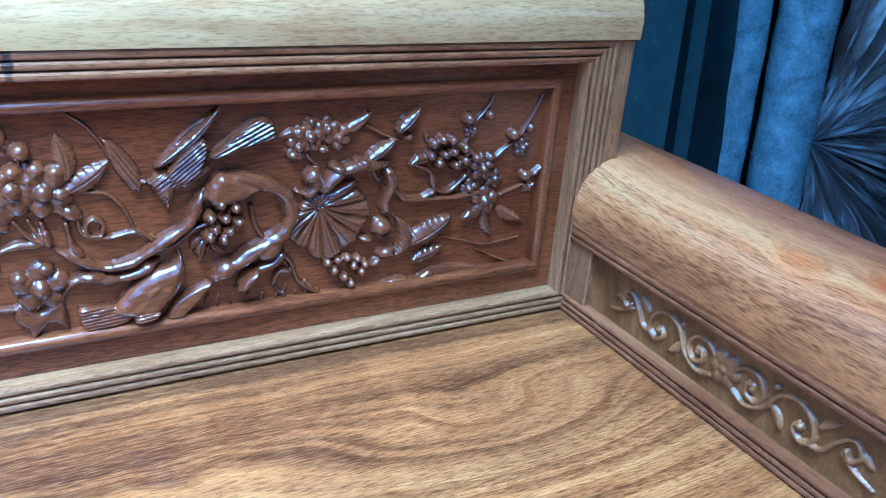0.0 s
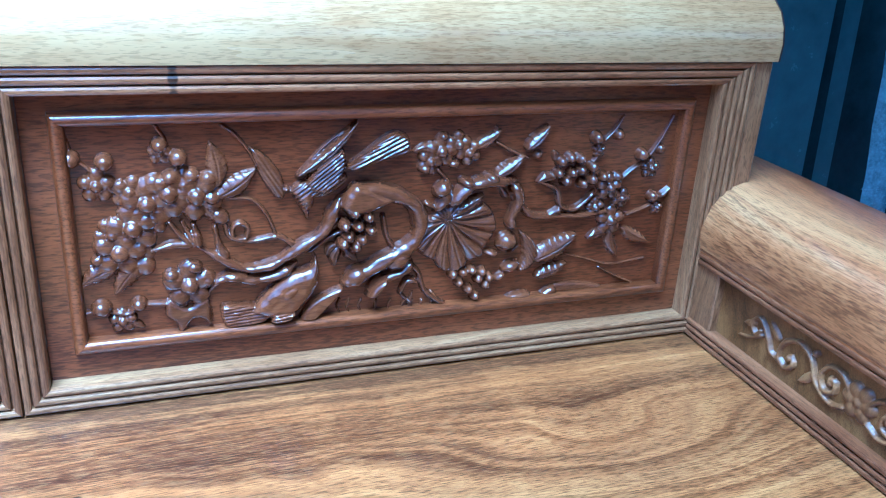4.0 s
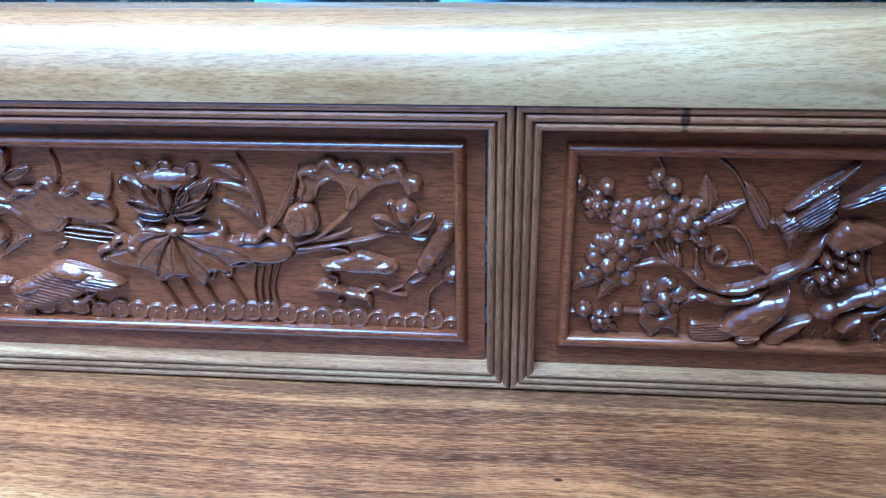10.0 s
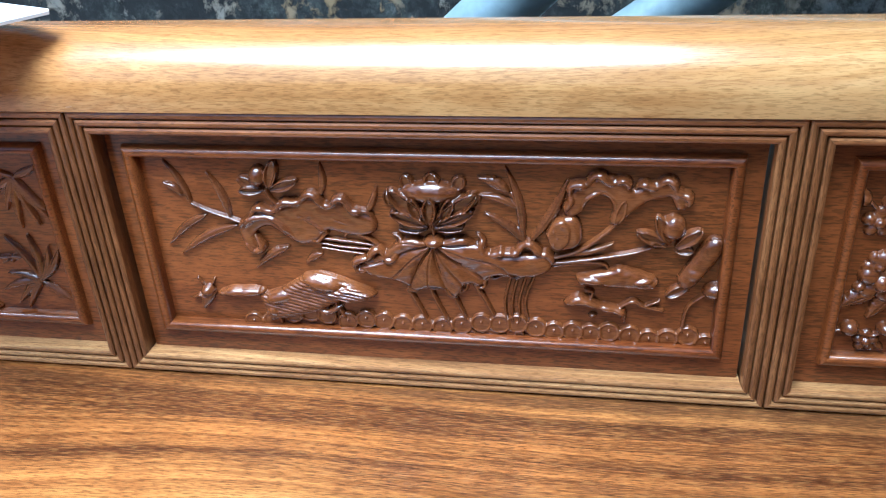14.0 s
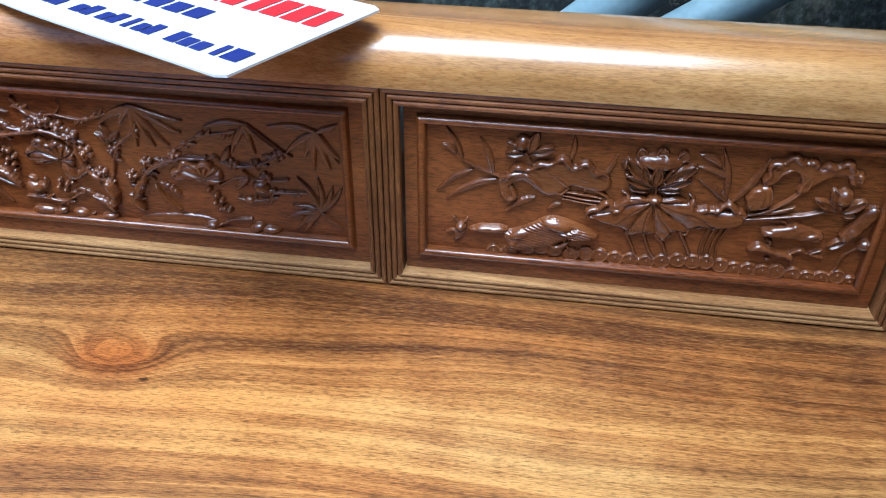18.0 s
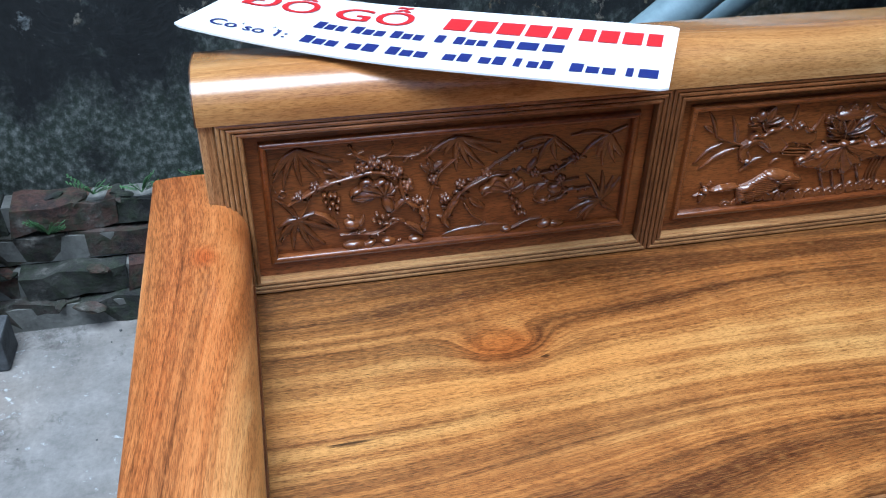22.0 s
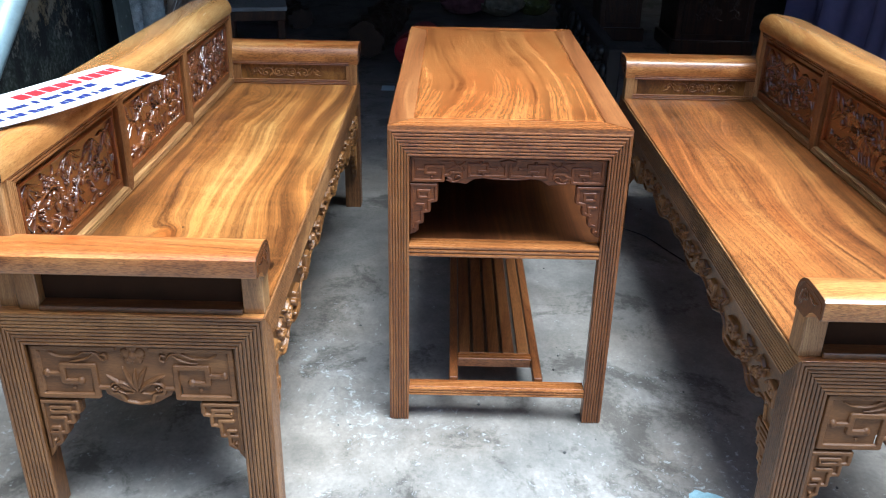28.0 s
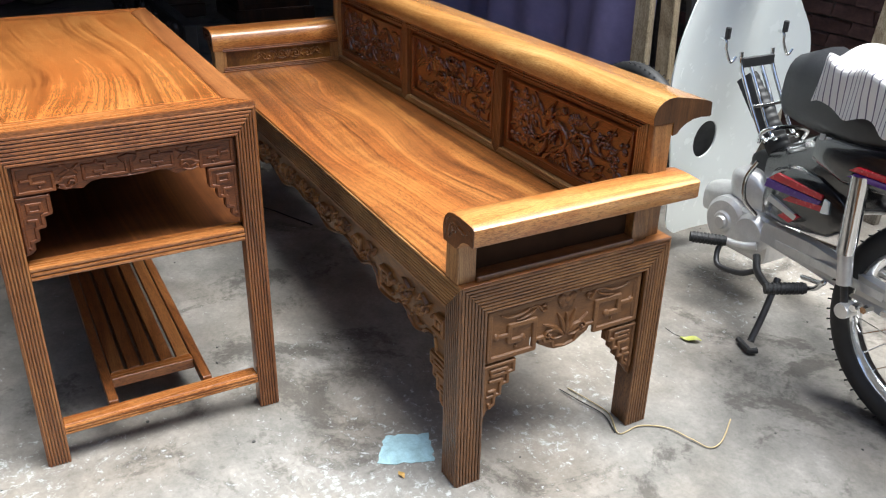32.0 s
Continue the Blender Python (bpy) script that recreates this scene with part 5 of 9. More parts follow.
    r.ruffle([(39, -18), (43, -5), (56, 4), (76, 5), (94, -1)], 4, 8.5)
    r.blobs([(143, -19)], 11, 8.8, 0, 7.2)
    r.blobs([(128, -37)], 7.7, 5.5, 0, 6)
    r.bloom([(-108, 46), (-91, 38), (-66, 8), (-79, 28), (-124, 40)], 10.5, 8)
    r.bloom([(-52, -17), (-14, -18), (-30, 14), (8, 2), (44, 14)], 8.5, 7)
    r.bloom([(112, 8), (140, 10), (168, 24), (150, -6), (-206, 6), (-186, 18)], 8, 6.5)
    r.leaf([(-62, -10), (-84, -28)], 13, 6)
    r.leaf([(20, -22), (44, -38)], 13, 6)
    r.leaf([(-150, 26), (-168, 44)], 12, 5.5)
    r.leaf([(100, 12), (112, 32)], 12, 5.5)
    r.leaf([(130, -8), (112, -26)], 13, 6)
    r.leaf([(-32, 26), (-38, 47)], 12, 6.25)
    r.leaf([(-36, 25), (-48, 37)], 10.5, 6.25)
    r.leaf([(-30, 29), (-18, 40)], 10.5, 6.25)
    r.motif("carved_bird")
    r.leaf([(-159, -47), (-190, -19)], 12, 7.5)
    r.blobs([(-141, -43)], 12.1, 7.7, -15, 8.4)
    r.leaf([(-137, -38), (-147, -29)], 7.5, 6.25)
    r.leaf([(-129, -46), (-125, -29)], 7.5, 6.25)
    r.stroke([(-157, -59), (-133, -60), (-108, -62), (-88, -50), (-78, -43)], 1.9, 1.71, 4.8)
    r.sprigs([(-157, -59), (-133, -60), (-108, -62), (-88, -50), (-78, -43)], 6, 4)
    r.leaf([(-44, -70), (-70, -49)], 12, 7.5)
    r.motif("carved_rock")
    r.blobs([(-139, -78)], 16.5, 7.7, 0, 7.2)
    r.blobs([(-119, -78)], 11, 5.5, 20, 6)
    r.blobs([(-92, -78)], 11, 6.6, -10, 7.2)
    r.stroke([(-75, -77), (-77, -78), (-79, -78)], 1.425, 0.95, 4.8)
    r.blobs([(-54, -78)], 11, 5.5, 0, 7.2)
    r.blobs([(33, -78)], 50.6, 11, 3, 3.12)
    r.blobs([(76, -78)], 8.8, 5.5, 0, 7.2)
    r.blobs([(132, -76)], 11, 6.6, 20, 7.2)
    r.blobs([(148, -78)], 13.2, 5.5, 0, 6)
    r.stroke([(84, -78), (104, -68), (126, -65)], 1.9, 1.9, 3.6)
    r.stroke([(18, -69), (32, -71), (45, -63)], 0.855, 0.57, 4.8)
    r.stroke([(25, -74), (35, -68), (53, -70)], 0.855, 0.57, 4.8)

# ---- fretwork carved on aprons, spandrels and arm panels (millimetres) ----
def bars(r, pts, w=3.2, h=3.0):
    r.bar(pts, w * 1.45, h)


def mirrored(fn):
    for s in (-1, 1):
        fn(s)


def key_fret(r, x, y, s, k=1.0, w=3.0, h=3.2):
    """A squared spiral with knobbed ends, s gives its hand."""
    bars(r, [(x + s * a * k, y + b * k) for a, b in ((-32, -26), (26, -26), (26, 24), (-18, 24), (-18, -6), (6, -6), (6, 8))], w, h)
    bars(r, [(x + s * a * k, y + b * k) for a, b in ((-18, 10), (-38, 10))], w * 0.8, h)
    r.blobs([(x + s * 6 * k, y + 10 * k), (x - s * 38 * k, y + 10 * k)], 1.5 * w, 1.7 * w, 0, h * 1.25)


def leaf_spray(r, x, y, s, k=1.0, h=3.4):
    r.stroke([(x, y), (x + s * 16 * k, y + 9 * k), (x + s * 34 * k, y + 8 * k), (x + s * 50 * k, y - 4 * k)], 3 * k, 1, h)
    r.stroke([(x, y), (x + s * 10 * k, y - 8 * k), (x + s * 24 * k, y - 8 * k), (x + s * 28 * k, y - 1 * k)], 2.6 * k, 1.2, h)
    r.leaf([(x + s * 16 * k, y + 6 * k), (x + s * 40 * k, y + 16 * k)], 7 * k, h)
    r.blobs([(x + s * 27 * k, y - 1 * k)], 3 * k, 3 * k, 0, h * 1.2)


def curl(r, x, y, s, t, k=1.0, h=3.6):
    """A rolled scroll with a leafy tail."""
    r.stroke([(x + s * a * k, y + t * b * k) for a, b in ((-30, 10), (-16, 12), (0, 4), (8, -8), (2, -16), (-8, -13), (-8, -5), (-2, -4))], 2.0 * k, 3.0 * k, h)
    r.leaf([(x + s * 4 * k, y + t * 2 * k), (x + s * 22 * k, y + t * 13 * k)], 8 * k, h)


def carve_side_apron(r):
    r.motif("carved_border")
    for s in (-1, 1):
        bars(r, [(s * 38, -10), (s * 196, -10), (s * 196, -124), (s * 82, -124), (s * 82, -52), (s * 146, -52), (s * 146, -90), (s * 116, -90)], 4.2, 3.6)
        bars(r, [(s * 146, -72), (s * 178, -72)], 3.4, 3.6)
        r.blobs([(s * 112, -89), (s * 179, -72)], 8, 9, 0, 4.6)
        r.blobs([(s * 128, -106)], 4, 4, 0, 2.6)
        bars(r, [(s * 188, -20), (s * 188, -114)], 1.0, 1.5)
        bars(r, [(s * 78, -104), (s * 56, -104), (s * 52, -116), (s * 34, -118), (s * 28, -134)], 3.0, 3.2)
    r.stroke([(-28, -134), (-12, -139), (0, -141), (12, -139), (28, -134)], 3.4, 3.4, 3.2)
    r.motif("carved_leaf_spray")
    for s in (-1, 1):
        r.stroke([(s * 62, -40), (s * 76, -22), (s * 96, -20), (s * 118, -30), (s * 150, -30), (s * 168, -22)], 3.2, 1.4, 3.6)
        r.stroke([(s * 78, -22), (s * 92, -34), (s * 112, -40), (s * 128, -42)], 2.6, 1.2, 3.4)
        r.stroke([(s * 62, -40), (s * 54, -34), (s * 56, -24), (s * 66, -26)], 2.6, 2.4, 4)
        r.leaf([(s * 84, -24), (s * 104, -12)], 8, 3.4)
    r.motif("carved_flower")
    r.bloom([(0, -24)], 24, 4.4)
    r.fan([(0, -14), (-22, -28), (-14, -40), (0, -44), (14, -40), (22, -28)], 12, 3.4)
    for s in (-1, 1):
        r.leaf([(s * 3, -112), (s * 60, -72)], 15, 4.4)
        r.leaf([(s * 3, -106), (s * 24, -52)], 13, 4.8)
        r.stroke([(s * 6, -108), (s * 24, -92), (s * 46, -92), (s * 54, -102), (s * 44, -108), (s * 36, -102)], 2.8, 2.6, 4.4)
        r.stroke([(s * 6, -114), (s * 26, -116), (s * 40, -108)], 2.6, 2.0, 4)
        r.blobs([(s * 44, -101)], 4.4, 4.4, 0, 5)
    r.leaf([(0, -114), (0, -56)], 12, 5)


def carve_spandrel(r):
    r.motif("carved_key_fret")
    bars(r, [(6, -5), (78, -5), (78, -30), (64, -31), (64, -56), (46, -57), (46, -82), (31, -83), (31, -104), (20, -112)], 2.6, 3)
    bars(r, [(6, -5), (6, -120)], 2.4, 2.4)
    bars(r, [(22, -19), (60, -19), (60, -30), (24, -31)], 3, 3)
    bars(r, [(20, -45), (48, -45), (48, -56)], 3, 3)
    bars(r, [(18, -70), (32, -70), (32, -82), (14, -84)], 2.6, 3)
    r.blobs([(22, -26), (18, -102)], 4, 4, 0, 4)


def carve_front_apron(r):
    half = 858
    r.motif("carved_border")
    for s in (-1, 1):
        bars(r, [(0, -8), (s * 850, -8), (s * 850, -142), (s * 808, -142), (s * 800, -112)], 2.6, 3)
        r.stroke([(s * (half - a), b) for a, b in ((66, -108), (100, -110), (120, -126), (150, -134), (178, -126), (192, -112), (216, -106), (246, -112), (264, -124), (330, -131), (350, -122), (360, -96), (392, -82), (422, -94), (450, -105), (490, -99), (512, -84), (552, -76), (602, -86), (642, -99), (680, -105), (722, -95), (752, -84), (802, -80), (858, -91))], 2.6, 2.6, 3.4)
    r.motif("carved_key_fret")
    for s in (-1, 1):
        key_fret(r, s * (half - 36), -66, s, 0.72, 4, 6)
        key_fret(r, s * (half - 300), -82, -s, 0.95, 4, 6)
        key_fret(r, s * (half - 470), -60, s, 0.62, 4, 6)
        key_fret(r, s * (half - 690), -62, -s, 0.66, 4, 6)
    r.motif("carved_scroll")
    for s in (-1, 1):
        for a, y, t, k in ((100, -50, 1, 1.1), (150, -98, -1, 1.1), (185, -52, 1, 1.2), (225, -78, -1, 1.0), (385, -42, 1, 1.0), (412, -70, -1, 0.9), (540, -42, 1, 1.0), (590, -60, -1, 1.1), (625, -40, 1, 0.9), (760, -42, 1, 1.0), (800, -60, -1, 0.8)):
            curl(r, s * (half - a), y, s * (1 if t > 0 else -1), t, k, 7)
        r.flowers([(s * (half - 128), -78), (s * (half - 205), -88), (s * (half - 436), -80), (s * (half - 606), -72), (s * (half - 735), -68)], 13, 6, 7)
        r.leaf([(s * (half - 150), -60), (s * (half - 120), -28)], 13, 6)
        r.leaf([(s * (half - 390), -60), (s * (half - 360), -30)], 12, 6)
    r.motif("carved_flower")
    r.flowers([(0, -50)], 22, 8, 7)
    for s in (-1, 1):
        r.leaf([(s * 8, -58), (s * 56, -34)], 16, 6)
        r.leaf([(s * 8, -62), (s * 50, -72)], 14, 6)


def carve_arm_panel(r):
    """Leafy scrolls to both sides of a small flower."""
    r.motif("carved_scroll")
    for s in (-1, 1):
        P = lambda pts: [(0.83 * s * a, b) for a, b in pts]
        r.stroke(P(((8, 0), (22, 12), (38, 12), (47, 1), (40, -9), (28, -6), (29, 2), (36, 3))), 2.2, 2.4, 4)
        r.stroke(P(((14, -12), (30, -16), (50, -8), (62, 8), (80, 14), (98, 6), (102, -8), (92, -14), (82, -8), (86, 0))), 2.2, 2.6, 4)
        r.stroke(P(((96, -12), (112, -10), (122, 2), (136, 12), (146, 4), (138, -4), (132, 2))), 2.2, 2.0, 4)
        r.stroke(P(((130, -2), (146, -10), (162, -14))), 2.2, 1.0, 3.6)
        r.leaf(P(((56, -2), (72, -17))), 8, 3.6)
        r.leaf(P(((104, 4), (122, 16))), 8, 3.6)
        r.leaf(P(((140, 6), (158, 0))), 7, 3.4)
        r.blobs(P(((88, -4), (34, 0), (58, 14))), 3.4, 3.4, 0, 4.6)
    r.flowers([(0, 0)], 15, 6, 5)


def carve_arm_end(r):
    """A leafy curl on the end of the armrest."""
    r.motif("carved_curl")
    r.stroke([(-50, -20), (-46, 8), (-30, 24), (-6, 26), (20, 24), (48, 20), (52, 4)], 1.0, 0.9, 0.9)
    r.stroke([(-38, -14), (-30, 8), (-14, 16), (-4, 8), (-10, -2), (-18, 2)], 1.4, 1.1, 1.1)
    r.leaf([(-4, 14), (22, 12)], 9, 1.1)
    r.leaf([(8, 6), (38, 14)], 8, 1.0)
    r.leaf([(-36, -22), (-22, -4)], 8, 1.0)
    r.flowers([(-18, 2)], 7, 5, 1.2)


def carve_table_apron(r):
    r.motif("carved_border")
    for s in (-1, 1):
        bars(r, [(s * 20, -7), (s * 214, -7), (s * 214, -60), (s * 146, -60), (s * 146, -26), (s * 186, -26), (s * 186, -43), (s * 164, -43)], 2.3, 3.4)
        bars(r, [(s * 186, -35), (s * 203, -35)], 2.0, 3.4)
        r.blobs([(s * 163, -43), (s * 204, -34), (s * 172, -52)], 3.8, 3.8, 0, 4.6)
        bars(r, [(s * 144, -48), (s * 132, -46), (s * 128, -40), (s * 106, -40), (s * 104, -52)], 2.0, 3.2)
    r.motif("carved_key_fret")
    for s in (-1, 1):
        bars(r, [(s * 5, -18), (s * 5, -47), (s * 88, -48), (s * 88, -20), (s * 46, -20), (s * 46, -36), (s * 66, -36)], 2.3, 3.6)
        bars(r, [(s * 46, -29), (s * 26, -29)], 2.0, 3.4)
        r.blobs([(s * 67, -36), (s * 25, -29), (s * 56, -42), (s * 62, -14)], 3.6, 3.6, 0, 4.6)
    r.stroke([(-84, -52), (-60, -50), (-30, -53), (0, -54), (30, -53), (60, -50), (84, -52)], 2.0, 2.0, 3)
    r.motif("carved_leaf_spray")
    for s in (-1, 1):
        r.stroke([(s * 96, -14), (s * 112, -24), (s * 126, -16), (s * 150, -14)], 2.4, 1.2, 4)
        r.leaf([(s * 112, -22), (s * 138, -34)], 9, 4.4)
        r.leaf([(s * 112, -24), (s * 98, -36)], 8, 4.4)
        r.leaf([(s * 118, -18), (s * 134, -8)], 8, 4)
        r.stroke([(s * 140, -58), (s * 124, -62), (s * 110, -58), (s * 106, -50), (s * 114, -47), (s * 119, -53)], 2.6, 2.2, 4.8)
        r.leaf([(s * 124, -60), (s * 138, -50)], 8, 4.2)
    r.motif("carved_flower")
    r.fan([(0, -8), (-18, -14), (-12, -24), (0, -28), (12, -24), (18, -14)], 12, 5)


def carve_table_spandrel(r):
    r.motif("carved_key_fret")
    bars(r, [(4, -4), (60, -4), (60, -40), (44, -44), (44, -66), (28, -70), (28, -94), (16, -98), (16, -112)], 2.6, 3)
    bars(r, [(5, -4), (5, -118)], 2.2, 2.4)
    bars(r, [(20, -34), (44, -34), (44, -18), (20, -18), (20, -28)], 2.6, 3)
    bars(r, [(18, -52), (32, -52), (32, -66)], 2.6, 3)
    r.blobs([(12, -112)], 5, 5, 0, 4)

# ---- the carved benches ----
# near-black colour that stands in for deep shade in the arm slots
SLOTSHADE = plain("slot_shade_wood", (0.040, 0.020, 0.011), 0.85, 0, 0.3, 12, spec=0.2)
HX, DEEP, SEATZ, LEGW, RAILH = 0.92, 0.54, 0.503, 0.062, 0.07
BACK, FACE = 0.523, 0.472
POSTX = 0.284


def leg_mesh(sx, back):
    """A square leg with reeds on its two outer faces; the reeds are mitred into the rail's."""
    bm = bmesh.new()
    y0, y1 = (DEEP - LEGW, DEEP) if back else (0.0, LEGW)
    x0, x1 = sorted((sx * HX, sx * (HX - LEGW)))
    box(x0 + 0.003, x1 - 0.003, y0 + 0.003, y1 - 0.003, 0.0, SEATZ - 0.006, 0.002, into=bm)
    prof = reed_profile(LEGW, 8, 0.0032)
    slope = -RAILH / LEGW
    yo, ys = (DEEP, -1) if back else (0.0, 1)
    strip(axes((sx * HX, yo, 0), (0, 0, 1), (0, ys, 0), (sx, 0, 0)), prof, 0.002, SEATZ, 0, slope, bm)
    strip(axes((sx * HX, yo, 0), (0, 0, 1), (-sx, 0, 0), (0, -ys, 0)), prof, 0.002, SEATZ, 0, slope, bm)
    return bm


def rail_mesh(kind):
    bm = bmesh.new()
    prof = reed_profile(RAILH, 9, 0.0032)
    t = 0.04
    if kind in ("front", "back"):
        y, s = (0.0, -1) if kind == "front" else (DEEP, 1)
        y0, y1 = sorted((y - s * 0.003, y - s * t))
        box(-HX + LEGW, HX - LEGW, y0, y1, SEATZ - RAILH, SEATZ - 0.006, into=bm)
        strip(axes((0, y, SEATZ), (1, 0, 0), (0, 0, -1), (0, s, 0)), prof, -HX, HX, LEGW / RAILH, -LEGW / RAILH, bm)
    else:
        sx = -1 if kind == "west" else 1
        x0, x1 = sorted((sx * (HX - 0.003), sx * (HX - t)))
        box(x0, x1, LEGW, DEEP - LEGW, SEATZ - RAILH, SEATZ - 0.006, into=bm)
        strip(axes((sx * HX, 0, SEATZ), (0, 1, 0), (0, 0, -1), (sx, 0, 0)), prof, 0, DEEP, LEGW / RAILH, -LEGW / RAILH, bm)
    return bm


CREST_SHAPE = [(0.468, 0.7635), (0.467, 0.778), (0.470, 0.791), (0.477, 0.803), (0.488, 0.812), (0.503, 0.8175), (0.522, 0.8185), (0.555, 0.813), (0.595, 0.805), (0.620, 0.7985), (0.626, 0.794),
               (0.628, 0.767), (0.624, 0.764), (0.60, 0.766), (0.578, 0.764), (0.558, 0.757), (0.544, 0.747), (0.536, 0.737), (0.524, 0.734), (0.523, 0.7635)]
ARM_SHAPE = [(0.850, 0.598), (0.848, 0.612), (0.851, 0.627), (0.858, 0.640), (0.870, 0.650), (0.886, 0.655), (0.91, 0.656), (0.94, 0.655), (0.962, 0.653), (0.966, 0.649),
             (0.966, 0.617), (0.962, 0.612), (0.945, 0.614), (0.930, 0.611), (0.917, 0.603), (0.908, 0.592), (0.902, 0.586), (0.852, 0.586)]


def backrest(root):
    crest = part("crest_rail", prism(CREST_SHAPE, axes((-0.893, 0, 0), (0, 1, 0), (0, 0, 1), (1, 0, 0)), 1.786), CREST, root, "pale honey-coloured rolled crest rail")
    auto_smooth(crest, 40)
    for sx in (-1, 1):
        part("crest_end_grain", prism(CREST_SHAPE, axes((sx * 0.8932, 0, 0), (0, 1, 0), (0, 0, 1), (sx, 0, 0)), 0.0015), ENDGRAIN, crest, "dark end grain of the crest rail")
    three, six, five = reed_profile(0.020, 3, 0.003), reed_profile(0.020, 3, 0.003), reed_profile(0.032, 5, 0.003)
    for sx in (-1, 1):
        bm = box(*sorted((sx * 0.874, sx * 0.893)), FACE, BACK, SEATZ, 0.7633, 0.002)
        strip(axes((sx * 0.874, FACE, 0), (0, 0, 1), (-sx, 0, 0), (0, -1, 0)), five, 0.5085, 0.7633, 0.625, -0.625, bm)
        box(*sorted((sx * 0.842, sx * 0.874)), FACE + 0.003, BACK, SEATZ, 0.763, into=bm)
        part("back_post", bm, STILE, root, "pale end post of the backrest with a reeded edge")
        # the reeded mullion with arrow-shaped ends
        bm = box(sx * POSTX - 0.019, sx * POSTX + 0.019, FACE + 0.003, BACK, 0.52, 0.755)
        for h in (-1, 1):
            strip(axes((sx * POSTX, FACE, 0), (0, 0, 1), (h, 0, 0), (0, -1, 0)), six, 0.5085, 0.7633, 1, -1, bm)
        part("mullion", bm, MULL, root, "reeded mullion with pointed ends between two carved panels")
    for x0, x1, m0, m1 in ((-0.874, -POSTX, 1.6, -1), (-POSTX, POSTX, 1, -1), (POSTX, 0.874, 1, -1.6)):
        for z, d, nm in ((0.7634, -1, "upper_bead"), (0.5086, 1, "lower_bead")):
            bm = strip(axes((0, FACE, z), (1, 0, 0), (0, 0, d), (0, -1, 0)), three, x0, x1, m0, m1)
            z0, z1 = sorted((z, z + d * 0.02))
            box(x0 + 0.02 * m0, x1 + 0.02 * m1, FACE + 0.003, BACK - 0.004, z0, z1, into=bm)
            # lower bead takes the copy with painted sheen
            part(nm, bm, LITBEAD if d > 0 else BEAD, root)
    return crest


PANELS = ((-0.574, 0.505, "bamboo"), (0.0, 0.496, "lotus"), (0.574, 0.505, "blossom"))
PZ0, PZ1 = 0.549, 0.731
FIELD = 0.4875


def panel(root, cx, w, what):
    """A raised panel: flat margin, a rounded moulding ring, a sunk field for the carving."""
    bm = bmesh.new()
    x0, x1 = cx - w / 2, cx + w / 2
    xa, xb = cx - 0.262 if w < 0.5 else cx - 0.270, cx + 0.262 if w < 0.5 else cx + 0.270
    ring = [(0.0, 0.0), (0.0012, 0.005), (0.003, 0.0068), (0.006, 0.0074), (0.0085, 0.0062), (0.010, 0.0030), (0.0105, -0.004)]
    m = 0.0105
    for o, u, v, a, b in (((0, FIELD - 0.004, PZ1), (1, 0, 0), (0, 0, -1), x0, x1), ((0, FIELD - 0.004, PZ0), (1, 0, 0), (0, 0, 1), x0, x1), ((x0, FIELD - 0.004, 0), (0, 0, 1), (1, 0, 0), PZ0, PZ1), ((x1, FIELD - 0.004, 0), (0, 0, 1), (-1, 0, 0), PZ0, PZ1)):
        strip(axes(o, u, v, (0, -1, 0)), ring, a, b, 1, -1, bm)
    ob = part("backrest_panel", bm, PANEL, root, {"bamboo": "dark red-brown panel carved with bamboo and fruiting vine", "lotus": "dark red-brown panel carved with lotus, leaves and water birds", "blossom": "dark red-brown panel carved with birds, blossom and twisted branches"}[what])
    auto_smooth(ob, 50)
    margin = bmesh.new()
    yb = FIELD - 0.004
    for a, b, c, d in ((xa, xb, PZ1, 0.744), (xa, xb, 0.520, PZ0), (xa, x0, PZ0, PZ1), (x1, xb, PZ0, PZ1)):
        box(a, b, yb, yb + 0.012, c, d, into=margin)
    part("margin", margin, PANEL, ob)
    r = Relief((w / 2 - m) * 1000, (PZ1 - PZ0 - 2 * m) * 500, 0.65)
    r.gain = 1.25
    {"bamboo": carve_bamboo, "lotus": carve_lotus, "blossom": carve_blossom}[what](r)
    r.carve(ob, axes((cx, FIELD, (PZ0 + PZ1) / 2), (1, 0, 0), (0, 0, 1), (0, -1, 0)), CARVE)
    part("field", box(x0 + m - 0.002, x1 - m + 0.002, FIELD, FIELD + 0.012, PZ0 + m - 0.002, PZ1 - m + 0.002), PANEL, ob)
    return ob


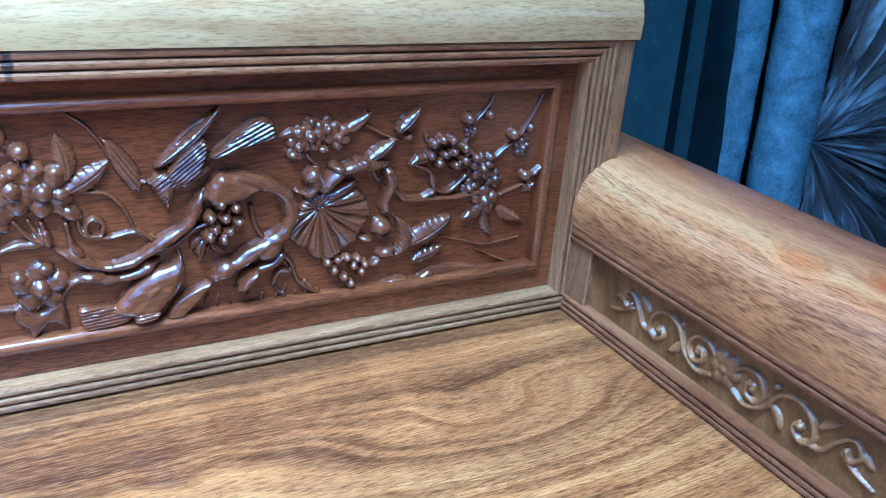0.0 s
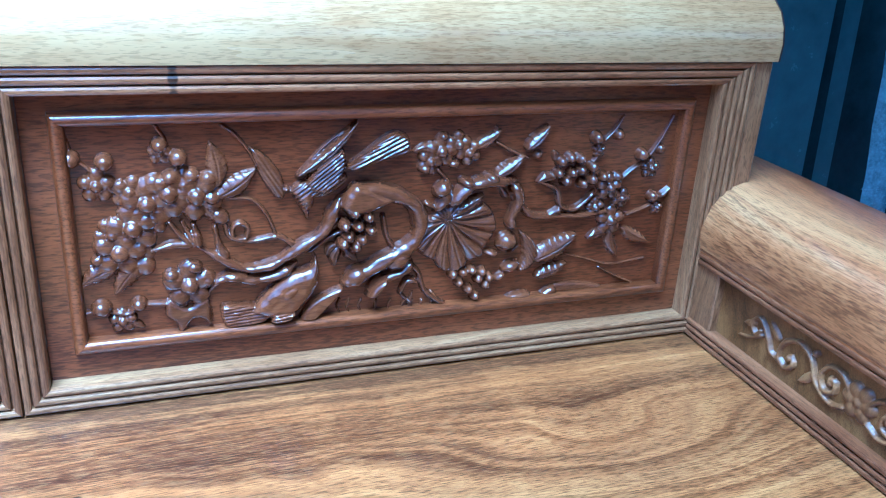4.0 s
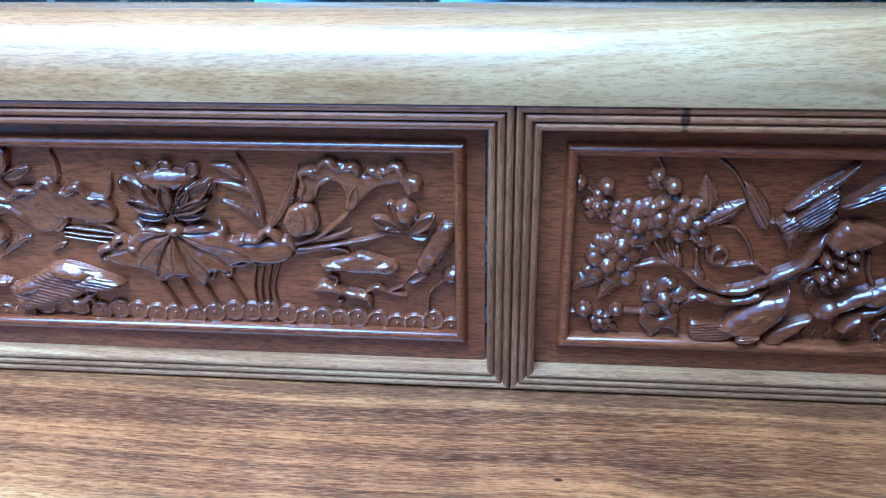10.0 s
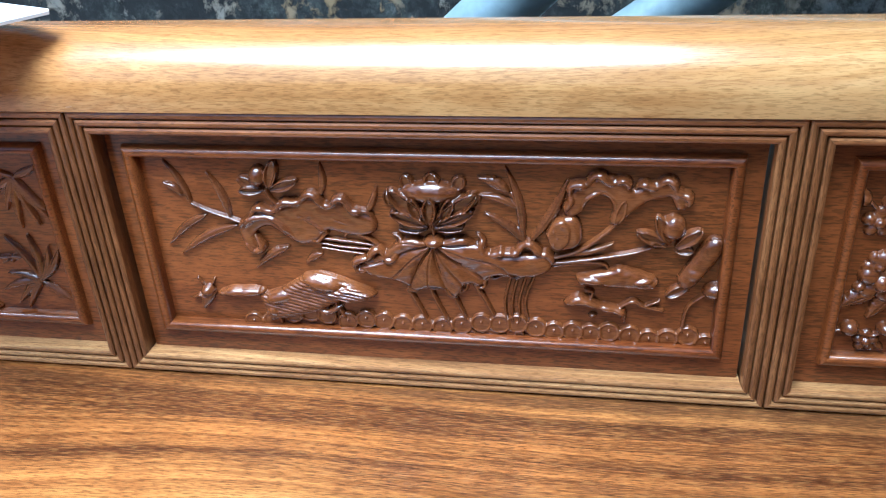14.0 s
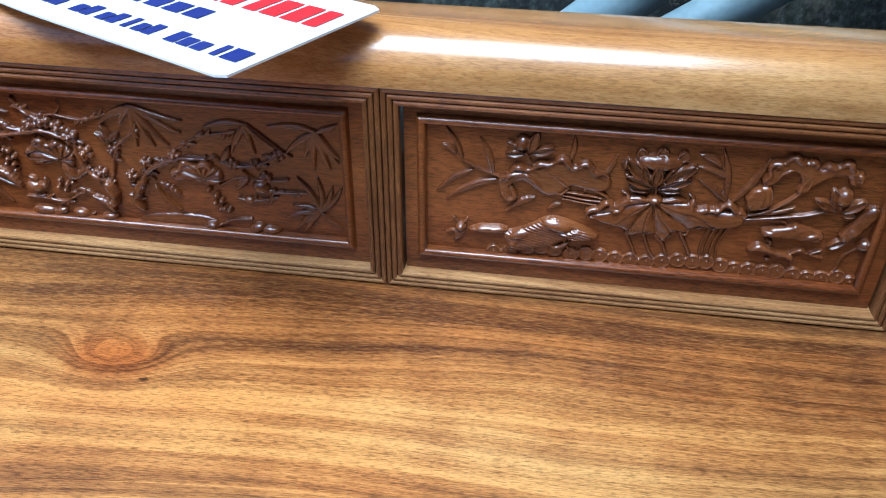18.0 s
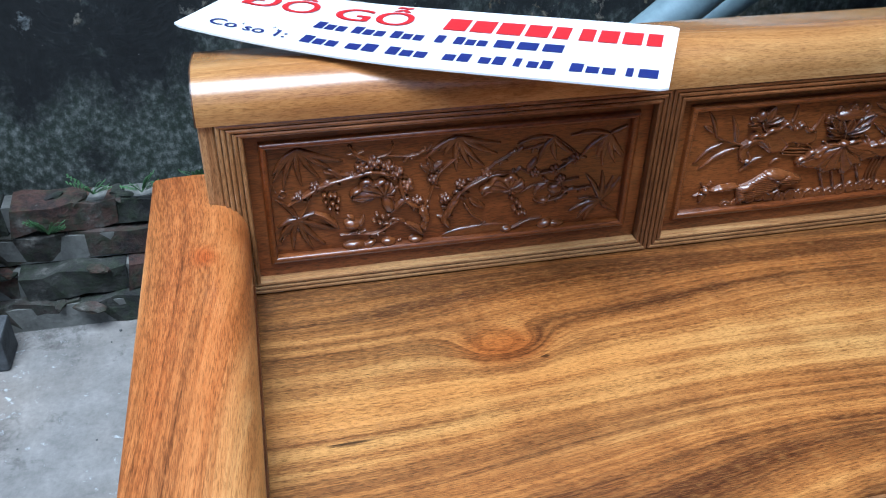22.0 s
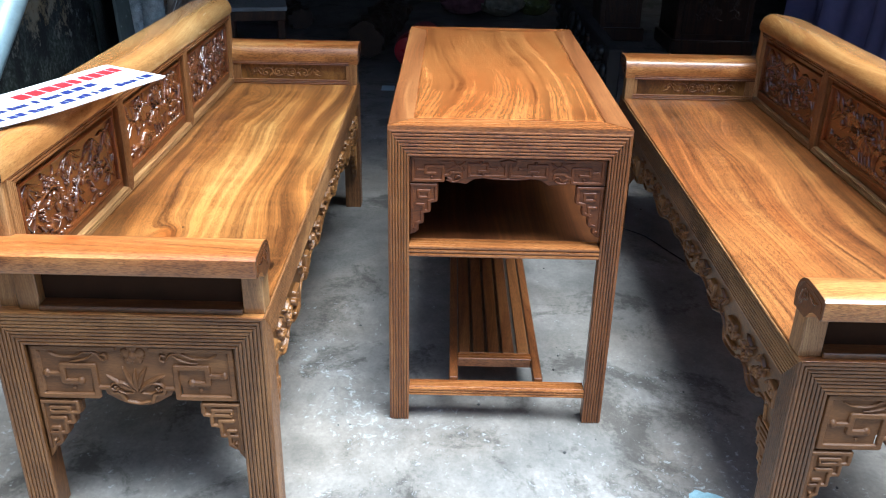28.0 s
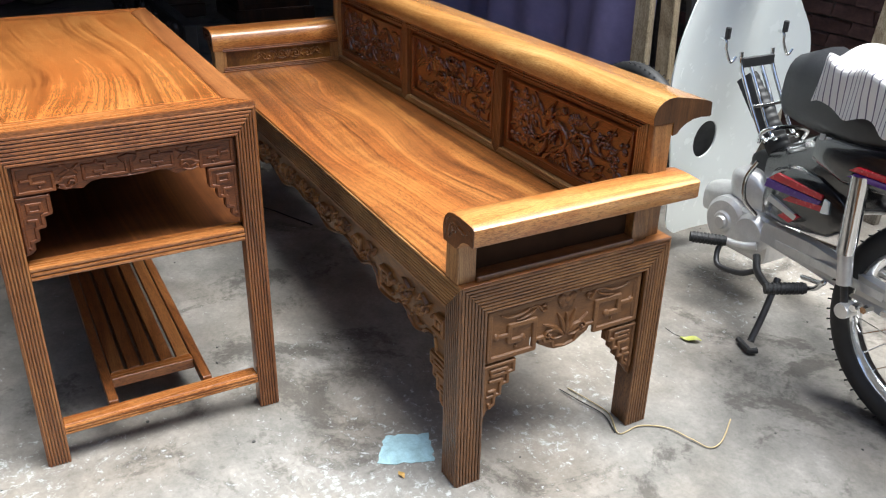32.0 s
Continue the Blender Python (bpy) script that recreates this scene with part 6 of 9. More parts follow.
def armrest(root, sx):
    ob = part("armrest", prism(ARM_SHAPE, axes((0, -0.004, 0), (sx, 0, 0), (0, 0, 1), (0, 1, 0)), 0.556), ARMW, root, "orange-brown rolled armrest cap")
    auto_smooth(ob, 40)
    r = Relief(60, 36, 0.8)
    carve_arm_end(r)
    r.carve(ob, axes((sx * 0.907, -0.0056, 0.621), (sx, 0, 0), (0, 0, 1), (0, -1, 0)), CARVE)
    part("arm_end_grain", prism(ARM_SHAPE, axes((0, -0.0042, 0), (sx, 0, 0), (0, 0, 1), (0, -1, 0)), 0.0015), ARMEND, ob, "dark red-brown end grain of the armrest")
    for y0, y1, nm in ((0.0, 0.042, "arm_post"), (0.440, 0.482, "arm_post")):
        part(nm, box(*sorted((sx * 0.853, sx * 0.902)), y0, y1, SEATZ, 0.588, 0.0015), STILE, root)
    # inner side: bead frame round a sunk panel
    prof = reed_profile(0.018, 3, 0.0028)
    bm = bmesh.new()
    o = (sx * 0.853, 0, 0)
    strip(axes((sx * 0.853, 0, SEATZ + 0.0045), (0, 1, 0), (0, 0, 1), (-sx, 0, 0)), prof, 0.03, FACE, 0, 0, bm)
    strip(axes((sx * 0.853, 0, 0.598), (0, 1, 0), (0, 0, -1), (-sx, 0, 0)), prof, 0.03, FACE, 0, 0, bm)
    box(*sorted((sx * 0.855, sx * 0.875)), 0.042, 0.44, SEATZ + 0.0045, SEATZ + 0.022, into=bm)
    box(*sorted((sx * 0.855, sx * 0.875)), 0.042, 0.44, 0.58, 0.597, into=bm)
    part("arm_bead", bm, ARMBEAD, root)
    ap = part("arm_panel", box(*sorted((sx * 0.861, sx * 0.872)), 0.042, 0.45, SEATZ + 0.012, 0.585), APRONSHADE, root, "golden-brown arm panel with a carved leafy scroll")
    r = Relief(165, 24, 1.0)
    carve_arm_panel(r)
    r.carve(ap, axes((sx * 0.861, 0.274, (SEATZ + 0.022 + 0.58) / 2), (0, sx, 0), (0, 0, 1), (-sx, 0, 0)), APRON)
    # added board, its dark colour plays the slot's shade under the cap
    part("arm_panel_back", box(*sorted((sx * 0.8725, sx * 0.876)), 0.042, 0.44, SEATZ + 0.0125, 0.5855), SLOTSHADE, root, "dark matt board painted as the shade behind the arm panel")
    part("arm_sill", box(*sorted((sx * 0.873, sx * 0.91)), 0.042, 0.44, SEATZ, SEATZ + 0.012, 0.002), SIDERAIL, root)
    return ob


def spandrel_outline():
    return [(0, 0), (0.082, 0), (0.086, -0.006), (0.086, -0.030), (0.078, -0.036), (0.070, -0.036), (0.070, -0.056), (0.062, -0.062), (0.052, -0.062), (0.052, -0.082), (0.045, -0.088), (0.036, -0.088), (0.036, -0.104), (0.030, -0.110), (0.026, -0.118), (0.016, -0.122), (0.012, -0.132), (0.0, -0.150)]


def side_apron_outline(w):
    half = [(0, 0), (0, -0.134), (0.100, -0.134), (0.112, -0.129), (0.118, -0.120), (0.118, -0.098), (0.130, -0.096), (0.138, -0.108), (0.142, -0.122), (0.156, -0.130), (0.168, -0.138), (0.186, -0.146), (w / 2, -0.148)]
    half = [(x * (w / 2) / 0.208 if x < w / 2 else x, z) for x, z in half]
    return half + [(w - x, z) for x, z in half[::-1][1:]]


def front_apron_outline(w):
    h = w / 2
    half = [(0, 0), (0, -0.150), (0.050, -0.150), (0.062, -0.142), (0.066, -0.118), (0.085, -0.108), (0.100, -0.116), (0.118, -0.132), (0.150, -0.140), (0.178, -0.132), (0.19, -0.118), (0.215, -0.112), (0.245, -0.118), (0.262, -0.130), (0.33, -0.138), (0.352, -0.130), (0.362, -0.100),
            (0.39, -0.088), (0.42, -0.100), (0.45, -0.112), (0.49, -0.106), (0.51, -0.090), (0.55, -0.082), (0.60, -0.092), (0.64, -0.106), (0.68, -0.112), (0.72, -0.102), (0.75, -0.090), (0.80, -0.086), (h, -0.098)]
    return half + [(w - x, z) for x, z in half[::-1][1:]]


def bench():
    root = thing("carved_bench", "long varnished hardwood bench with carved backrest, rolled arms and reeded legs", "bench", "pair of carved benches")
    for sx in (-1, 1):
        for b in (False, True):
            part("leg", leg_mesh(sx, b), LEG, root)
    for k in ("front", "back"):
        part(k + "_rail", rail_mesh(k), RAIL, root)
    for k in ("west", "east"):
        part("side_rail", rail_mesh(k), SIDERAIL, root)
    part("seat_board", box(-HX + 0.052, HX - 0.052, 0.0012, DEEP - 0.01, SEATZ - 0.024, SEATZ + 0.004, 0.002), SEAT, root, "wide seat board with bold streaky grain and a round knot")
    for sx in (-1, 1):
        part("seat_end_strip", box(*sorted((sx * (HX - 0.0515), sx * (HX - 0.001))), 0.0012, DEEP - 0.001, SEATZ - 0.010, SEATZ + 0.0003, 0.0012), ARMW, root)
        armrest(root, sx)
        m = axes((sx * (HX - 0.008), LEGW, SEATZ - RAILH), (0, 1, 0), (0, 0, 1), (-sx, 0, 0))
        w = DEEP - 2 * LEGW
        ap = part("side_apron", prism(side_apron_outline(w), axes((sx * (HX - 0.026), LEGW, SEATZ - RAILH), (0, 1, 0), (0, 0, 1), (sx, 0, 0)), 0.016, bevel=0.002), SIDEAPRON, root, "carved end apron with fret and leaf motifs")
        r = Relief(207, 0, 1.1, low=-147)
        r.gain = 1.6
        carve_side_apron(r)
        r.carve(ap, axes((sx * (HX - 0.010), DEEP / 2, SEATZ - RAILH), (0, 1, 0), (0, 0, 1), (sx, 0, 0)), SIDEAPRON)
        for flip in (1, -1):
            y = LEGW if flip > 0 else DEEP - LEGW
            sp = part("spandrel", prism(spandrel_outline(), axes((sx * (HX - 0.026), y, SEATZ - RAILH - 0.136), (0, flip, 0), (0, 0, 1), (sx, 0, 0)), 0.016, bevel=0.002), SIDEAPRON, root)
            r = Relief(86, 0, 1.1, low=-140, left=0)
            r.gain = 1.7
            carve_spandrel(r)
            r.carve(sp, axes((sx * (HX - 0.010), y, SEATZ - RAILH - 0.136), (0, flip, 0), (0, 0, 1), (sx, 0, 0)), SIDEAPRON)
            if flip < 0:
                continue
            sp = part("front_spandrel", prism(spandrel_outline(), axes((sx * (HX - LEGW), 0.026, SEATZ - RAILH - 0.152), (-sx, 0, 0), (0, 0, 1), (0, -1, 0)), 0.016, bevel=0.002), APRON, root)
            r = Relief(86, 0, 1.1, low=-140, left=0)
            carve_spandrel(r)
            r.carve(sp, axes((sx * (HX - LEGW), 0.010, SEATZ - RAILH - 0.152), (-sx, 0, 0), (0, 0, 1), (0, -1, 0)), APRON)
    wf = 2 * (HX - LEGW)
    fa = part("front_apron", prism(front_apron_outline(wf), axes((-wf / 2, 0.026, SEATZ - RAILH), (1, 0, 0), (0, 0, 1), (0, -1, 0)), 0.016, bevel=0.002), APRONSHADE, root, "glossy golden-brown scalloped front apron with deep scroll carving")
    r = Relief(856, 0, 1.3, low=-149)
    r.gain = 1.7
    carve_front_apron(r)
    r.carve(fa, axes((0, 0.010, SEATZ - RAILH), (1, 0, 0), (0, 0, 1), (0, -1, 0)), APRON)
    backrest(root)
    for cx, w, what in PANELS:
        panel(root, cx, w, what)
    return root


BENCH_A = pose(-0.4325, 0.112, 0)
carved_bench = bench()
carved_bench.matrix_basis = BENCH_A

# ---- the tall tea table ----
def table():
    root = thing("tea_table", "tall orange-brown hardwood table with fret apron and slatted lower shelf", "table", at=pose(-0.4165, -0.375, 0))
    hx, hy, H, lw, rh = 0.5665, 0.268, 0.785, 0.046, 0.062
    fw = 0.052
    prof_r, prof_l = reed_profile(rh, 8, 0.0032), reed_profile(lw, 7, 0.0032)
    for sx in (-1, 1):
        for sy in (-1, 1):
            x0, x1 = sorted((sx * hx, sx * (hx - lw)))
            y0, y1 = sorted((sy * hy, sy * (hy - lw)))
            bm = box(x0 + 0.003, x1 - 0.003, y0 + 0.003, y1 - 0.003, 0, H - 0.016, 0.002)
            strip(axes((sx * hx, sy * hy, 0), (0, 0, 1), (0, -sy, 0), (sx, 0, 0)), prof_l, 0.002, H - 0.010, 0, -rh / lw, bm)
            strip(axes((sx * hx, sy * hy, 0), (0, 0, 1), (-sx, 0, 0), (0, sy, 0)), prof_l, 0.002, H - 0.010, 0, -rh / lw, bm)
            part("leg", bm, TLEG, root)
    for s in (-1, 1):
        bm = box(*sorted((s * (hx - 0.003), s * (hx - 0.03))), -hy + lw, hy - lw, H - rh - 0.01, H - 0.016)
        strip(axes((s * hx, 0, H - 0.010), (0, 1, 0), (0, 0, -1), (s, 0, 0)), prof_r, -hy, hy, lw / rh, -lw / rh, bm)
        part("end_rail", bm, TFRAME, root)
        bm = box(-hx + lw, hx - lw, *sorted((s * (hy - 0.003), s * (hy - 0.03))), H - rh - 0.01, H - 0.016)
        strip(axes((0, s * hy, H - 0.010), (1, 0, 0), (0, 0, -1), (0, s, 0)), prof_r, -hx, hx, lw / rh, -lw / rh, bm)
        part("side_rail", bm, RAIL, root)
        # carved end apron and its two brackets
        zt = H - rh - 0.01
        half = [(0, 0), (0, -0.066), (0.060, -0.066), (0.070, -0.060), (0.074, -0.050), (0.090, -0.052), (0.104, -0.064), (0.128, -0.068), (0.146, -0.056), (0.18, -0.052), (0.222, -0.055)]
        w = 2 * (hy - lw)
        half = [(a * w / 0.444, b) for a, b in half]
        poly = half + [(w - a, b) for a, b in half[::-1][1:]]
        ap = part("end_apron", prism(poly, axes((s * (hx - 0.026), -w / 2, zt), (0, 1, 0), (0, 0, 1), (s, 0, 0)), 0.014, bevel=0.0015), TDARK, root, "dark glossy apron carved with key frets and leaves")
        r = Relief(220, 0, 1.0, low=-68)
        carve_table_apron(r)
        r.carve(ap, axes((s * (hx - 0.012), 0, zt), (0, 1, 0), (0, 0, 1), (s, 0, 0)), TDARK)
        for sy in (-1, 1):
            poly = [(0, 0), (0.063, 0), (0.065, -0.004), (0.065, -0.040), (0.06, -0.045), (0.049, -0.046), (0.049, -0.066), (0.045, -0.072), (0.033, -0.073), (0.033, -0.094), (0.028, -0.100), (0.021, -0.101), (0.021, -0.116), (0.012, -0.124), (0, -0.128)]
            sp = part("bracket", prism(poly, axes((s * (hx - 0.026), sy * w / 2, zt - 0.068), (0, -sy, 0), (0, 0, 1), (s, 0, 0)), 0.014, bevel=0.0015), TDARK, root)
            r = Relief(64, 0, 1.0, low=-122, left=0)
            carve_table_spandrel(r)
            r.carve(sp, axes((s * (hx - 0.012), sy * w / 2, zt - 0.068), (0, -sy, 0), (0, 0, 1), (s, 0, 0)), TDARK)
        bm = box(*sorted((s * (hx - 0.005), s * (hx - 0.038))), -hy + lw, hy - lw, 0.072, 0.098, 0.0015)
        strip(axes((s * (hx - 0.002), 0, 0.096), (0, 1, 0), (0, 0, -1), (s, 0, 0)), reed_profile(0.022, 3, 0.0026), -hy + lw, hy - lw, 0, 0, bm)
        part("foot_stretcher", bm, TFRAME, root)
        # shelf edge rails with three reeds
        bm = box(*sorted((s * (hx - 0.003), s * (hx - 0.04))), -hy + lw, hy - lw, 0.466, 0.496, 0.001)
        strip(axes((s * hx, 0, 0.496), (0, 1, 0), (0, 0, -1), (s, 0, 0)), reed_profile(0.03, 3, 0.003), -hy + lw, hy - lw, 0, 0, bm)
        part("shelf_rail", bm, TFRAME, root)
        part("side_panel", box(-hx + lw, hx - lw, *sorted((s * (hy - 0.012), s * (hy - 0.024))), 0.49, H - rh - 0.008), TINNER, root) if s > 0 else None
    # the shelf too wears the wood with painted-in shade
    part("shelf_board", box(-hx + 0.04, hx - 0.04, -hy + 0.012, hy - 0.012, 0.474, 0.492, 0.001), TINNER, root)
    # top: mitred frame round a sunk board
    ft = 0.014
    for s in (-1, 1):
        poly = [(-hx - 0.002, s * (hy + 0.002)), (hx + 0.002, s * (hy + 0.002)), (hx - fw, s * (hy - fw)), (-hx + fw, s * (hy - fw))]
        part("top_frame", prism(poly if s < 0 else poly[::-1], pose(0, 0, H - ft), ft, bevel=0.0015), SLAT, root)
        poly = [(s * (hx + 0.002), -hy - 0.002), (s * (hx + 0.002), hy + 0.002), (s * (hx - fw), hy - fw), (s * (hx - fw), -hy + fw)]
        part("top_frame", prism(poly if s > 0 else poly[::-1], pose(0, 0, H - ft), ft, bevel=0.0015), TFRAME, root)
    part("top_board", box(-hx + fw + 0.003, hx - fw - 0.003, -hy + fw + 0.003, hy - fw - 0.003, H - 0.02, H + 0.001, 0.004, 2), TOPW, root, "glossy table-top board with streaked orange grain")
    part("top_groove", box(-hx + fw - 0.002, hx - fw + 0.002, -hy + fw - 0.002, hy - fw + 0.002, H - 0.02, H - 0.005), TFRAME, root)
    # slatted lower shelf
    z = 0.105
    for s in (-1, 1):
        part("shelf_bar", box(-hx + 0.04, hx - 0.04, *sorted((s * 0.120, s * 0.098)), z - 0.03, z, 0.0015), SLAT, root)
        part("cross_bar", box(*sorted((s * 0.405, s * 0.435)), -0.098, 0.098, z - 0.028, z - 0.001, 0.0015), TFRAME, root)
    for k in range(5):
        y = -0.079 + k * 0.0395
        part("slat", box(-0.405, 0.405, y - 0.0155, y + 0.0155, z - 0.018, z - 0.002, 0.0015), SLAT, root)
    return root


tea_table = table()

# ---- loose things round the benches ----
def sheet(fn, nu, nv, thick, into=None):
    """A thin sheet over the unit square, fn(a, b) gives its place; it has two sides and an edge."""
    bm = bmesh.new()
    P = [[Vector(fn(i / nu, j / nv)) for i in range(nu + 1)] for j in range(nv + 1)]

    def normal(j, i):
        a = P[j][min(i + 1, nu)] - P[j][max(i - 1, 0)]
        b = P[min(j + 1, nv)][i] - P[max(j - 1, 0)][i]
        return a.cross(b).normalized()

    top = [[bm.verts.new(P[j][i]) for i in range(nu + 1)] for j in range(nv + 1)]
    low = [[bm.verts.new(P[j][i] - thick * normal(j, i)) for i in range(nu + 1)] for j in range(nv + 1)]
    for j in range(nv):
        for i in range(nu):
            bm.faces.new((top[j][i], top[j][i + 1], top[j + 1][i + 1], top[j + 1][i]))
            bm.faces.new((low[j][i], low[j + 1][i], low[j + 1][i + 1], low[j][i + 1]))
    for i in range(nu):
        bm.faces.new((top[0][i], low[0][i], low[0][i + 1], top[0][i + 1]))
        bm.faces.new((top[nv][i + 1], low[nv][i + 1], low[nv][i], top[nv][i]))
    for j in range(nv):
        bm.faces.new((top[j + 1][0], low[j + 1][0], low[j][0], top[j][0]))
        bm.faces.new((top[j][nu], low[j][nu], low[j + 1][nu], top[j + 1][nu]))
    return merge(into, bm)


SIGN_W, SIGN_H = 0.608, 0.206


def sign_lift(u, v):
    """How far the springy sheet bends up from flat."""
    return 0.004 + 0.010 * (u / 0.3) ** 2 - 0.006 * (v / 0.1) * (u < 0) * abs(u) / 0.3 + 0.003 * math.sin(u * 9)


def letters(body, size, x, y, material, parent, name, stretch=1.0):
    """Words in the built-in font, laid on the bent sheet."""
    cu = bpy.data.curves.new(name, "FONT")
    cu.body, cu.size, cu.extrude = body, size, 0.0
    tmp = new("tmp", cu)
    me = bpy.data.meshes.new_from_object(tmp.evaluated_get(bpy.context.evaluated_depsgraph_get()))
    bpy.data.objects.remove(tmp)
    # three strokes side by side make the heavy face
    heavy = bmesh.new()
    for k in (-1, 0, 1):
        one = me.copy()
        for v in one.vertices:
            u, w = x + (v.co.x + 0.016 * size * k) * stretch, y + v.co.y
            v.co = (u, w, sign_lift(u, w) + 0.0012 + 0.0002 * k)
        heavy.from_mesh(one)
        bpy.data.meshes.remove(one)
    heavy.to_mesh(me)
    heavy.free()
    me.materials.clear()
    me.materials.append(material)
    ob = new(name, me)
    ob.parent = parent
    return ob


def sign_bar(x0, x1, y0, y1, material, parent, name):
    n = max(1, round((x1 - x0) / ((y1 - y0) * 0.72)))
    if n > 1:
        w = (x1 - x0) / n
        for k in range(n):
            sign_bar(x0 + w * k, x0 + w * (k + 0.80), y0, y1 - (0.006 if (k * 7 + n) % 3 else 0.0), material, parent, name)
        return
    bm = sheet(lambda a, b: (x0 + a * (x1 - x0), y0 + b * (y1 - y0), sign_lift(x0 + a * (x1 - x0), y0 + b * (y1 - y0)) + 0.0014), max(2, int((x1 - x0) / 0.02)), 2, 0.0006)
    return part(name, bm, material, parent)


sign = thing("shop_sign", "bent white plastic sign with red lettering lying on the bench", "sign", at=pose(-1.030, 0.660, 0.8235, 0, 0, -28.8))


def sign_corner(a, b):
    u, v = (a - 0.5) * SIGN_W, (b - 0.5) * SIGN_H
    # clipped, rounded corners
    cut = max(0.0, abs(a - 0.5) * SIGN_W - (SIGN_W / 2 - 0.012))
    v *= 1 - 0.35 * (cut / 0.012) ** 2 * (SIGN_H and 0.16)
    return (u, v, sign_lift(u, v))


part("sheet", sheet(sign_corner, 60, 16, 0.0025), CARDW, sign)
letters("ĐỒ GỖ", 0.068, -0.282, 0.022, REDINK, sign, "red_lettering", 1.12)
for x0, x1 in ((-0.010, 0.022), (0.028, 0.060), (0.066, 0.100), (0.106, 0.138), (0.144, 0.166), (0.180, 0.200), (0.206, 0.232), (0.238, 0.264), (0.270, 0.290)):
    sign_bar(0.92 * x0 + 0.020, 0.92 * x1 + 0.020, 0.024, 0.066, REDINK, sign, "red_bar")
for x0, x1 in ((-0.145, -0.105), (-0.099, -0.058), (-0.052, -0.012), (0.000, 0.010), (0.022, 0.062), (0.068, 0.088), (0.094, 0.116), (0.122, 0.144)):
    sign_bar(x0 * 1.12 + 0.012, x1 * 1.12 + 0.012, -0.022, 0.002, BLUEINK, sign, "blue_bar")
letters("Co so 1:", 0.031, -0.274, -0.073, BLUEINK, sign, "blue_lettering")
for x, y in ((-0.2345, -0.052), (-0.1865, -0.052)):
    letters("'", 0.020, x, y - 0.012, BLUEINK, sign, "blue_accent")
letters("?", 0.010, -0.194, -0.050, BLUEINK, sign, "blue_accent")
for x0, x1 in ((-0.146, -0.096), (-0.086, -0.044), (-0.034, 0.020), (0.038, 0.074), (0.082, 0.116), (0.124, 0.132), (0.140, 0.172), (0.190, 0.246), (0.254, 0.262), (0.268, 0.290)):
    sign_bar(x0, x1, -0.076, -0.052, BLUEINK, sign, "blue_bar")


def leaning_pipe(foot, way, length, radius):
    d = Vector(way).normalized()
    a, b = Vector(foot), Vector(foot) + length * d
    ob = thing("steel_pipe", "dull blue-grey galvanised pipe leaning along the mouldy wall", "pipe", "leaning pipes")
    bm = tube([a + (b - a) * k / 24 for k in range(25)], radius, 28, closed_ends=False)
    auto_smooth(part("pipe_wall", bm, PIPE, ob), 40)
    # capped dark plug in the mouth, painted as the bore's shade
    auto_smooth(part("pipe_bore", tube([a + d * 0.001, a + d * 0.3], radius * 0.93, 28, closed_ends=True), BORESHADE, ob), 40)
    rim = bmesh.new()
    side = d.orthogonal().normalized()
    up = d.cross(side)
    ring = [[rim.verts.new(a + r * (math.cos(t) * side + math.sin(t) * up)) for t in (2 * math.pi * j / 28 for j in range(28))] for r in (radius, radius * 0.9)]
    for j in range(28):
        rim.faces.new((ring[0][j], ring[1][j], ring[1][(j + 1) % 28], ring[0][(j + 1) % 28]))
    part("pipe_end", rim, PIPE, ob)
    return ob


leaning_pipe((-1.175, 1.16, 0.036), (1, -0.111, 0.91), 2.6, 0.041)
leaning_pipe((-0.70, 1.275, 0.322), (1, -0.03, 0.70), 2.6, 0.040)


def wrapped_sheets():
    """Tall sheets in teal film standing against the wall beyond the bench."""
    dim = plain("dark_green_film", (0.034, 0.042, 0.038), 0.2, 0, 0.4, 7)
    for k, (x0, x1, y, h, lean) in enumerate(((0.94, 1.10, 1.17, 1.9, 2), (1.08, 1.157, 1.195, 1.75, 3), (1.150, 1.212, 1.21, 1.6, 3), (1.20, 1.36, 1.245, 1.7, 3), (1.02, 1.62, 1.30, 1.25, 2))):
        ob = part("wrapped_sheet", box(x0, x1, 0, 0.014, 0, h, 0.002), GLASSY if k in (0, 2) else dim)
        ob.matrix_basis = pose(0, y, 0.0, -lean, 0, 0)
        tagged(ob, "tall teal film-covered sheet standing against the old wall" if k in (0, 2) else "dark green film-covered sheet standing against the old wall", "sheet", "standing sheets")
    blue = plain("blue_film_roll", (0.42, 0.46, 0.45), 0.26, 0, 0.55, 26, 0.25)
    for x, y, r, h, lx in ((1.50, 1.22, 0.060, 1.7, 3.8), (1.395, 1.275, 0.036, 1.5, 3)):
        ob = thing("film_roll", "upright roll of dusty blue plastic film with a tied band", "plastic roll", "plastic rolls", at=pose(x, y, 0, 0, -lx, 0))
        auto_smooth(part("roll", tube([(0.002 * math.sin(k * 1.7), 0, h * k / 30) for k in range(31)], r, 26), blue, ob), 50)
        part("band", tube([(1.02 * r * math.cos(a), 1.02 * r * math.sin(a), 0.375 + 0.004 * math.sin(3 * a)) for a in (2 * math.pi * j / 24 for j in range(25))], 0.0025, 6), blue, ob)


wrapped_sheets()


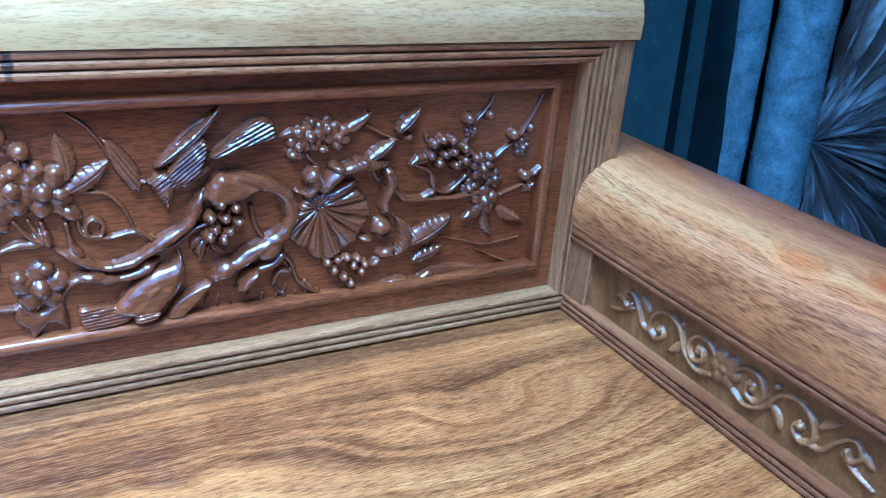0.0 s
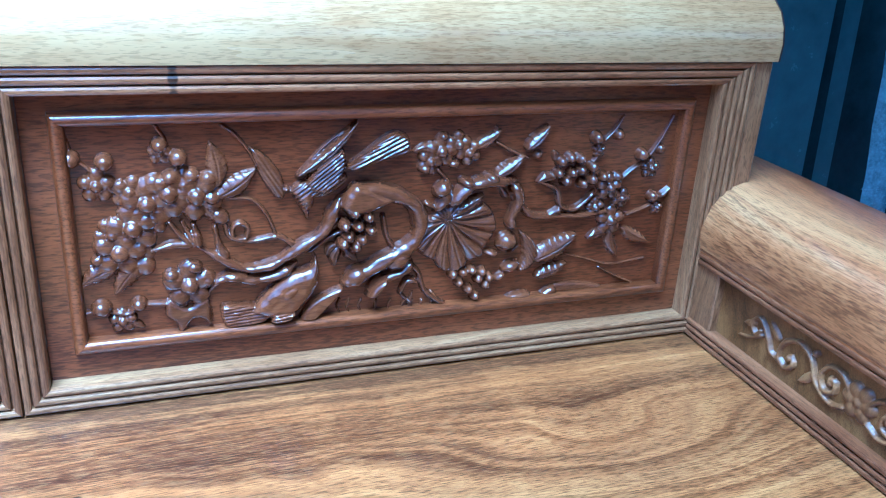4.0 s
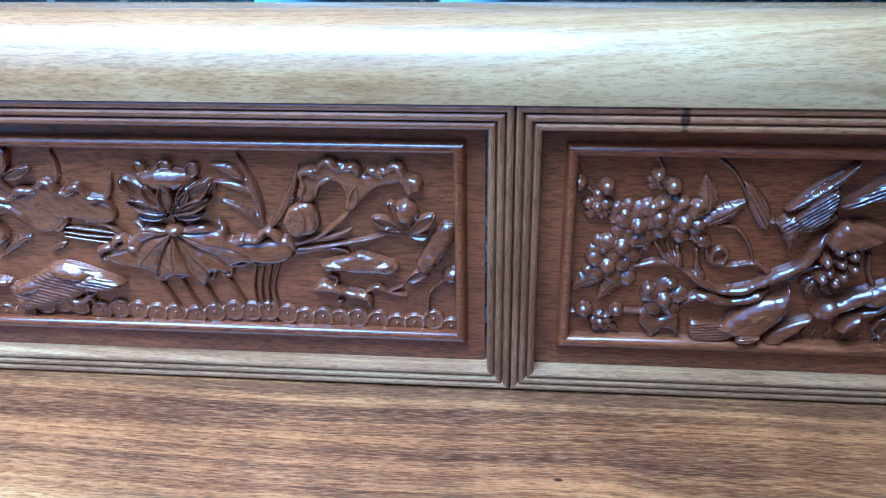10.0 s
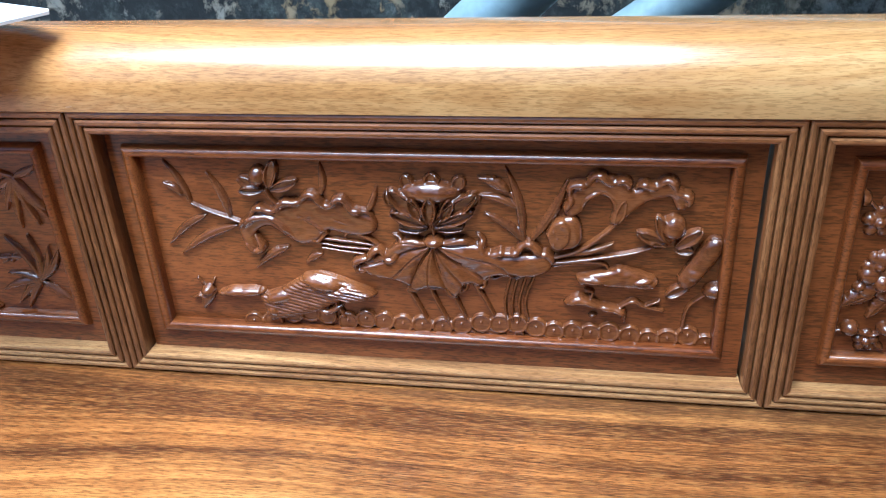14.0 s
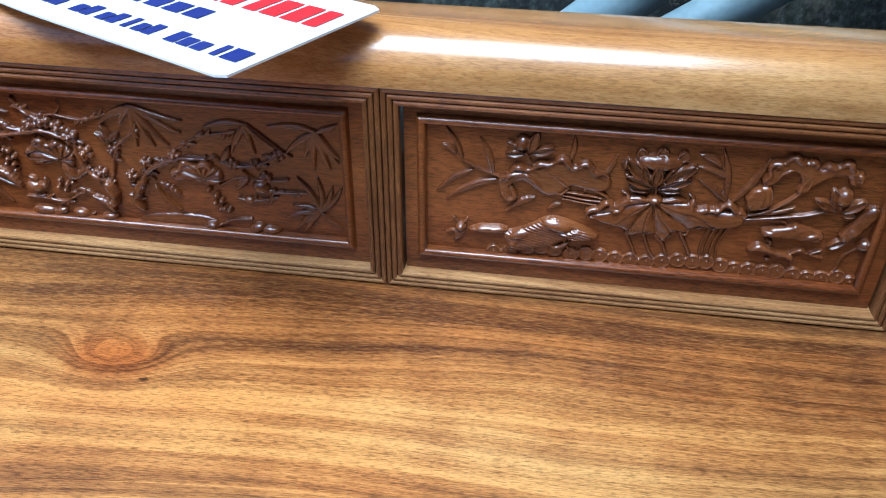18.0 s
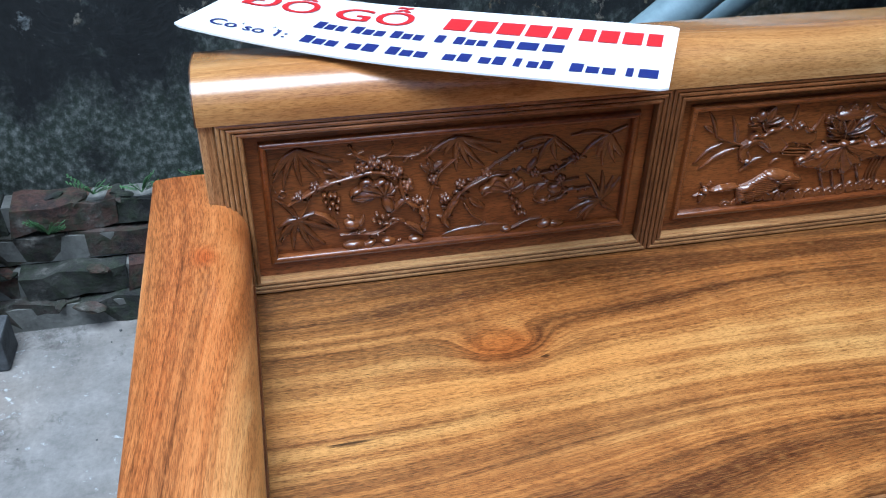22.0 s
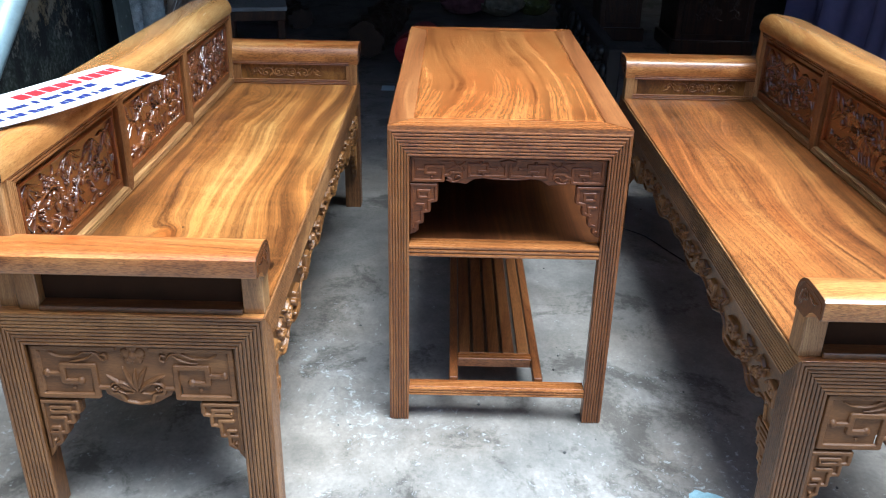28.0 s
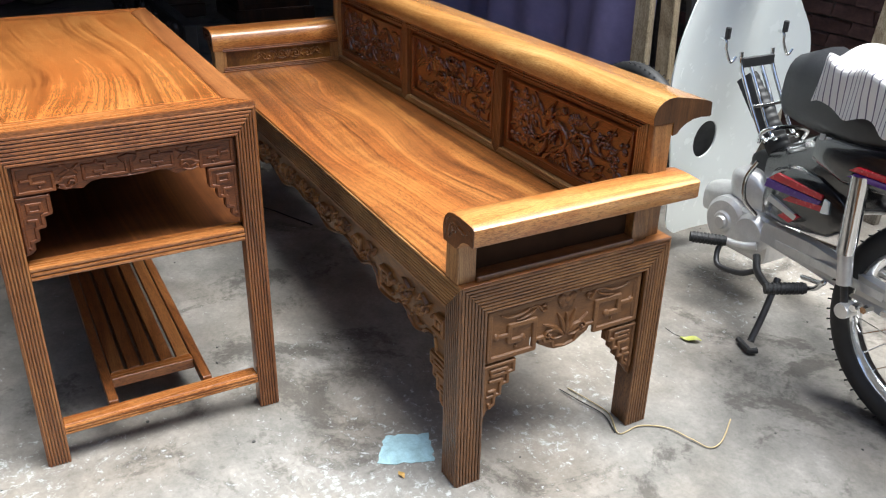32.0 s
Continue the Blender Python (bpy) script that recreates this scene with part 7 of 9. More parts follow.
def crumpled_plastic():
    m, nt, bsdf = mat("dark_plastic_film")
    tc = nt.nodes.new("ShaderNodeTexCoord")
    # pale glints painted into the colour along folds that fan out from the knot
    sep = nt.nodes.new("ShaderNodeSeparateXYZ")
    nt.links.new(tc.outputs["Object"], sep.inputs[0])
    dx, dz = math_node(nt, "SUBTRACT", sep.outputs[0], vb=1.565), math_node(nt, "SUBTRACT", sep.outputs[2], vb=0.40)
    turn_ = math_node(nt, "ARCTAN2", dz, dx)
    far_ = math_node(nt, "SQRT", math_node(nt, "ADD", math_node(nt, "MULTIPLY", dx, dx), math_node(nt, "MULTIPLY", dz, dz)))
    fan_ = nt.nodes.new("ShaderNodeCombineXYZ")
    nt.links.new(math_node(nt, "MULTIPLY", turn_, vb=9.0), fan_.inputs[0])
    nt.links.new(math_node(nt, "MULTIPLY", far_, vb=2.5), fan_.inputs[1])
    n = node(nt, "TexNoise", Scale=1.0, Detail=6.0, Roughness=0.62, Distortion=0.8)
    nt.links.new(fan_.outputs[0], n.inputs["Vector"])
    # the palest stop is the painted glint
    r = ramp(nt, [(0.40, (0.15, 0.105, 0.075)), (0.52, (0.36, 0.30, 0.25)), (0.60, (0.92, 0.86, 0.79))])
    nt.links.new(n.outputs[0], r.inputs[0])
    nt.links.new(r.outputs[0], bsdf.inputs["Base Color"])
    bsdf.inputs["Roughness"].default_value = 0.14
    bsdf.inputs["Coat Weight"].default_value = 1.0
    b = node(nt, "Bump", Strength=0.9, Distance=0.02)
    nt.links.new(n.outputs[0], b.inputs["Height"])
    nt.links.new(b.outputs[0], bsdf.inputs["Normal"])
    root = thing("plastic_wrapping", "crumpled dark translucent plastic film draped over stacked goods", "plastic film")

    def fold(a, b, turn, spread, reach, seed):
        """Folds fan out from where the film is gathered."""
        t, d = radians(turn + spread * a), 0.01 + reach * b**1.3
        crease = abs(noise.noise((a * spread * 0.22, b * 1.2, seed))) * 0.11 + abs(noise.noise((a * spread * 0.55, b * 3.6, seed + 4.0))) * 0.07
        return (1.565 + d * math.cos(t), 1.235 - 0.05 * min(1.0, d * 3) - crease * min(1.0, d * 4 + 0.12) + 0.03 * d, max(0.004, 0.40 + d * math.sin(t)))

    for nm, turn, spread, reach, seed in (("upper_folds", 18, 82, 1.15, 1.0), ("lower_folds", -92, 112, 1.0, 7.0)):
        auto_smooth(part(nm, sheet(lambda a, b: fold(a, b, turn, spread, reach, seed), 150, 40, 0.0015), m, root), 30)
    return root


crumpled_plastic()


def cardboard():
    kraft = plain("kraft_cardboard", (0.30, 0.222, 0.118), 0.85, 0, 0.25, 10, 0.2)
    ob = thing("cardboard_box", "flattened kraft cardboard box with red print propped on the brick footing", "cardboard box", at=pose(-1.965, 1.215, 0.13, 0, 0, 3))

    def flap(a, b):
        # creased across above the middle: the lower part bulges, the upper leans back
        fold = 0.58
        y = -0.015 - 0.022 * b / fold if b < fold else -0.037 + 0.075 * (b - fold) / (1 - fold)
        side = abs(a - 0.5)
        x = -0.128 + 0.272 * a - 0.008 * (1 - b) * a + 0.012 * max(0.0, 0.2 - b) * (a < 0.1)
        z = 0.014 + 0.272 * b + 0.022 * a * b - 0.02 * max(0.0, a - 0.86) * (b > 0.85)
        return (x, y + 0.05 * max(0.0, side - 0.43) + 0.004 * noise.noise((a * 4, b * 4, 7.0)), z)

    def on_flap(a, b, out):
        x, y, z = flap(a, b)
        return (x, y - out, z)

    part("front_flap", sheet(flap, 26, 31, 0.004), kraft, ob)
    part("top_flap", sheet(lambda a, b: (-0.118 + 0.258 * a, 0.040 + 0.082 * b, 0.284 + 0.020 * a + 0.012 * b - 0.012 * math.sin(3 * a)), 12, 6, 0.004), kraft, ob)
    for x in (-0.095, 0.105):
        part("corner_stub", box(x - 0.022, x + 0.022, 0.118, 0.124, 0.25, 0.335, 0.001), kraft, ob)
    lean = lambda b: 0.22 * max(0.0, 0.60 - b)
    part("printed_strip", sheet(lambda a, b: on_flap(0.36 + 0.20 * a + lean(b * 0.84), 0.02 + 0.84 * b, 0.0028), 6, 31, 0.0006), plain("pale_print", (0.50, 0.38, 0.23), 0.8), ob)
    for k in range(7):
        b0 = 0.36 + 0.040 * k
        part("red_mark", sheet(lambda a, b: on_flap(0.39 + 0.055 * a + lean(b0), b0 + 0.030 * b, 0.0040), 2, 3, 0.0006), REDINK, ob)
    for k in range(9):
        b0 = 0.20 + 0.058 * k
        part("faint_mark", sheet(lambda a, b: on_flap(0.48 + 0.035 * a + lean(b0), b0 + 0.040 * b, 0.0040), 2, 3, 0.0006), plain("faint_red_print", (0.50, 0.20, 0.12), 0.8) if k == 0 else bpy.data.materials["faint_red_print"], ob)
    card = thing("tag_card", "white plastic card with orange print lying on the cardboard", "card", at=pose(-1.962, 1.318, 0.444, 62, 12, 6))
    part("card", box(-0.082, 0.082, -0.022, 0.022, -0.001, 0.001, 0.0009), CARDW, card)
    part("orange_bar", box(-0.042, 0.018, -0.001, 0.014, 0.0012, 0.0018), plain("orange_ink", (0.75, 0.16, 0.03), 0.5), card)
    part("blue_bar", box(-0.02, 0.03, -0.012, -0.003, 0.0012, 0.0018), BLUEINK, card)
    part("dark_bar", box(0.036, 0.066, -0.012, 0.008, 0.0012, 0.0018), CARDB, card)


cardboard()
slabm = plain("grey_cement_block", (0.062, 0.066, 0.068), 0.9, 0, 0.75, 22, 0.7)
for x0, x1, y0, y1, z0, z1 in ((-3.05, -2.02, 1.10, 1.19, 0.0, 0.088), (-2.015, -1.815, 1.098, 1.185, 0.0, 0.084), (-3.0, -2.06, 1.165, 1.235, 0.09, 0.125), (-2.05, -1.86, 1.165, 1.23, 0.088, 0.118)):
    tagged(part("cement_block", box(x0, x1, y0, y1, z0, z1, 0.006, 2), slabm), "weathered grey cement block lying by the footing", "cement block", "cement blocks")


def fern(x, y, z, seed, size=0.06):
    rnd = random.Random(seed)
    ob = thing("wall_fern", "small green weed sprouting from the mossy bricks", "plant", "weeds", at=pose(x, y, z))
    green = plain("weed_leaf", (0.07, 0.15, 0.055), 0.55, 0, 0.35, 30)
    for k in range(rnd.randint(7, 11)):
        a, l, e = rnd.uniform(math.pi, 2 * math.pi), size * rnd.uniform(0.5, 1.1), rnd.uniform(0.3, 1.1)
        tip = Vector((math.cos(a) * l * math.cos(e), math.sin(a) * l * math.cos(e) * 0.7, l * math.sin(e)))
        stem = tube([tip * (j / 4) + Vector((0, 0, 0.012 * math.sin(math.pi * j / 4))) for j in range(5)], 0.0009, 5, taper=0.0004)
        frond = part("frond", stem, green, ob)
        side = tip.cross(Vector((0, 0, 1))).normalized()
        lf = bmesh.new()
        for j in range(2, 8):
            p = tip * (j / 7)
            for s in (-1, 1):
                c = p + side * s * 0.009 + Vector((0, 0, 0.004))
                lf.faces.new([lf.verts.new(q) for q in (p, p + (c - p) * 0.5 + tip.normalized() * 0.004, c, p + (c - p) * 0.5 - tip.normalized() * 0.003)])
        part("leaflet", lf, green, frond)


for k, (x, y, z) in enumerate(((-2.12, 1.29, 0.278), (-1.62, 1.31, 0.278), (-1.52, 1.30, 0.278), (-1.40, 1.32, 0.278), (-1.93, 1.31, 0.278), (-1.27, 1.31, 0.278), (-1.72, 1.28, 0.208))):
    fern(x, y, z, k)

# ---- small things on the floor ----
def ground_scrap(name, label, category, pts, z, material, thick=0.0015, at=(0, 0)):
    ob = part(name, prism(pts, pose(0, 0, z), thick), material)
    return tagged(ob, label, category)


rnd = random.Random(4)
outline = []
edge = [Vector((-1.229, -0.824)), Vector((-1.27, -0.922)), Vector((-1.367, -0.889)), Vector((-1.314, -0.765))]
for k in range(4):
    for j in range(9):
        p = edge[k].lerp(edge[(k + 1) % 4], j / 9)
        outline.append((p.x + rnd.uniform(-0.004, 0.004), p.y + rnd.uniform(-0.004, 0.004)))
outline.reverse()
cyan = plain("pale_cyan_paint", (0.34, 0.52, 0.58), 0.7, 0, 0.3, 40)
tagged(part("paint_patch", prism(outline, pose(0, 0, 0.0008), 0.001), cyan), "worn square patch of pale cyan paint on the concrete", "paint patch")


def wire(points, r, material, label):
    ob = part("loose_wire", tube(curve_through(points, 8), r, 6), material)
    return tagged(auto_smooth(ob, 60), label, "wire", "bits of wire")


straw = plain("tan_straw", (0.42, 0.33, 0.18), 0.7)
wire([(-1.27, -1.31, 0.004), (-1.34, -1.325, 0.006), (-1.41, -1.345, 0.004), (-1.478, -1.325, 0.004)], 0.0015, CARDB, "thin black wire lying on the concrete")
wire([(-1.274, -1.333, 0.003), (-1.346, -1.35, 0.004), (-1.414, -1.36, 0.003), (-1.484, -1.332, 0.003), (-1.485, -1.395, 0.004), (-1.521, -1.45, 0.004), (-1.582, -1.472, 0.006), (-1.627, -1.491, 0.004), (-1.624, -1.533, 0.008), (-1.575, -1.61, 0.01)], 0.0017, straw, "tan strand of straw twine lying on the concrete")
wire([(0.268, -0.922, 0.004), (0.192, -0.999, 0.005), (0.069, -1.058, 0.004), (-0.02, -1.10, 0.004)], 0.003, CARDB, "thin black cable lying on the concrete")
leafm = plain("yellow_green_leaf", (0.36, 0.38, 0.09), 0.5, 0, 0.25, 40)
leaf = thing("fallen_leaf", "curled yellow-green fallen leaf with a dark stalk on the concrete", "leaf", at=pose(-1.245, -1.79, 0.004, 0, 0, 40))
part("blade", sheet(lambda a, b: ((a - 0.5) * 0.06, (b - 0.5) * 0.026 * math.sin(math.pi * min(max(a, 0.03), 0.97)), 0.002 + 0.006 * abs(b - 0.5) + 0.004 * math.sin(a * 6)), 10, 4, 0.0006), leafm, leaf)
part("stalk", tube(curve_through([(0.028, 0, 0.003), (0.05, 0.006, 0.012), (0.075, 0.0, 0.022)], 5), 0.001, 5), CARDB, leaf)
yleaf = tagged(part("dry_leaf", sheet(lambda a, b: (-1.372 + (a - 0.5) * 0.028, -0.80 + (b - 0.5) * 0.014 * math.sin(math.pi * min(max(a, 0.05), 0.95)), 0.004 + 0.003 * math.sin(a * 5)), 8, 4, 0.0006), plain("amber_leaf", (0.45, 0.27, 0.07), 0.6)), "small amber dry leaf on the concrete", "leaf")
tagged(part("paper_scrap", box(2.27, 2.38, 0.09, 0.17, 0.001, 0.003), plain("pale_blue_paper", (0.45, 0.56, 0.60), 0.7)), "pale blue scrap of paper on the workshop floor", "paper")
rnd = random.Random(11)
grit = plain("dark_grit", (0.06, 0.06, 0.058), 0.9, 0, 0.4)
gb = bmesh.new()
for k in range(170):
    x, y, s = rnd.uniform(-2.6, 1.5), rnd.choice((rnd.uniform(-2.4, 0.1), rnd.uniform(0.75, 1.2))), rnd.uniform(0.0015, 0.005)
    b = bmesh.new()
    bmesh.ops.create_icosphere(b, subdivisions=1, radius=s, matrix=Matrix.Translation((x, y, s * 0.35)) @ Matrix.Diagonal((1, rnd.uniform(0.6, 1.2), 0.6, 1)))
    merge(gb, b)
tagged(part("floor_grit", gb, grit), "scattered dark grit and crumbs on the concrete", "grit", kind="stuff")

# ---- the parked motorbike ----
BASE = Vector((-1.73, -2.17, 0))
BIKEW = plain("bike_white_plastic", (0.86, 0.90, 0.87), 0.25, 0, 0.015, 3, coat=0.6)
BLACKP = plain("bike_black_plastic", (0.012, 0.012, 0.014), 0.22, 0, 0.2, 8, coat=0.6)
RUBBER = plain("black_rubber", (0.018, 0.018, 0.019), 0.6, 0, 0.25, 30)
VINYL = plain("black_seat_vinyl", (0.018, 0.019, 0.022), 0.42, 0, 0.2, 60, 0.2)
CHROME = plain("chrome", (0.72, 0.73, 0.74), 0.14, 1.0, 0.08, 20)
ALLOY = plain("cast_alloy", (0.72, 0.71, 0.69), 0.34, 0.45, 0.14, 25, 0.1)
SILVER = plain("silver_paint", (0.64, 0.63, 0.61), 0.35, 0.3, 0.1, 12)
DARKMETAL = plain("oily_dark_metal", (0.06, 0.06, 0.062), 0.45, 0.6, 0.3, 30)
PURPLE = plain("purple_decal", (0.10, 0.03, 0.26), 0.25)
REDDEC = plain("red_decal", (0.55, 0.02, 0.035), 0.25)
bike = thing("motorbike", "white and black step-through motorbike parked on its side stand", "motorbike", at=Matrix.Translation(BASE))


def W(*p):
    return Vector(p) - BASE


def bars_of(name, pts, r, material, parent=None, smooth=5, n=10, label=""):
    return auto_smooth(part(name, tube(curve_through([W(*p) for p in pts], smooth), r, n), material, parent or bike, label), 50)


def lathe(profile, centre, axis_y=True, n=40):
    """Spins (radius, along) about an axis along y."""
    bm = bmesh.new()
    rings = [[bm.verts.new(centre + Vector((r * math.cos(a), y, r * math.sin(a)))) for a in (2 * math.pi * k / n for k in range(n))] for r, y in profile]
    for a, b in zip(rings, rings[1:]):
        for k in range(n):
            bm.faces.new((a[k], b[k], b[(k + 1) % n], a[(k + 1) % n]))
    bmesh.ops.recalc_face_normals(bm, faces=bm.faces[:])
    return bm


def bike_wheel(x, y):
    c = W(x, y, 0.282)
    tyre_profile = [(0.222 + 0.0, -0.020), (0.232, -0.031), (0.252, -0.036), (0.270, -0.028), (0.280, -0.012), (0.282, 0.0), (0.280, 0.012), (0.270, 0.028), (0.252, 0.036), (0.232, 0.031), (0.222, 0.020)]
    wheel = auto_smooth(part("wheel", lathe([(0.224, -0.022), (0.216, -0.024), (0.208, -0.012), (0.206, 0.0), (0.208, 0.012), (0.216, 0.024), (0.224, 0.022)], c), CHROME, bike, "spoked wheel with a chrome rim"), 40)
    auto_smooth(part("tyre", lathe(tyre_profile, c), RUBBER, wheel, "worn black rubber tyre"), 60)
    tread = bmesh.new()
    for k in range(64):
        a = 2 * math.pi * k / 64
        for s in (-1, 1):
            b = box(-0.002, 0.002, -0.008, 0.008, -0.0012, 0.0012)
            b.transform(Matrix.Translation(c) @ Matrix.Rotation(-a, 4, "Y") @ Matrix.Translation((0.2775, s * 0.019, 0)) @ Matrix.Rotation(radians(90 - 28 * s), 4, "Y") @ Matrix.Rotation(radians(25 * s), 4, "X"))
            merge(tread, b)
    tagged(part("tread", tread, RUBBER, wheel), kind="stuff")
    auto_smooth(part("hub", lathe([(0.0, -0.05), (0.028, -0.05), (0.060, -0.04), (0.062, 0.03), (0.05, 0.045), (0.02, 0.05), (0.0, 0.05)], c), ALLOY, wheel), 40)
    for k in range(28):
        a = 2 * math.pi * k / 28
        s = 1 if k % 2 else -1
        p = c + Vector((0.058 * math.cos(a + 0.5 * s * (1 if k % 4 < 2 else -1)), s * 0.034, 0.058 * math.sin(a + 0.5 * s * (1 if k % 4 < 2 else -1))))
        q = c + Vector((0.21 * math.cos(a), 0.004 * s, 0.21 * math.sin(a)))
        part("spoke", tube([p, q], 0.0016, 5), CHROME, wheel)




def leg_shield():
    """A smooth white shell, narrow below, widest at the knees, with an oval opening."""
    outline = curve_through([(0.10, 0.08, 0), (0.15, 0.12, 0), (0.168, 0.2, 0), (0.18, 0.29, 0), (0.21, 0.40, 0), (0.252, 0.52, 0), (0.285, 0.62, 0), (0.290, 0.68, 0), (0.272, 0.76, 0), (0.236, 0.83, 0), (0.20, 0.89, 0), (0.15, 0.95, 0), (0.08, 1.0, 0)], 8)
    rows, cols = 64, 56
    oy, oz, ow, oh = 0.034, 0.413, 0.052, 0.064
    bm = bmesh.new()
    grid = []
    for j in range(rows + 1):
        z = 0.08 + 0.92 * j / rows
        k = min(range(len(outline)), key=lambda i: abs(outline[i].y - z))
        half = outline[k].x
        if 0 < k < len(outline) - 1:
            p, q = (outline[k - 1], outline[k]) if outline[k].y > z else (outline[k], outline[k + 1])
            half = p.x + (q.x - p.x) * (z - p.y) / max(q.y - p.y, 1e-6)
        line = []
        for i in range(cols + 1):
            y, zz = (2 * i / cols - 1) * half, z
            e = math.hypot((y - oy) / ow, (zz - oz) / oh)
            if 0.8 < e < 1.22:
                y, zz = oy + (y - oy) / e, oz + (zz - oz) / e
            line.append((y, zz, e))
        grid.append(line)

    def place(y, z):
        # the wings sweep back, the middle bulges over the steering head
        x = -0.80 - 0.05 * (abs(y) / 0.24) ** 2 - 0.055 * math.exp(-((y / 0.09) ** 2)) * min(1.0, max(0.0, (z - 0.42) / 0.45)) - 0.045 * (z - 0.5)
        return W(x, -2.225 + y, z)

    verts = [[bm.verts.new(place(y, z)) for y, z, e in line] for line in grid]
    for j in range(rows):
        for i in range(cols):
            if sum(grid[a][c][2] for a in (j, j + 1) for c in (i, i + 1)) / 4 > 0.98:
                bm.faces.new((verts[j][i], verts[j][i + 1], verts[j + 1][i + 1], verts[j + 1][i]))
    bmesh.ops.delete(bm, geom=[v for v in bm.verts if not v.link_faces], context="VERTS")
    for g in bmesh.ops.extrude_face_region(bm, geom=bm.faces[:])["geom"]:
        if isinstance(g, bmesh.types.BMVert):
            g.co.x += 0.006
    bmesh.ops.recalc_face_normals(bm, faces=bm.faces[:])
    return auto_smooth(part("leg_shield", bm, BIKEW, bike, "large white plastic leg shield with an oval opening"), 50)


leg_shield()
# solid dark block added so the shield's opening looks deep and shaded
part("dark_cavity", box(*[v for p in zip(W(-0.76, -2.30, 0.2), W(-0.70, -2.10, 0.7)) for v in p], 0.02, 2), DARKMETAL, bike)
auto_smooth(part("headlamp_cowl", lathe([(0.0, -0.07), (0.06, -0.065), (0.075, -0.03), (0.075, 0.03), (0.06, 0.065), (0.0, 0.07)], W(-0.86, -2.225, 1.03)), BLACKP, bike), 40)
for y in (-2.08, -2.32):
    h = bars_of("bag_hook", [(-0.905, y, 0.775), (-0.925, y, 0.77), (-0.93, y, 0.745), (-0.935, y - 0.012, 0.715), (-0.93, y - 0.03, 0.705), (-0.93, y - 0.045, 0.72)], 0.0045, CHROME, label="chrome bag hook")
    part("hook_knob", box(*[v for p in zip(W(-0.935, y - 0.007, 0.775), W(-0.92, y + 0.007, 0.81)) for v in p], 0.003), RUBBER, h)
# chrome carrier over the step-through tunnel
for k, y in enumerate((-2.135, -2.175, -2.22, -2.265)):
    bars_of("carrier_bar", [(-0.94, y, 0.735 if k in (0, 3) else 0.69), (-0.955, y, 0.68), (-1.06, y + 0.005, 0.53), (-1.10, y + 0.01, 0.505)], 0.006, CHROME)
for x, z in ((-0.945, 0.70), (-1.02, 0.59), (-1.09, 0.51)):
    bars_of("carrier_cross_bar", [(x, -2.13, z), (x - 0.004, -2.2, z), (x, -2.27, z)], 0.005, CHROME)
bars_of("carrier_hoop", [(-1.075, -2.12, 0.50), (-1.10, -2.10, 0.54), (-1.13, -2.11, 0.56), (-1.145, -2.17, 0.56), (-1.14, -2.24, 0.54), (-1.11, -2.27, 0.50)], 0.006, CHROME)
part("carrier_plate", box(*[v for p in zip(W(-0.955, -2.265, 0.69), W(-0.945, -2.135, 0.72)) for v in p], 0.002), DARKMETAL, bike)


def tunnel(a, b):
    t = math.pi * (a - 0.5) * 0.8
    w, x, z = 0.036 + 0.012 * b, -0.90 - 0.24 * b, 0.62 - 0.25 * b
    rib = 0.003 if int(b * 30) % 2 else 0.0
    return W(x + (0.07 + rib) * math.cos(t) * 0.65 * -1, -2.2 + w * math.sin(t), z + (0.07 + rib) * math.cos(t) * 0.75)


auto_smooth(part("tunnel_cover", sheet(tunnel, 14, 60, 0.004), RUBBER, bike, "ribbed black tunnel cover"), 30)


def hull(name, sections, material, label="", n=20, parent=None):
    """A rounded body through cross-sections along x: (x, y, z, half width, half height)."""
    bm = bmesh.new()
    rings = []
    for x, y, z, hw, hh in sections:
        ring = []
        for k in range(n):
            a = 2 * math.pi * k / n
            c, s = math.cos(a), math.sin(a)
            ring.append(bm.verts.new(W(x, y + hw * math.copysign(abs(c) ** 0.7, c), z + hh * math.copysign(abs(s) ** 0.7, s))))
        rings.append(ring)
    for a, b in zip(rings, rings[1:]):
        for k in range(n):
            bm.faces.new((a[k], a[(k + 1) % n], b[(k + 1) % n], b[k]))
    bm.faces.new(rings[0][::-1])
    bm.faces.new(rings[-1])
    bmesh.ops.recalc_face_normals(bm, faces=bm.faces[:])
    return auto_smooth(part(name, bm, material, parent or bike, label), 50)


hull("underseat_body", [(-1.10, -2.19, 0.42, 0.05, 0.06), (-1.16, -2.19, 0.43, 0.075, 0.09), (-1.26, -2.18, 0.46, 0.09, 0.12), (-1.40, -2.17, 0.50, 0.095, 0.11), (-1.6, -2.16, 0.56, 0.09, 0.09), (-1.85, -2.15, 0.62, 0.06, 0.06)], BLACKP)
hull("centre_body", [(-1.00, -2.215, 0.41, 0.02, 0.02), (-1.03, -2.21, 0.415, 0.035, 0.035), (-1.08, -2.20, 0.42, 0.045, 0.045), (-1.12, -2.19, 0.42, 0.055, 0.055)], RUBBER, "black rubber boot under the carrier")
seat = hull("seat", [(-1.10, -2.195, 0.66, 0.05, 0.05), (-1.13, -2.195, 0.68, 0.085, 0.09), (-1.20, -2.19, 0.69, 0.105, 0.11), (-1.32, -2.185, 0.675, 0.115, 0.10), (-1.42, -2.18, 0.66, 0.12, 0.085), (-1.60, -2.17, 0.70, 0.12, 0.085), (-1.80, -2.16, 0.725, 0.11, 0.07), (-1.92, -2.15, 0.73, 0.08, 0.04)], VINYL, "scuffed black vinyl saddle")
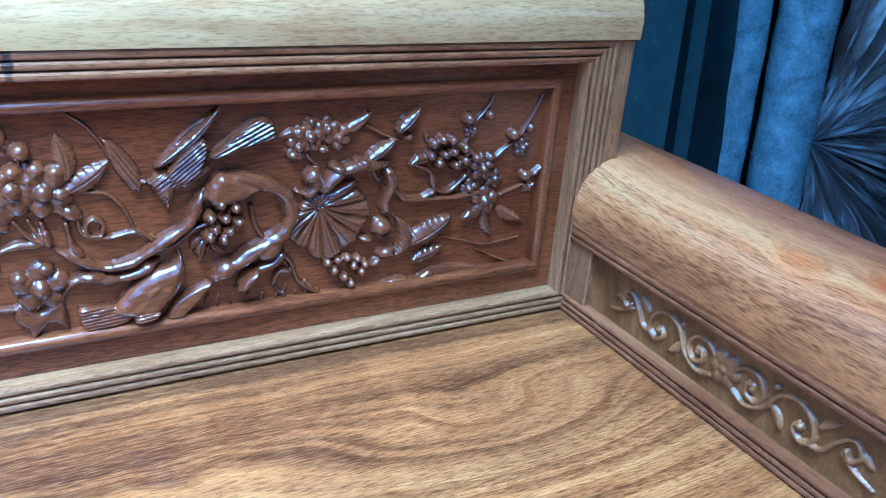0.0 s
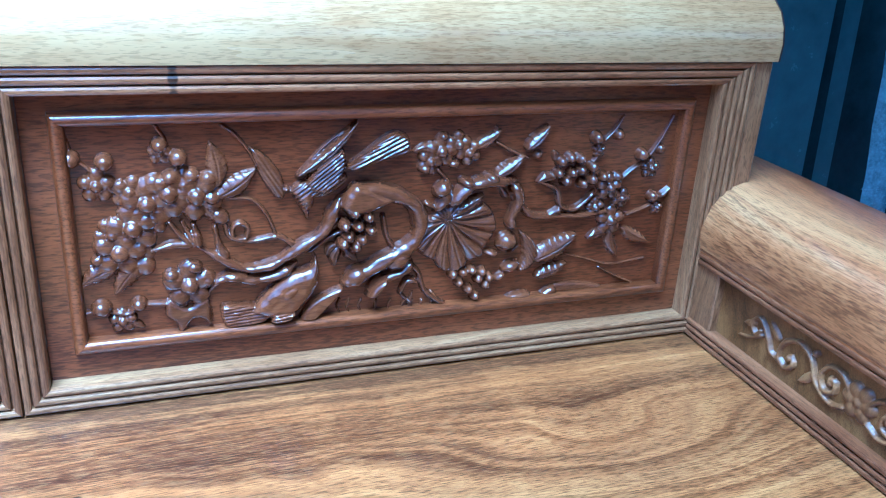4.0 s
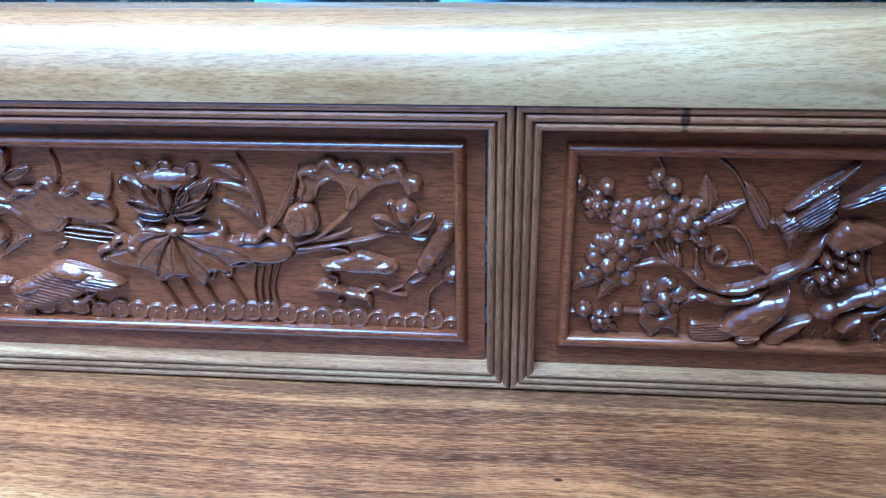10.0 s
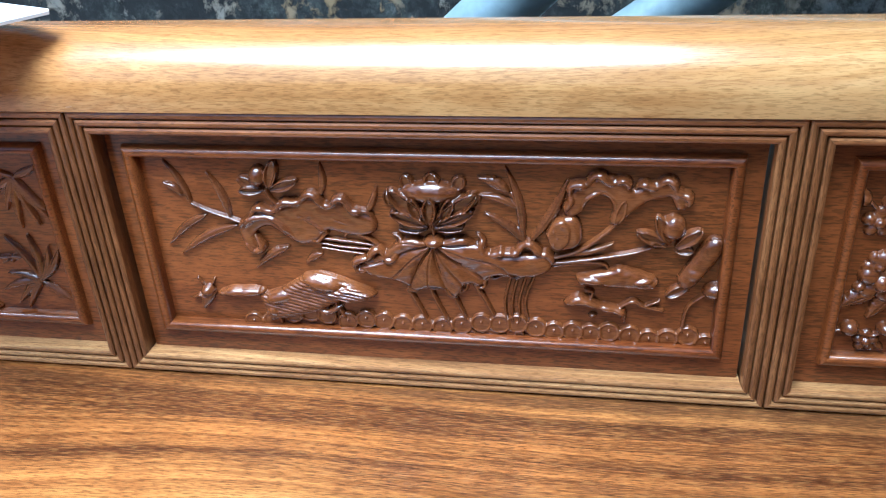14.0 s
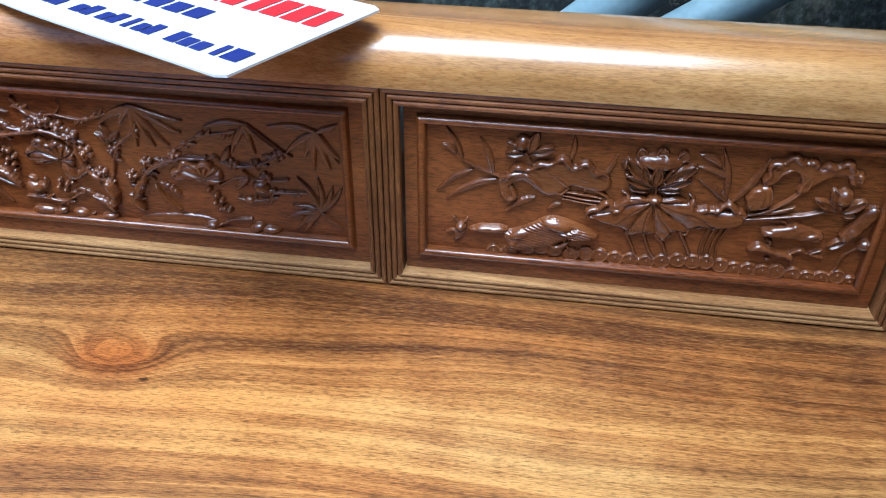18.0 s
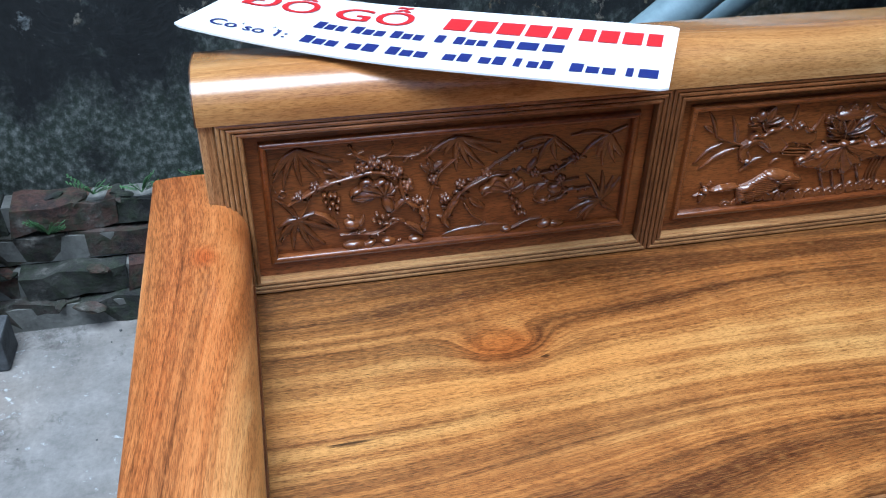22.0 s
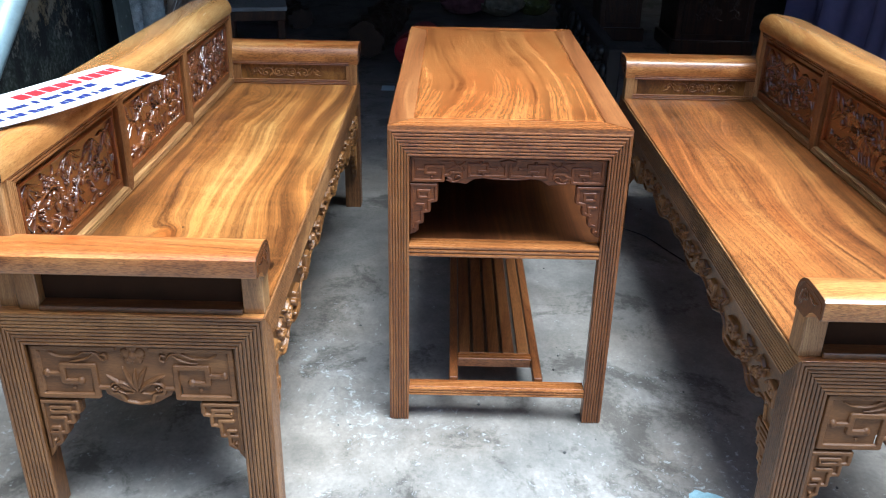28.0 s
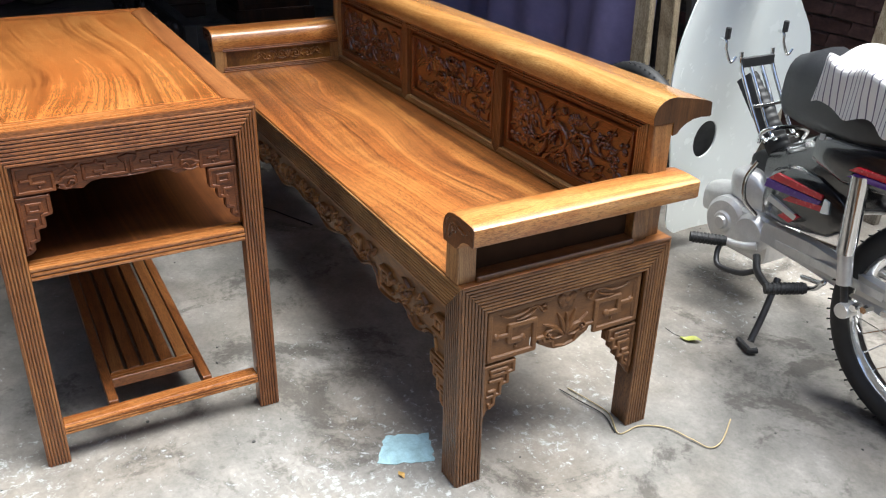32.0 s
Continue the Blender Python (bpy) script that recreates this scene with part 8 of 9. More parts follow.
side_cover = hull("side_cover", [(-1.155, -2.105, 0.37, 0.018, 0.035), (-1.18, -2.10, 0.385, 0.03, 0.075), (-1.25, -2.095, 0.40, 0.036, 0.092), (-1.33, -2.09, 0.405, 0.036, 0.085), (-1.40, -2.085, 0.40, 0.03, 0.065), (-1.43, -2.085, 0.40, 0.015, 0.04)], BLACKP, "glossy black side cover with red and purple stripes")
def decal(pts, y):
    """A thin raised sticker whose back is let into the cover."""
    bm = bmesh.new()
    front = [bm.verts.new(W(x, y, z)) for x, z in pts]
    back = [bm.verts.new(W(x, y - 0.012, z)) for x, z in pts]
    bm.faces.new(front)
    bm.faces.new(back[::-1])
    for k in range(len(pts)):
        j = (k + 1) % len(pts)
        bm.faces.new((front[k], back[k], back[j], front[j]))
    bmesh.ops.recalc_face_normals(bm, faces=bm.faces[:])
    return bm


for pts, m2, nm in (([(-1.19, 0.440), (-1.37, 0.438), (-1.37, 0.452), (-1.215, 0.462)], REDDEC, "red_stripe"), ([(-1.18, 0.412), (-1.36, 0.418), (-1.37, 0.434), (-1.185, 0.436)], PURPLE, "purple_stripe"),
                   ([(-1.25, 0.395), (-1.38, 0.408), (-1.385, 0.424), (-1.27, 0.412)], REDDEC, "red_stripe"), ([(-1.245, 0.345), (-1.285, 0.338), (-1.315, 0.366), (-1.275, 0.372)], REDDEC, "red_stripe"), ([(-1.20, 0.376), (-1.30, 0.352), (-1.306, 0.366), (-1.205, 0.394)], SILVER, "silver_emblem"),
                   ([(-1.375, 0.404), (-1.40, 0.408), (-1.395, 0.44), (-1.38, 0.445)], BIKEW, "white_flash")):
    decal_y = -2.0530 + 0.0005 * {"purple_stripe": 1, "red_stripe": 3, "silver_emblem": 7, "white_flash": 5}[nm]
    part(nm, decal(pts, decal_y), m2, side_cover)
# tail panel below the seat with its stripe
tail = hull("tail_panel", [(-1.30, -2.09, 0.56, 0.02, 0.04), (-1.42, -2.075, 0.555, 0.035, 0.055), (-1.62, -2.07, 0.58, 0.035, 0.06), (-1.85, -2.08, 0.62, 0.03, 0.05), (-1.95, -2.10, 0.64, 0.015, 0.03)], BLACKP)
for z0, m2 in ((0.552, REDDEC), (0.535, PURPLE)):
    part("red_stripe" if m2 is REDDEC else "purple_stripe", decal(((-1.44, z0), (-1.62, z0 + 0.004), (-1.62, z0 + 0.018), (-1.46, z0 + 0.014)), -2.0335), m2, tail)
bm = bmesh.new()
for k in range(5):
    box(*[v for p in zip(W(-1.325 - 0.02 * k, -2.072, 0.590 - 0.004 * k), W(-1.311 - 0.02 * k, -2.068, 0.606 - 0.004 * k)) for v in p], into=bm)
part("silver_emblem", bm, SILVER, tail)
# engine
eng = auto_smooth(part("crankcase_cover", lathe([(0.0, 0.062), (0.03, 0.062), (0.036, 0.056), (0.066, 0.054), (0.078, 0.044), (0.082, 0.0), (0.082, -0.12), (0.0, -0.12)], W(-1.035, -2.13, 0.235)), ALLOY, bike, "cast alloy engine cover"), 35)
auto_smooth(part("clutch_cap", lathe([(0.0, 0.070), (0.018, 0.070), (0.022, 0.064), (0.0221, 0.05)], W(-1.035, -2.13, 0.235)), SILVER, eng), 35)
part("gearbox", box(*[v for p in zip(W(-1.20, -2.24, 0.15), W(-1.02, -2.085, 0.30)) for v in p], 0.022, 3), ALLOY, bike)
hull("cylinder", [(-0.90, -2.17, 0.26, 0.05, 0.05), (-0.98, -2.17, 0.27, 0.06, 0.06), (-1.04, -2.16, 0.30, 0.055, 0.06)], ALLOY)
hull("starter_housing", [(-1.00, -2.14, 0.36, 0.02, 0.03), (-1.03, -2.14, 0.355, 0.04, 0.055), (-1.10, -2.14, 0.345, 0.045, 0.06), (-1.14, -2.14, 0.33, 0.03, 0.04)], ALLOY)
auto_smooth(part("sprocket_cover", lathe([(0.0, 0.05), (0.05, 0.046), (0.062, 0.03), (0.064, -0.02), (0.0, -0.02)], W(-1.14, -2.115, 0.235)), ALLOY, bike), 35)
bars_of("breather_hose", [(-1.12, -2.08, 0.46), (-1.10, -2.065, 0.40), (-1.115, -2.06, 0.34), (-1.15, -2.08, 0.30)], 0.007, CHROME)
# rear end
arm = part("chain_case", prism([(-0.02, -0.03), (0.0, 0.03), (0.16, 0.045), (0.52, 0.03), (0.58, 0.0), (0.52, -0.04), (0.16, -0.03)], axes(W(-1.19, -2.075, 0.265), (-1, 0, -0.08), (0, 0, 1), (0, -1, 0)), 0.04, bevel=0.006), SILVER, bike, "silver painted chain case")
part("chain_case_rib", box(*[v for p in zip(W(-1.60, -2.0745, 0.235), W(-1.24, -2.070, 0.262)) for v in p], 0.002), ALLOY, arm)
shock = auto_smooth(part("shock_absorber", tube([W(-1.478, -2.05, 0.33), W(-1.468, -2.05, 0.545)], 0.024, 24), CHROME, bike, "chrome rear shock absorber"), 40)
auto_smooth(part("shock_sleeve", tube([W(-1.495, -2.05, 0.245), W(-1.478, -2.05, 0.335)], 0.020, 24), ALLOY, shock), 40)
auto_smooth(part("shock_rod", tube([W(-1.512, -2.05, 0.185), W(-1.495, -2.05, 0.25)], 0.010, 16), DARKMETAL, shock), 40)
auto_smooth(part("shock_eye", lathe([(0.0, 0.02), (0.02, 0.02), (0.022, 0.014), (0.022, -0.02), (0.0, -0.02)], W(-1.518, -2.05, 0.178)), ALLOY, shock), 40)
part("axle_bracket", box(*[v for p in zip(W(-1.80, -2.075, 0.245), W(-1.60, -2.06, 0.30)) for v in p], 0.006), ALLOY, bike)
for x in (-1.545, -1.575, -1.63):
    auto_smooth(part("axle_bolt", lathe([(0.0, 0.02), (0.010, 0.02), (0.012, 0.0), (0.012, -0.01), (0.0, -0.01)], W(x, -2.055, 0.20 + 0.3 * abs(x + 1.545)), n=6), CHROME, bike), 40)
hull("mudguard", [(-1.45, -2.16, 0.50, 0.05, 0.02), (-1.60, -2.16, 0.58, 0.055, 0.02), (-1.80, -2.16, 0.60, 0.055, 0.02), (-1.98, -2.16, 0.52, 0.05, 0.02)], BLACKP)


def peg(a, b):
    a, b = Vector(a), Vector(b)
    ob = thing_part = auto_smooth(part("foot_peg", tube([W(*(a + (b - a) * k / 18)) for k in range(19)], 0.015, 14), RUBBER, bike, "ribbed black rubber foot peg"), 30)
    for k in range(9):
        p = a + (b - a) * (0.08 + 0.1 * k)
        q = p + (b - a) * 0.045
        part("rib", tube([W(*p), W(*q)], 0.0178, 14), RUBBER, ob)
    return ob


peg((-1.035, -1.945, 0.212), (-1.10, -2.03, 0.205))
bars_of("gear_lever", [(-1.09, -2.02, 0.20), (-1.10, -2.0, 0.165), (-1.13, -1.985, 0.145), (-1.20, -2.0, 0.15), (-1.235, -2.03, 0.17)], 0.0085, DARKMETAL)
bars_of("peg_bracket", [(-1.10, -2.03, 0.205), (-1.15, -2.04, 0.21), (-1.19, -2.06, 0.22)], 0.012, ALLOY)
peg((-1.335, -1.945, 0.178), (-1.395, -2.04, 0.185))
bars_of("peg_hanger", [(-1.395, -2.04, 0.185), (-1.43, -2.03, 0.205), (-1.45, -2.03, 0.235), (-1.43, -2.05, 0.215), (-1.36, -2.06, 0.20)], 0.007, CHROME)
bars_of("brake_linkage", [(-1.22, -2.03, 0.21), (-1.26, -2.0, 0.18), (-1.31, -2.0, 0.155), (-1.33, -2.02, 0.165)], 0.011, DARKMETAL)
stand = bars_of("side_stand", [(-1.30, -2.04, 0.17), (-1.325, -1.98, 0.09), (-1.345, -1.92, 0.018)], 0.010, DARKMETAL, label="worn metal side stand")
part("stand_foot", tube([W(-1.315, -1.905, 0.012), W(-1.375, -1.885, 0.012), W(-1.385, -1.905, 0.014)], 0.009, 8), RUBBER, stand)
bars_of("centre_stand", [(-1.46, -2.12, 0.20), (-1.475, -2.10, 0.11), (-1.50, -2.10, 0.07)], 0.012, DARKMETAL)
bars_of("exhaust", [(-0.92, -2.28, 0.2), (-1.2, -2.32, 0.16), (-1.8, -2.30, 0.26)], 0.03, CHROME)


PIVOT = Vector((-2.715, -0.145, 1.312))


def askew(ob, base):
    """The bike is parked askew: behind the engine it swings out towards the bench and rises a little."""
    for v in ob.data.vertices:
        p = v.co + base
        f = min(1.0, max(0.0, (-1.19 - p.x) / 0.36))
        v.co = PIVOT + (p - PIVOT) * (1 - 0.11 * f) - base


for piece in bike.children_recursive:
    if "stand" not in piece.name:
        askew(piece, BASE)
bike_wheel(-1.82, -1.955)
bike_wheel(-0.38, -2.25)


def towel_cloth():
    m, nt, bsdf = mat("striped_towel")
    tc = nt.nodes.new("ShaderNodeTexCoord")
    mp = nt.nodes.new("ShaderNodeMapping")
    mp.inputs["Rotation"].default_value = (0, 0, radians(24))
    nt.links.new(tc.outputs["Object"], mp.inputs["Vector"])
    wv = node(nt, "TexWave", Scale=14.0, Distortion=0.6, Detail=1.0)
    nt.links.new(mp.outputs[0], wv.inputs["Vector"])
    r = ramp(nt, [(0.0, (0.78, 0.77, 0.75)), (0.90, (0.78, 0.77, 0.75)), (0.95, (0.16, 0.15, 0.20)), (1.0, (0.16, 0.15, 0.20))])
    nt.links.new(wv.outputs[1], r.inputs[0])
    nt.links.new(r.outputs[0], bsdf.inputs["Base Color"])
    bsdf.inputs["Roughness"].default_value = 0.95
    nz = node(nt, "TexNoise", Scale=400.0, Detail=2.0)
    nt.links.new(tc.outputs["Object"], nz.inputs["Vector"])
    b = node(nt, "Bump", Strength=0.5, Distance=0.002)
    nt.links.new(nz.outputs[0], b.inputs["Height"])
    nt.links.new(b.outputs[0], bsdf.inputs["Normal"])

    def drape(a, b):
        x = -1.27 - 0.36 * a - 0.02 * math.sin(b * 7)
        s = (b - 0.15) * 1.15
        y = -2.13 + 0.17 * (1 - s) - 0.17 + 0.012 * math.sin(a * 22)
        top = 0.805 - 0.035 * a + 0.012 * math.sin(a * 17 + b * 9)
        y = -2.30 + 0.245 * min(1, (1 - b) * 1.25) + 0.008 * math.sin(a * 22)
        z = top if b > 0.2 else top - 0.55 * (0.2 - b) ** 1.0 - 0.01
        return W(x, y, z) + BASE

    ob = auto_smooth(part("towel", sheet(drape, 46, 40, 0.004), m), 60)
    tagged(ob, "white striped towel draped over the black saddle", "towel")
    askew(ob, Vector())
    bun = bmesh.new()
    bmesh.ops.create_icosphere(bun, subdivisions=4, radius=0.075)
    for v in bun.verts:
        d = v.co.normalized()
        v.co = Vector((v.co.x * 1.3, v.co.y, v.co.z * 0.55)) * (1 + 0.28 * noise.noise(d * 3.2) + 0.12 * noise.noise(d * 9))
        v.co += Vector((-1.52, -2.17, 0.845))
    ob2 = auto_smooth(part("rolled_cloth", bun, m), 60)
    tagged(ob2, "bunched white and red striped cloth on the saddle", "cloth")
    askew(ob2, Vector())


towel_cloth()

# ---- the dim workshop and what leans round it ----
def hanging_cloth():
    cloth = plain("violet_cloth", (0.21, 0.185, 0.35), 0.85, 0, 0.2, 5, 0.15)

    def fold(a, b):
        x = -0.22 + 3.0 * a
        y = -2.42 + 0.05 * math.sin(x * 9 + 1.2 * math.sin(b * 3)) * (1.1 - 0.5 * b) + 0.025 * math.sin(x * 23 + b * 4) + 0.03 * noise.noise((x * 2, b * 3, 1))
        return (x, y, 0.05 + 1.75 * b - 0.06 * math.sin(math.pi * a * 3))

    ob = thing("hanging_cloth", "dusty violet cloth hanging in folds behind the bench", "cloth")
    auto_smooth(part("drape", sheet(fold, 120, 24, 0.003), cloth, ob), 60)
    part("line", tube([(-0.5, -2.42, 1.80), (1.3, -2.42, 1.78), (3.0, -2.42, 1.80)], 0.004, 6), CARDB, ob)


hanging_cloth()
PALE = wood("raw_pale_plank", "z", (0.30, 0.22, 0.13), (0.48, 0.38, 0.24), (0.62, 0.52, 0.36), gloss=0.75, coat=0.0)
GREYP = wood("raw_grey_plank", "z", (0.15, 0.13, 0.10), (0.26, 0.23, 0.18), (0.38, 0.33, 0.27), gloss=0.8, coat=0.0)
for k, (x, y, w, d, h, tilt, m2) in enumerate(((-0.27, -2.36, 0.085, 0.03, 1.9, 6, PALE), (-0.375, -2.40, 0.075, 0.03, 1.9, 7, PALE), (-0.47, -2.44, 0.03, 0.03, 1.9, 9, CARDB), (-0.55, -2.50, 0.06, 0.025, 1.8, 9, GREYP), (-0.62, -2.56, 0.05, 0.03, 1.8, 10, GREYP), (-0.72, -2.62, 0.08, 0.03, 1.7, 8, GREYP), (-0.80, -2.92, 0.10, 0.03, 1.8, -3, PALE), (-0.92, -3.0, 0.07, 0.03, 1.8, -2, GREYP))):
    ob = part("plank", box(-w / 2, w / 2, -d / 2, d / 2, 0, h, 0.003), m2)
    ob.matrix_basis = pose(x, y, 0.0, 4, tilt, 0)
    tagged(ob, "rough-sawn plank leaning upright behind the motorbike", "plank", "leaning planks")


def lumpy(name, label, category, cx, cy, z0, L, R, H, material, seed, yaw=0, rough=0.35, freq=9):
    """A carved, knobbly length of dark timber."""
    bm = bmesh.new()
    n, m = 70, 28
    rings = []
    for i in range(n + 1):
        x = (i / n - 0.5) * L
        ring = []
        for j in range(m):
            a = 2 * math.pi * j / m
            q = 1 + rough * noise.noise((x * freq, math.cos(a) * 2.2 + seed, math.sin(a) * 2.2)) + 0.4 * rough * noise.noise((x * freq * 3, math.cos(a) * 6, math.sin(a) * 6 + seed))
            ring.append(bm.verts.new((x, R * q * math.cos(a), z0 + H * 0.5 + 0.5 * H * q * math.sin(a))))
        rings.append(ring)
    for a, b in zip(rings, rings[1:]):
        for j in range(m):
            bm.faces.new((a[j], b[j], b[(j + 1) % m], a[(j + 1) % m]))
    bm.faces.new(rings[0])
    bm.faces.new(rings[-1][::-1])
    bmesh.ops.recalc_face_normals(bm, faces=bm.faces[:])
    ob = auto_smooth(part(name, bm, material), 30)
    ob.matrix_basis = pose(cx, cy, 0, 0, 0, yaw)
    return tagged(ob, label, category)


BLACKW = plain("ebonised_wood", (0.016, 0.015, 0.016), 0.35, 0, 0.3, 14, 0.3)
BROWNW = plain("dark_carved_wood", (0.05, 0.028, 0.018), 0.4, 0, 0.4, 12, 0.3)
rail_thing = thing("carved_black_rail", "long ebonised rail carved with dense scrolls standing on the floor", "carved rail", at=pose(2.0, -0.98, 0))
part("ridge_board", box(-0.95, 0.95, -0.03, 0.03, 0.10, 0.53, 0.006), BLACKW, rail_thing)
bmr = bmesh.new()
rnd = random.Random(8)
for k in range(150):
    b = bmesh.new()
    s = rnd.uniform(0.018, 0.045)
    bmesh.ops.create_icosphere(b, subdivisions=2, radius=s, matrix=Matrix.Translation((rnd.uniform(-0.93, 0.93), rnd.choice((-0.035, 0.035, 0.045)), rnd.uniform(0.05, 0.50))) @ Matrix.Diagonal((1.2, 0.6, rnd.uniform(0.6, 1.4), 1)))
    merge(bmr, b)
tagged(auto_smooth(part("scroll_carving", bmr, BLACKW, rail_thing), 60), kind="stuff")
part("foot_rail", box(-0.95, 0.95, -0.05, 0.05, 0.0, 0.06, 0.006), BLACKW, rail_thing)
lumpy("carved_log", "dark carved log with gnarled surface lying on the workshop floor", "carved log", 3.75, 0.28, 0.0, 1.3, 0.13, 0.24, BROWNW, 3, yaw=-6)
lumpy("timber_offcut", "dark timber offcut lying in the gloom", "timber", 4.5, 1.1, 0.0, 0.9, 0.10, 0.16, BROWNW, 5, yaw=20)


def cabinet(x, y, w, d, h, label):
    ob = thing("carved_cabinet", label, "cabinet", "carved cabinets", at=pose(x, y, 0))
    part("carcass", box(-d / 2, d / 2, -w / 2, w / 2, 0, h, 0.006), DARKWOOD, ob)
    part("cornice", box(-d / 2 - 0.04, d / 2, -w / 2 - 0.04, w / 2 + 0.04, 0.62, 0.68, 0.012, 2), DARKWOOD, ob)
    part("plinth", box(-d / 2 - 0.03, d / 2, -w / 2 - 0.03, w / 2 + 0.03, 0, 0.10, 0.008), DARKWOOD, ob)
    for z0, z1 in ((0.14, 0.58), (0.74, h - 0.08)):
        door = part("door", box(-d / 2 - 0.012, -d / 2 - 0.001, -w / 2 + 0.04, w / 2 - 0.04, z0, z1, 0.004), DARKWOOD, ob, "dark red-brown carved door")
        r = Relief(w * 500 - 60, (z1 - z0) * 500 - 30, 3.0)
        rr = random.Random(int(w * 100 + z0 * 10))
        r.motif("carved_scroll")
        for k in range(9):
            a, b = rr.uniform(-0.7, 0.7) * (w * 500 - 60), rr.uniform(-0.8, 0.8) * ((z1 - z0) * 500 - 30)
            curl(r, a, b, rr.choice((-1, 1)), rr.choice((-1, 1)), 1.6, 8)
            r.flowers([(b * 0.4, a * 0.5)], 26, 6, 8)
        r.carve(door, axes((-d / 2 - 0.012, 0, (z0 + z1) / 2), (0, -1, 0), (0, 0, 1), (-1, 0, 0)), DARKWOOD)


cabinet(3.75, -2.15, 0.55, 0.5, 1.9, "dark red-brown carved cabinet with a stepped cornice")
cabinet(4.1, -1.55, 0.32, 0.35, 1.9, "narrow dark red carved cabinet standing in shadow")
tagged(part("brown_board", box(5.55, 5.60, -1.25, 0.05, 0.0, 1.1, 0.004), wood("dull_brown_board", "y", (0.06, 0.04, 0.022), (0.09, 0.06, 0.033), (0.13, 0.09, 0.05), gloss=0.6, coat=0)), "dull brown board leaning at the back of the workshop", "board")


def bag(x, y, r, colour, seed, label):
    film = plain("film_" + str(seed), colour, 0.2, 0, 0.5, 18)
    bm = bmesh.new()
    bmesh.ops.create_icosphere(bm, subdivisions=4, radius=1)
    for v in bm.verts:
        d = v.co.normalized()
        q = 1 + 0.3 * noise.noise(d * 2.3 + Vector((seed, 0, 0))) + 0.15 * noise.noise(d * 7)
        v.co = Vector((d.x * r, d.y * r * 1.2, r * 0.75 + d.z * r * 0.75)) * q
        v.co.z = max(0.0, v.co.z)
    ob = auto_smooth(part("plastic_bag", bm, film), 40)
    ob.matrix_basis = pose(x, y, 0)
    tagged(ob, label, "plastic bag", "plastic bags")


bag(4.9, -0.35, 0.17, (0.22, 0.10, 0.12), 1, "clear plastic bag of orange and violet packets")
bag(4.85, -0.68, 0.16, (0.24, 0.21, 0.16), 2, "clear plastic bag of tan paper packets")
bag(4.95, -0.98, 0.12, (0.14, 0.15, 0.05), 3, "yellowish plastic bag on the workshop floor")


def compressor():
    redm = plain("red_enamel", (0.33, 0.02, 0.03), 0.3, 0, 0.15, 6, coat=0.4)
    ob = thing("air_compressor", "red enamelled compressor tank on small black wheels", "air compressor", at=pose(2.85, -0.03, 0, 0, 0, 80))
    prof = [(0.0, -0.30), (0.05, -0.295), (0.09, -0.28), (0.100, -0.25), (0.105, -0.2), (0.105, 0.2), (0.100, 0.25), (0.09, 0.28), (0.05, 0.295), (0.0, 0.30)]
    t = lathe(prof, Vector((0, 0, 0.17)))
    auto_smooth(part("tank", t, redm, ob), 40)
    for y in (-0.17, 0.17):
        auto_smooth(part("wheel", lathe([(0.0, y + 0.02), (0.055, y + 0.02), (0.06, y), (0.055, y - 0.02), (0.0, y - 0.02)], Vector((-0.09, 0, 0.06))), RUBBER, ob), 40)
        part("strut", box(-0.10, -0.08, y - 0.012, y + 0.012, 0.06, 0.12), DARKMETAL, ob)
    part("hose", tube(curve_through([(-0.15, 0.1, 0.01), (-0.28, 0.18, 0.012), (-0.25, 0.32, 0.012), (-0.1, 0.28, 0.012)], 6), 0.008, 8), plain("yellow_hose", (0.35, 0.25, 0.05), 0.5), ob)


compressor()
stool = thing("low_stool", "low red-brown carved stool with a pale marble top in shadow", "stool", at=pose(2.75, 1.0, 0, 0, 0, 12))
part("seat_top", box(-0.19, 0.19, -0.19, 0.19, 0.40, 0.425, 0.004), plain("pale_marble", (0.34, 0.34, 0.33), 0.3), stool)
part("apron", box(-0.18, 0.18, -0.18, 0.18, 0.34, 0.40, 0.004), DARKWOOD, stool)
for sx in (-1, 1):
    for sy in (-1, 1):
        part("leg", box(*sorted((sx * 0.175, sx * 0.13)), *sorted((sy * 0.175, sy * 0.13)), 0, 0.34, 0.004), DARKWOOD, stool)

# ---- the second bench stands opposite, turned about; its seat board is of redder wood ----
second = copy_thing(carved_bench, pose(-0.544, -0.888, 0, 0, 0, 180))
tagged(second, "varnished hardwood bench with orange seat board, carved backrest and rolled arms", "bench", "pair of carved benches")
for child in second.children:
    if child.name.startswith("seat_board"):
        child.data = child.data.copy()
        child.data.materials[0] = SEATB
        tagged(child, "wide orange-brown seat board with flowing grain")


# ---- bricks of the footing and of the far wall ----
rnd = random.Random(21)


def brick_meshes(l, d, h, material, count, tag):
    out = []
    for k in range(count):
        bm = box(-l / 2, l / 2, -d / 2, d / 2, -h / 2, h / 2)
        if d > 0.05:
            # worn and chipped
            long = [e for e in bm.edges if abs(e.verts[0].co.x - e.verts[1].co.x) > 0.1]
            bmesh.ops.subdivide_edges(bm, edges=long, cuts=4, use_grid_fill=True)
        for v in bm.verts:
            v.co += Vector((rnd.uniform(-1, 1), rnd.uniform(-1, 1), rnd.uniform(-1, 1))) * 0.007
        out.append(mesh_from(tag, bm, material))
    return out


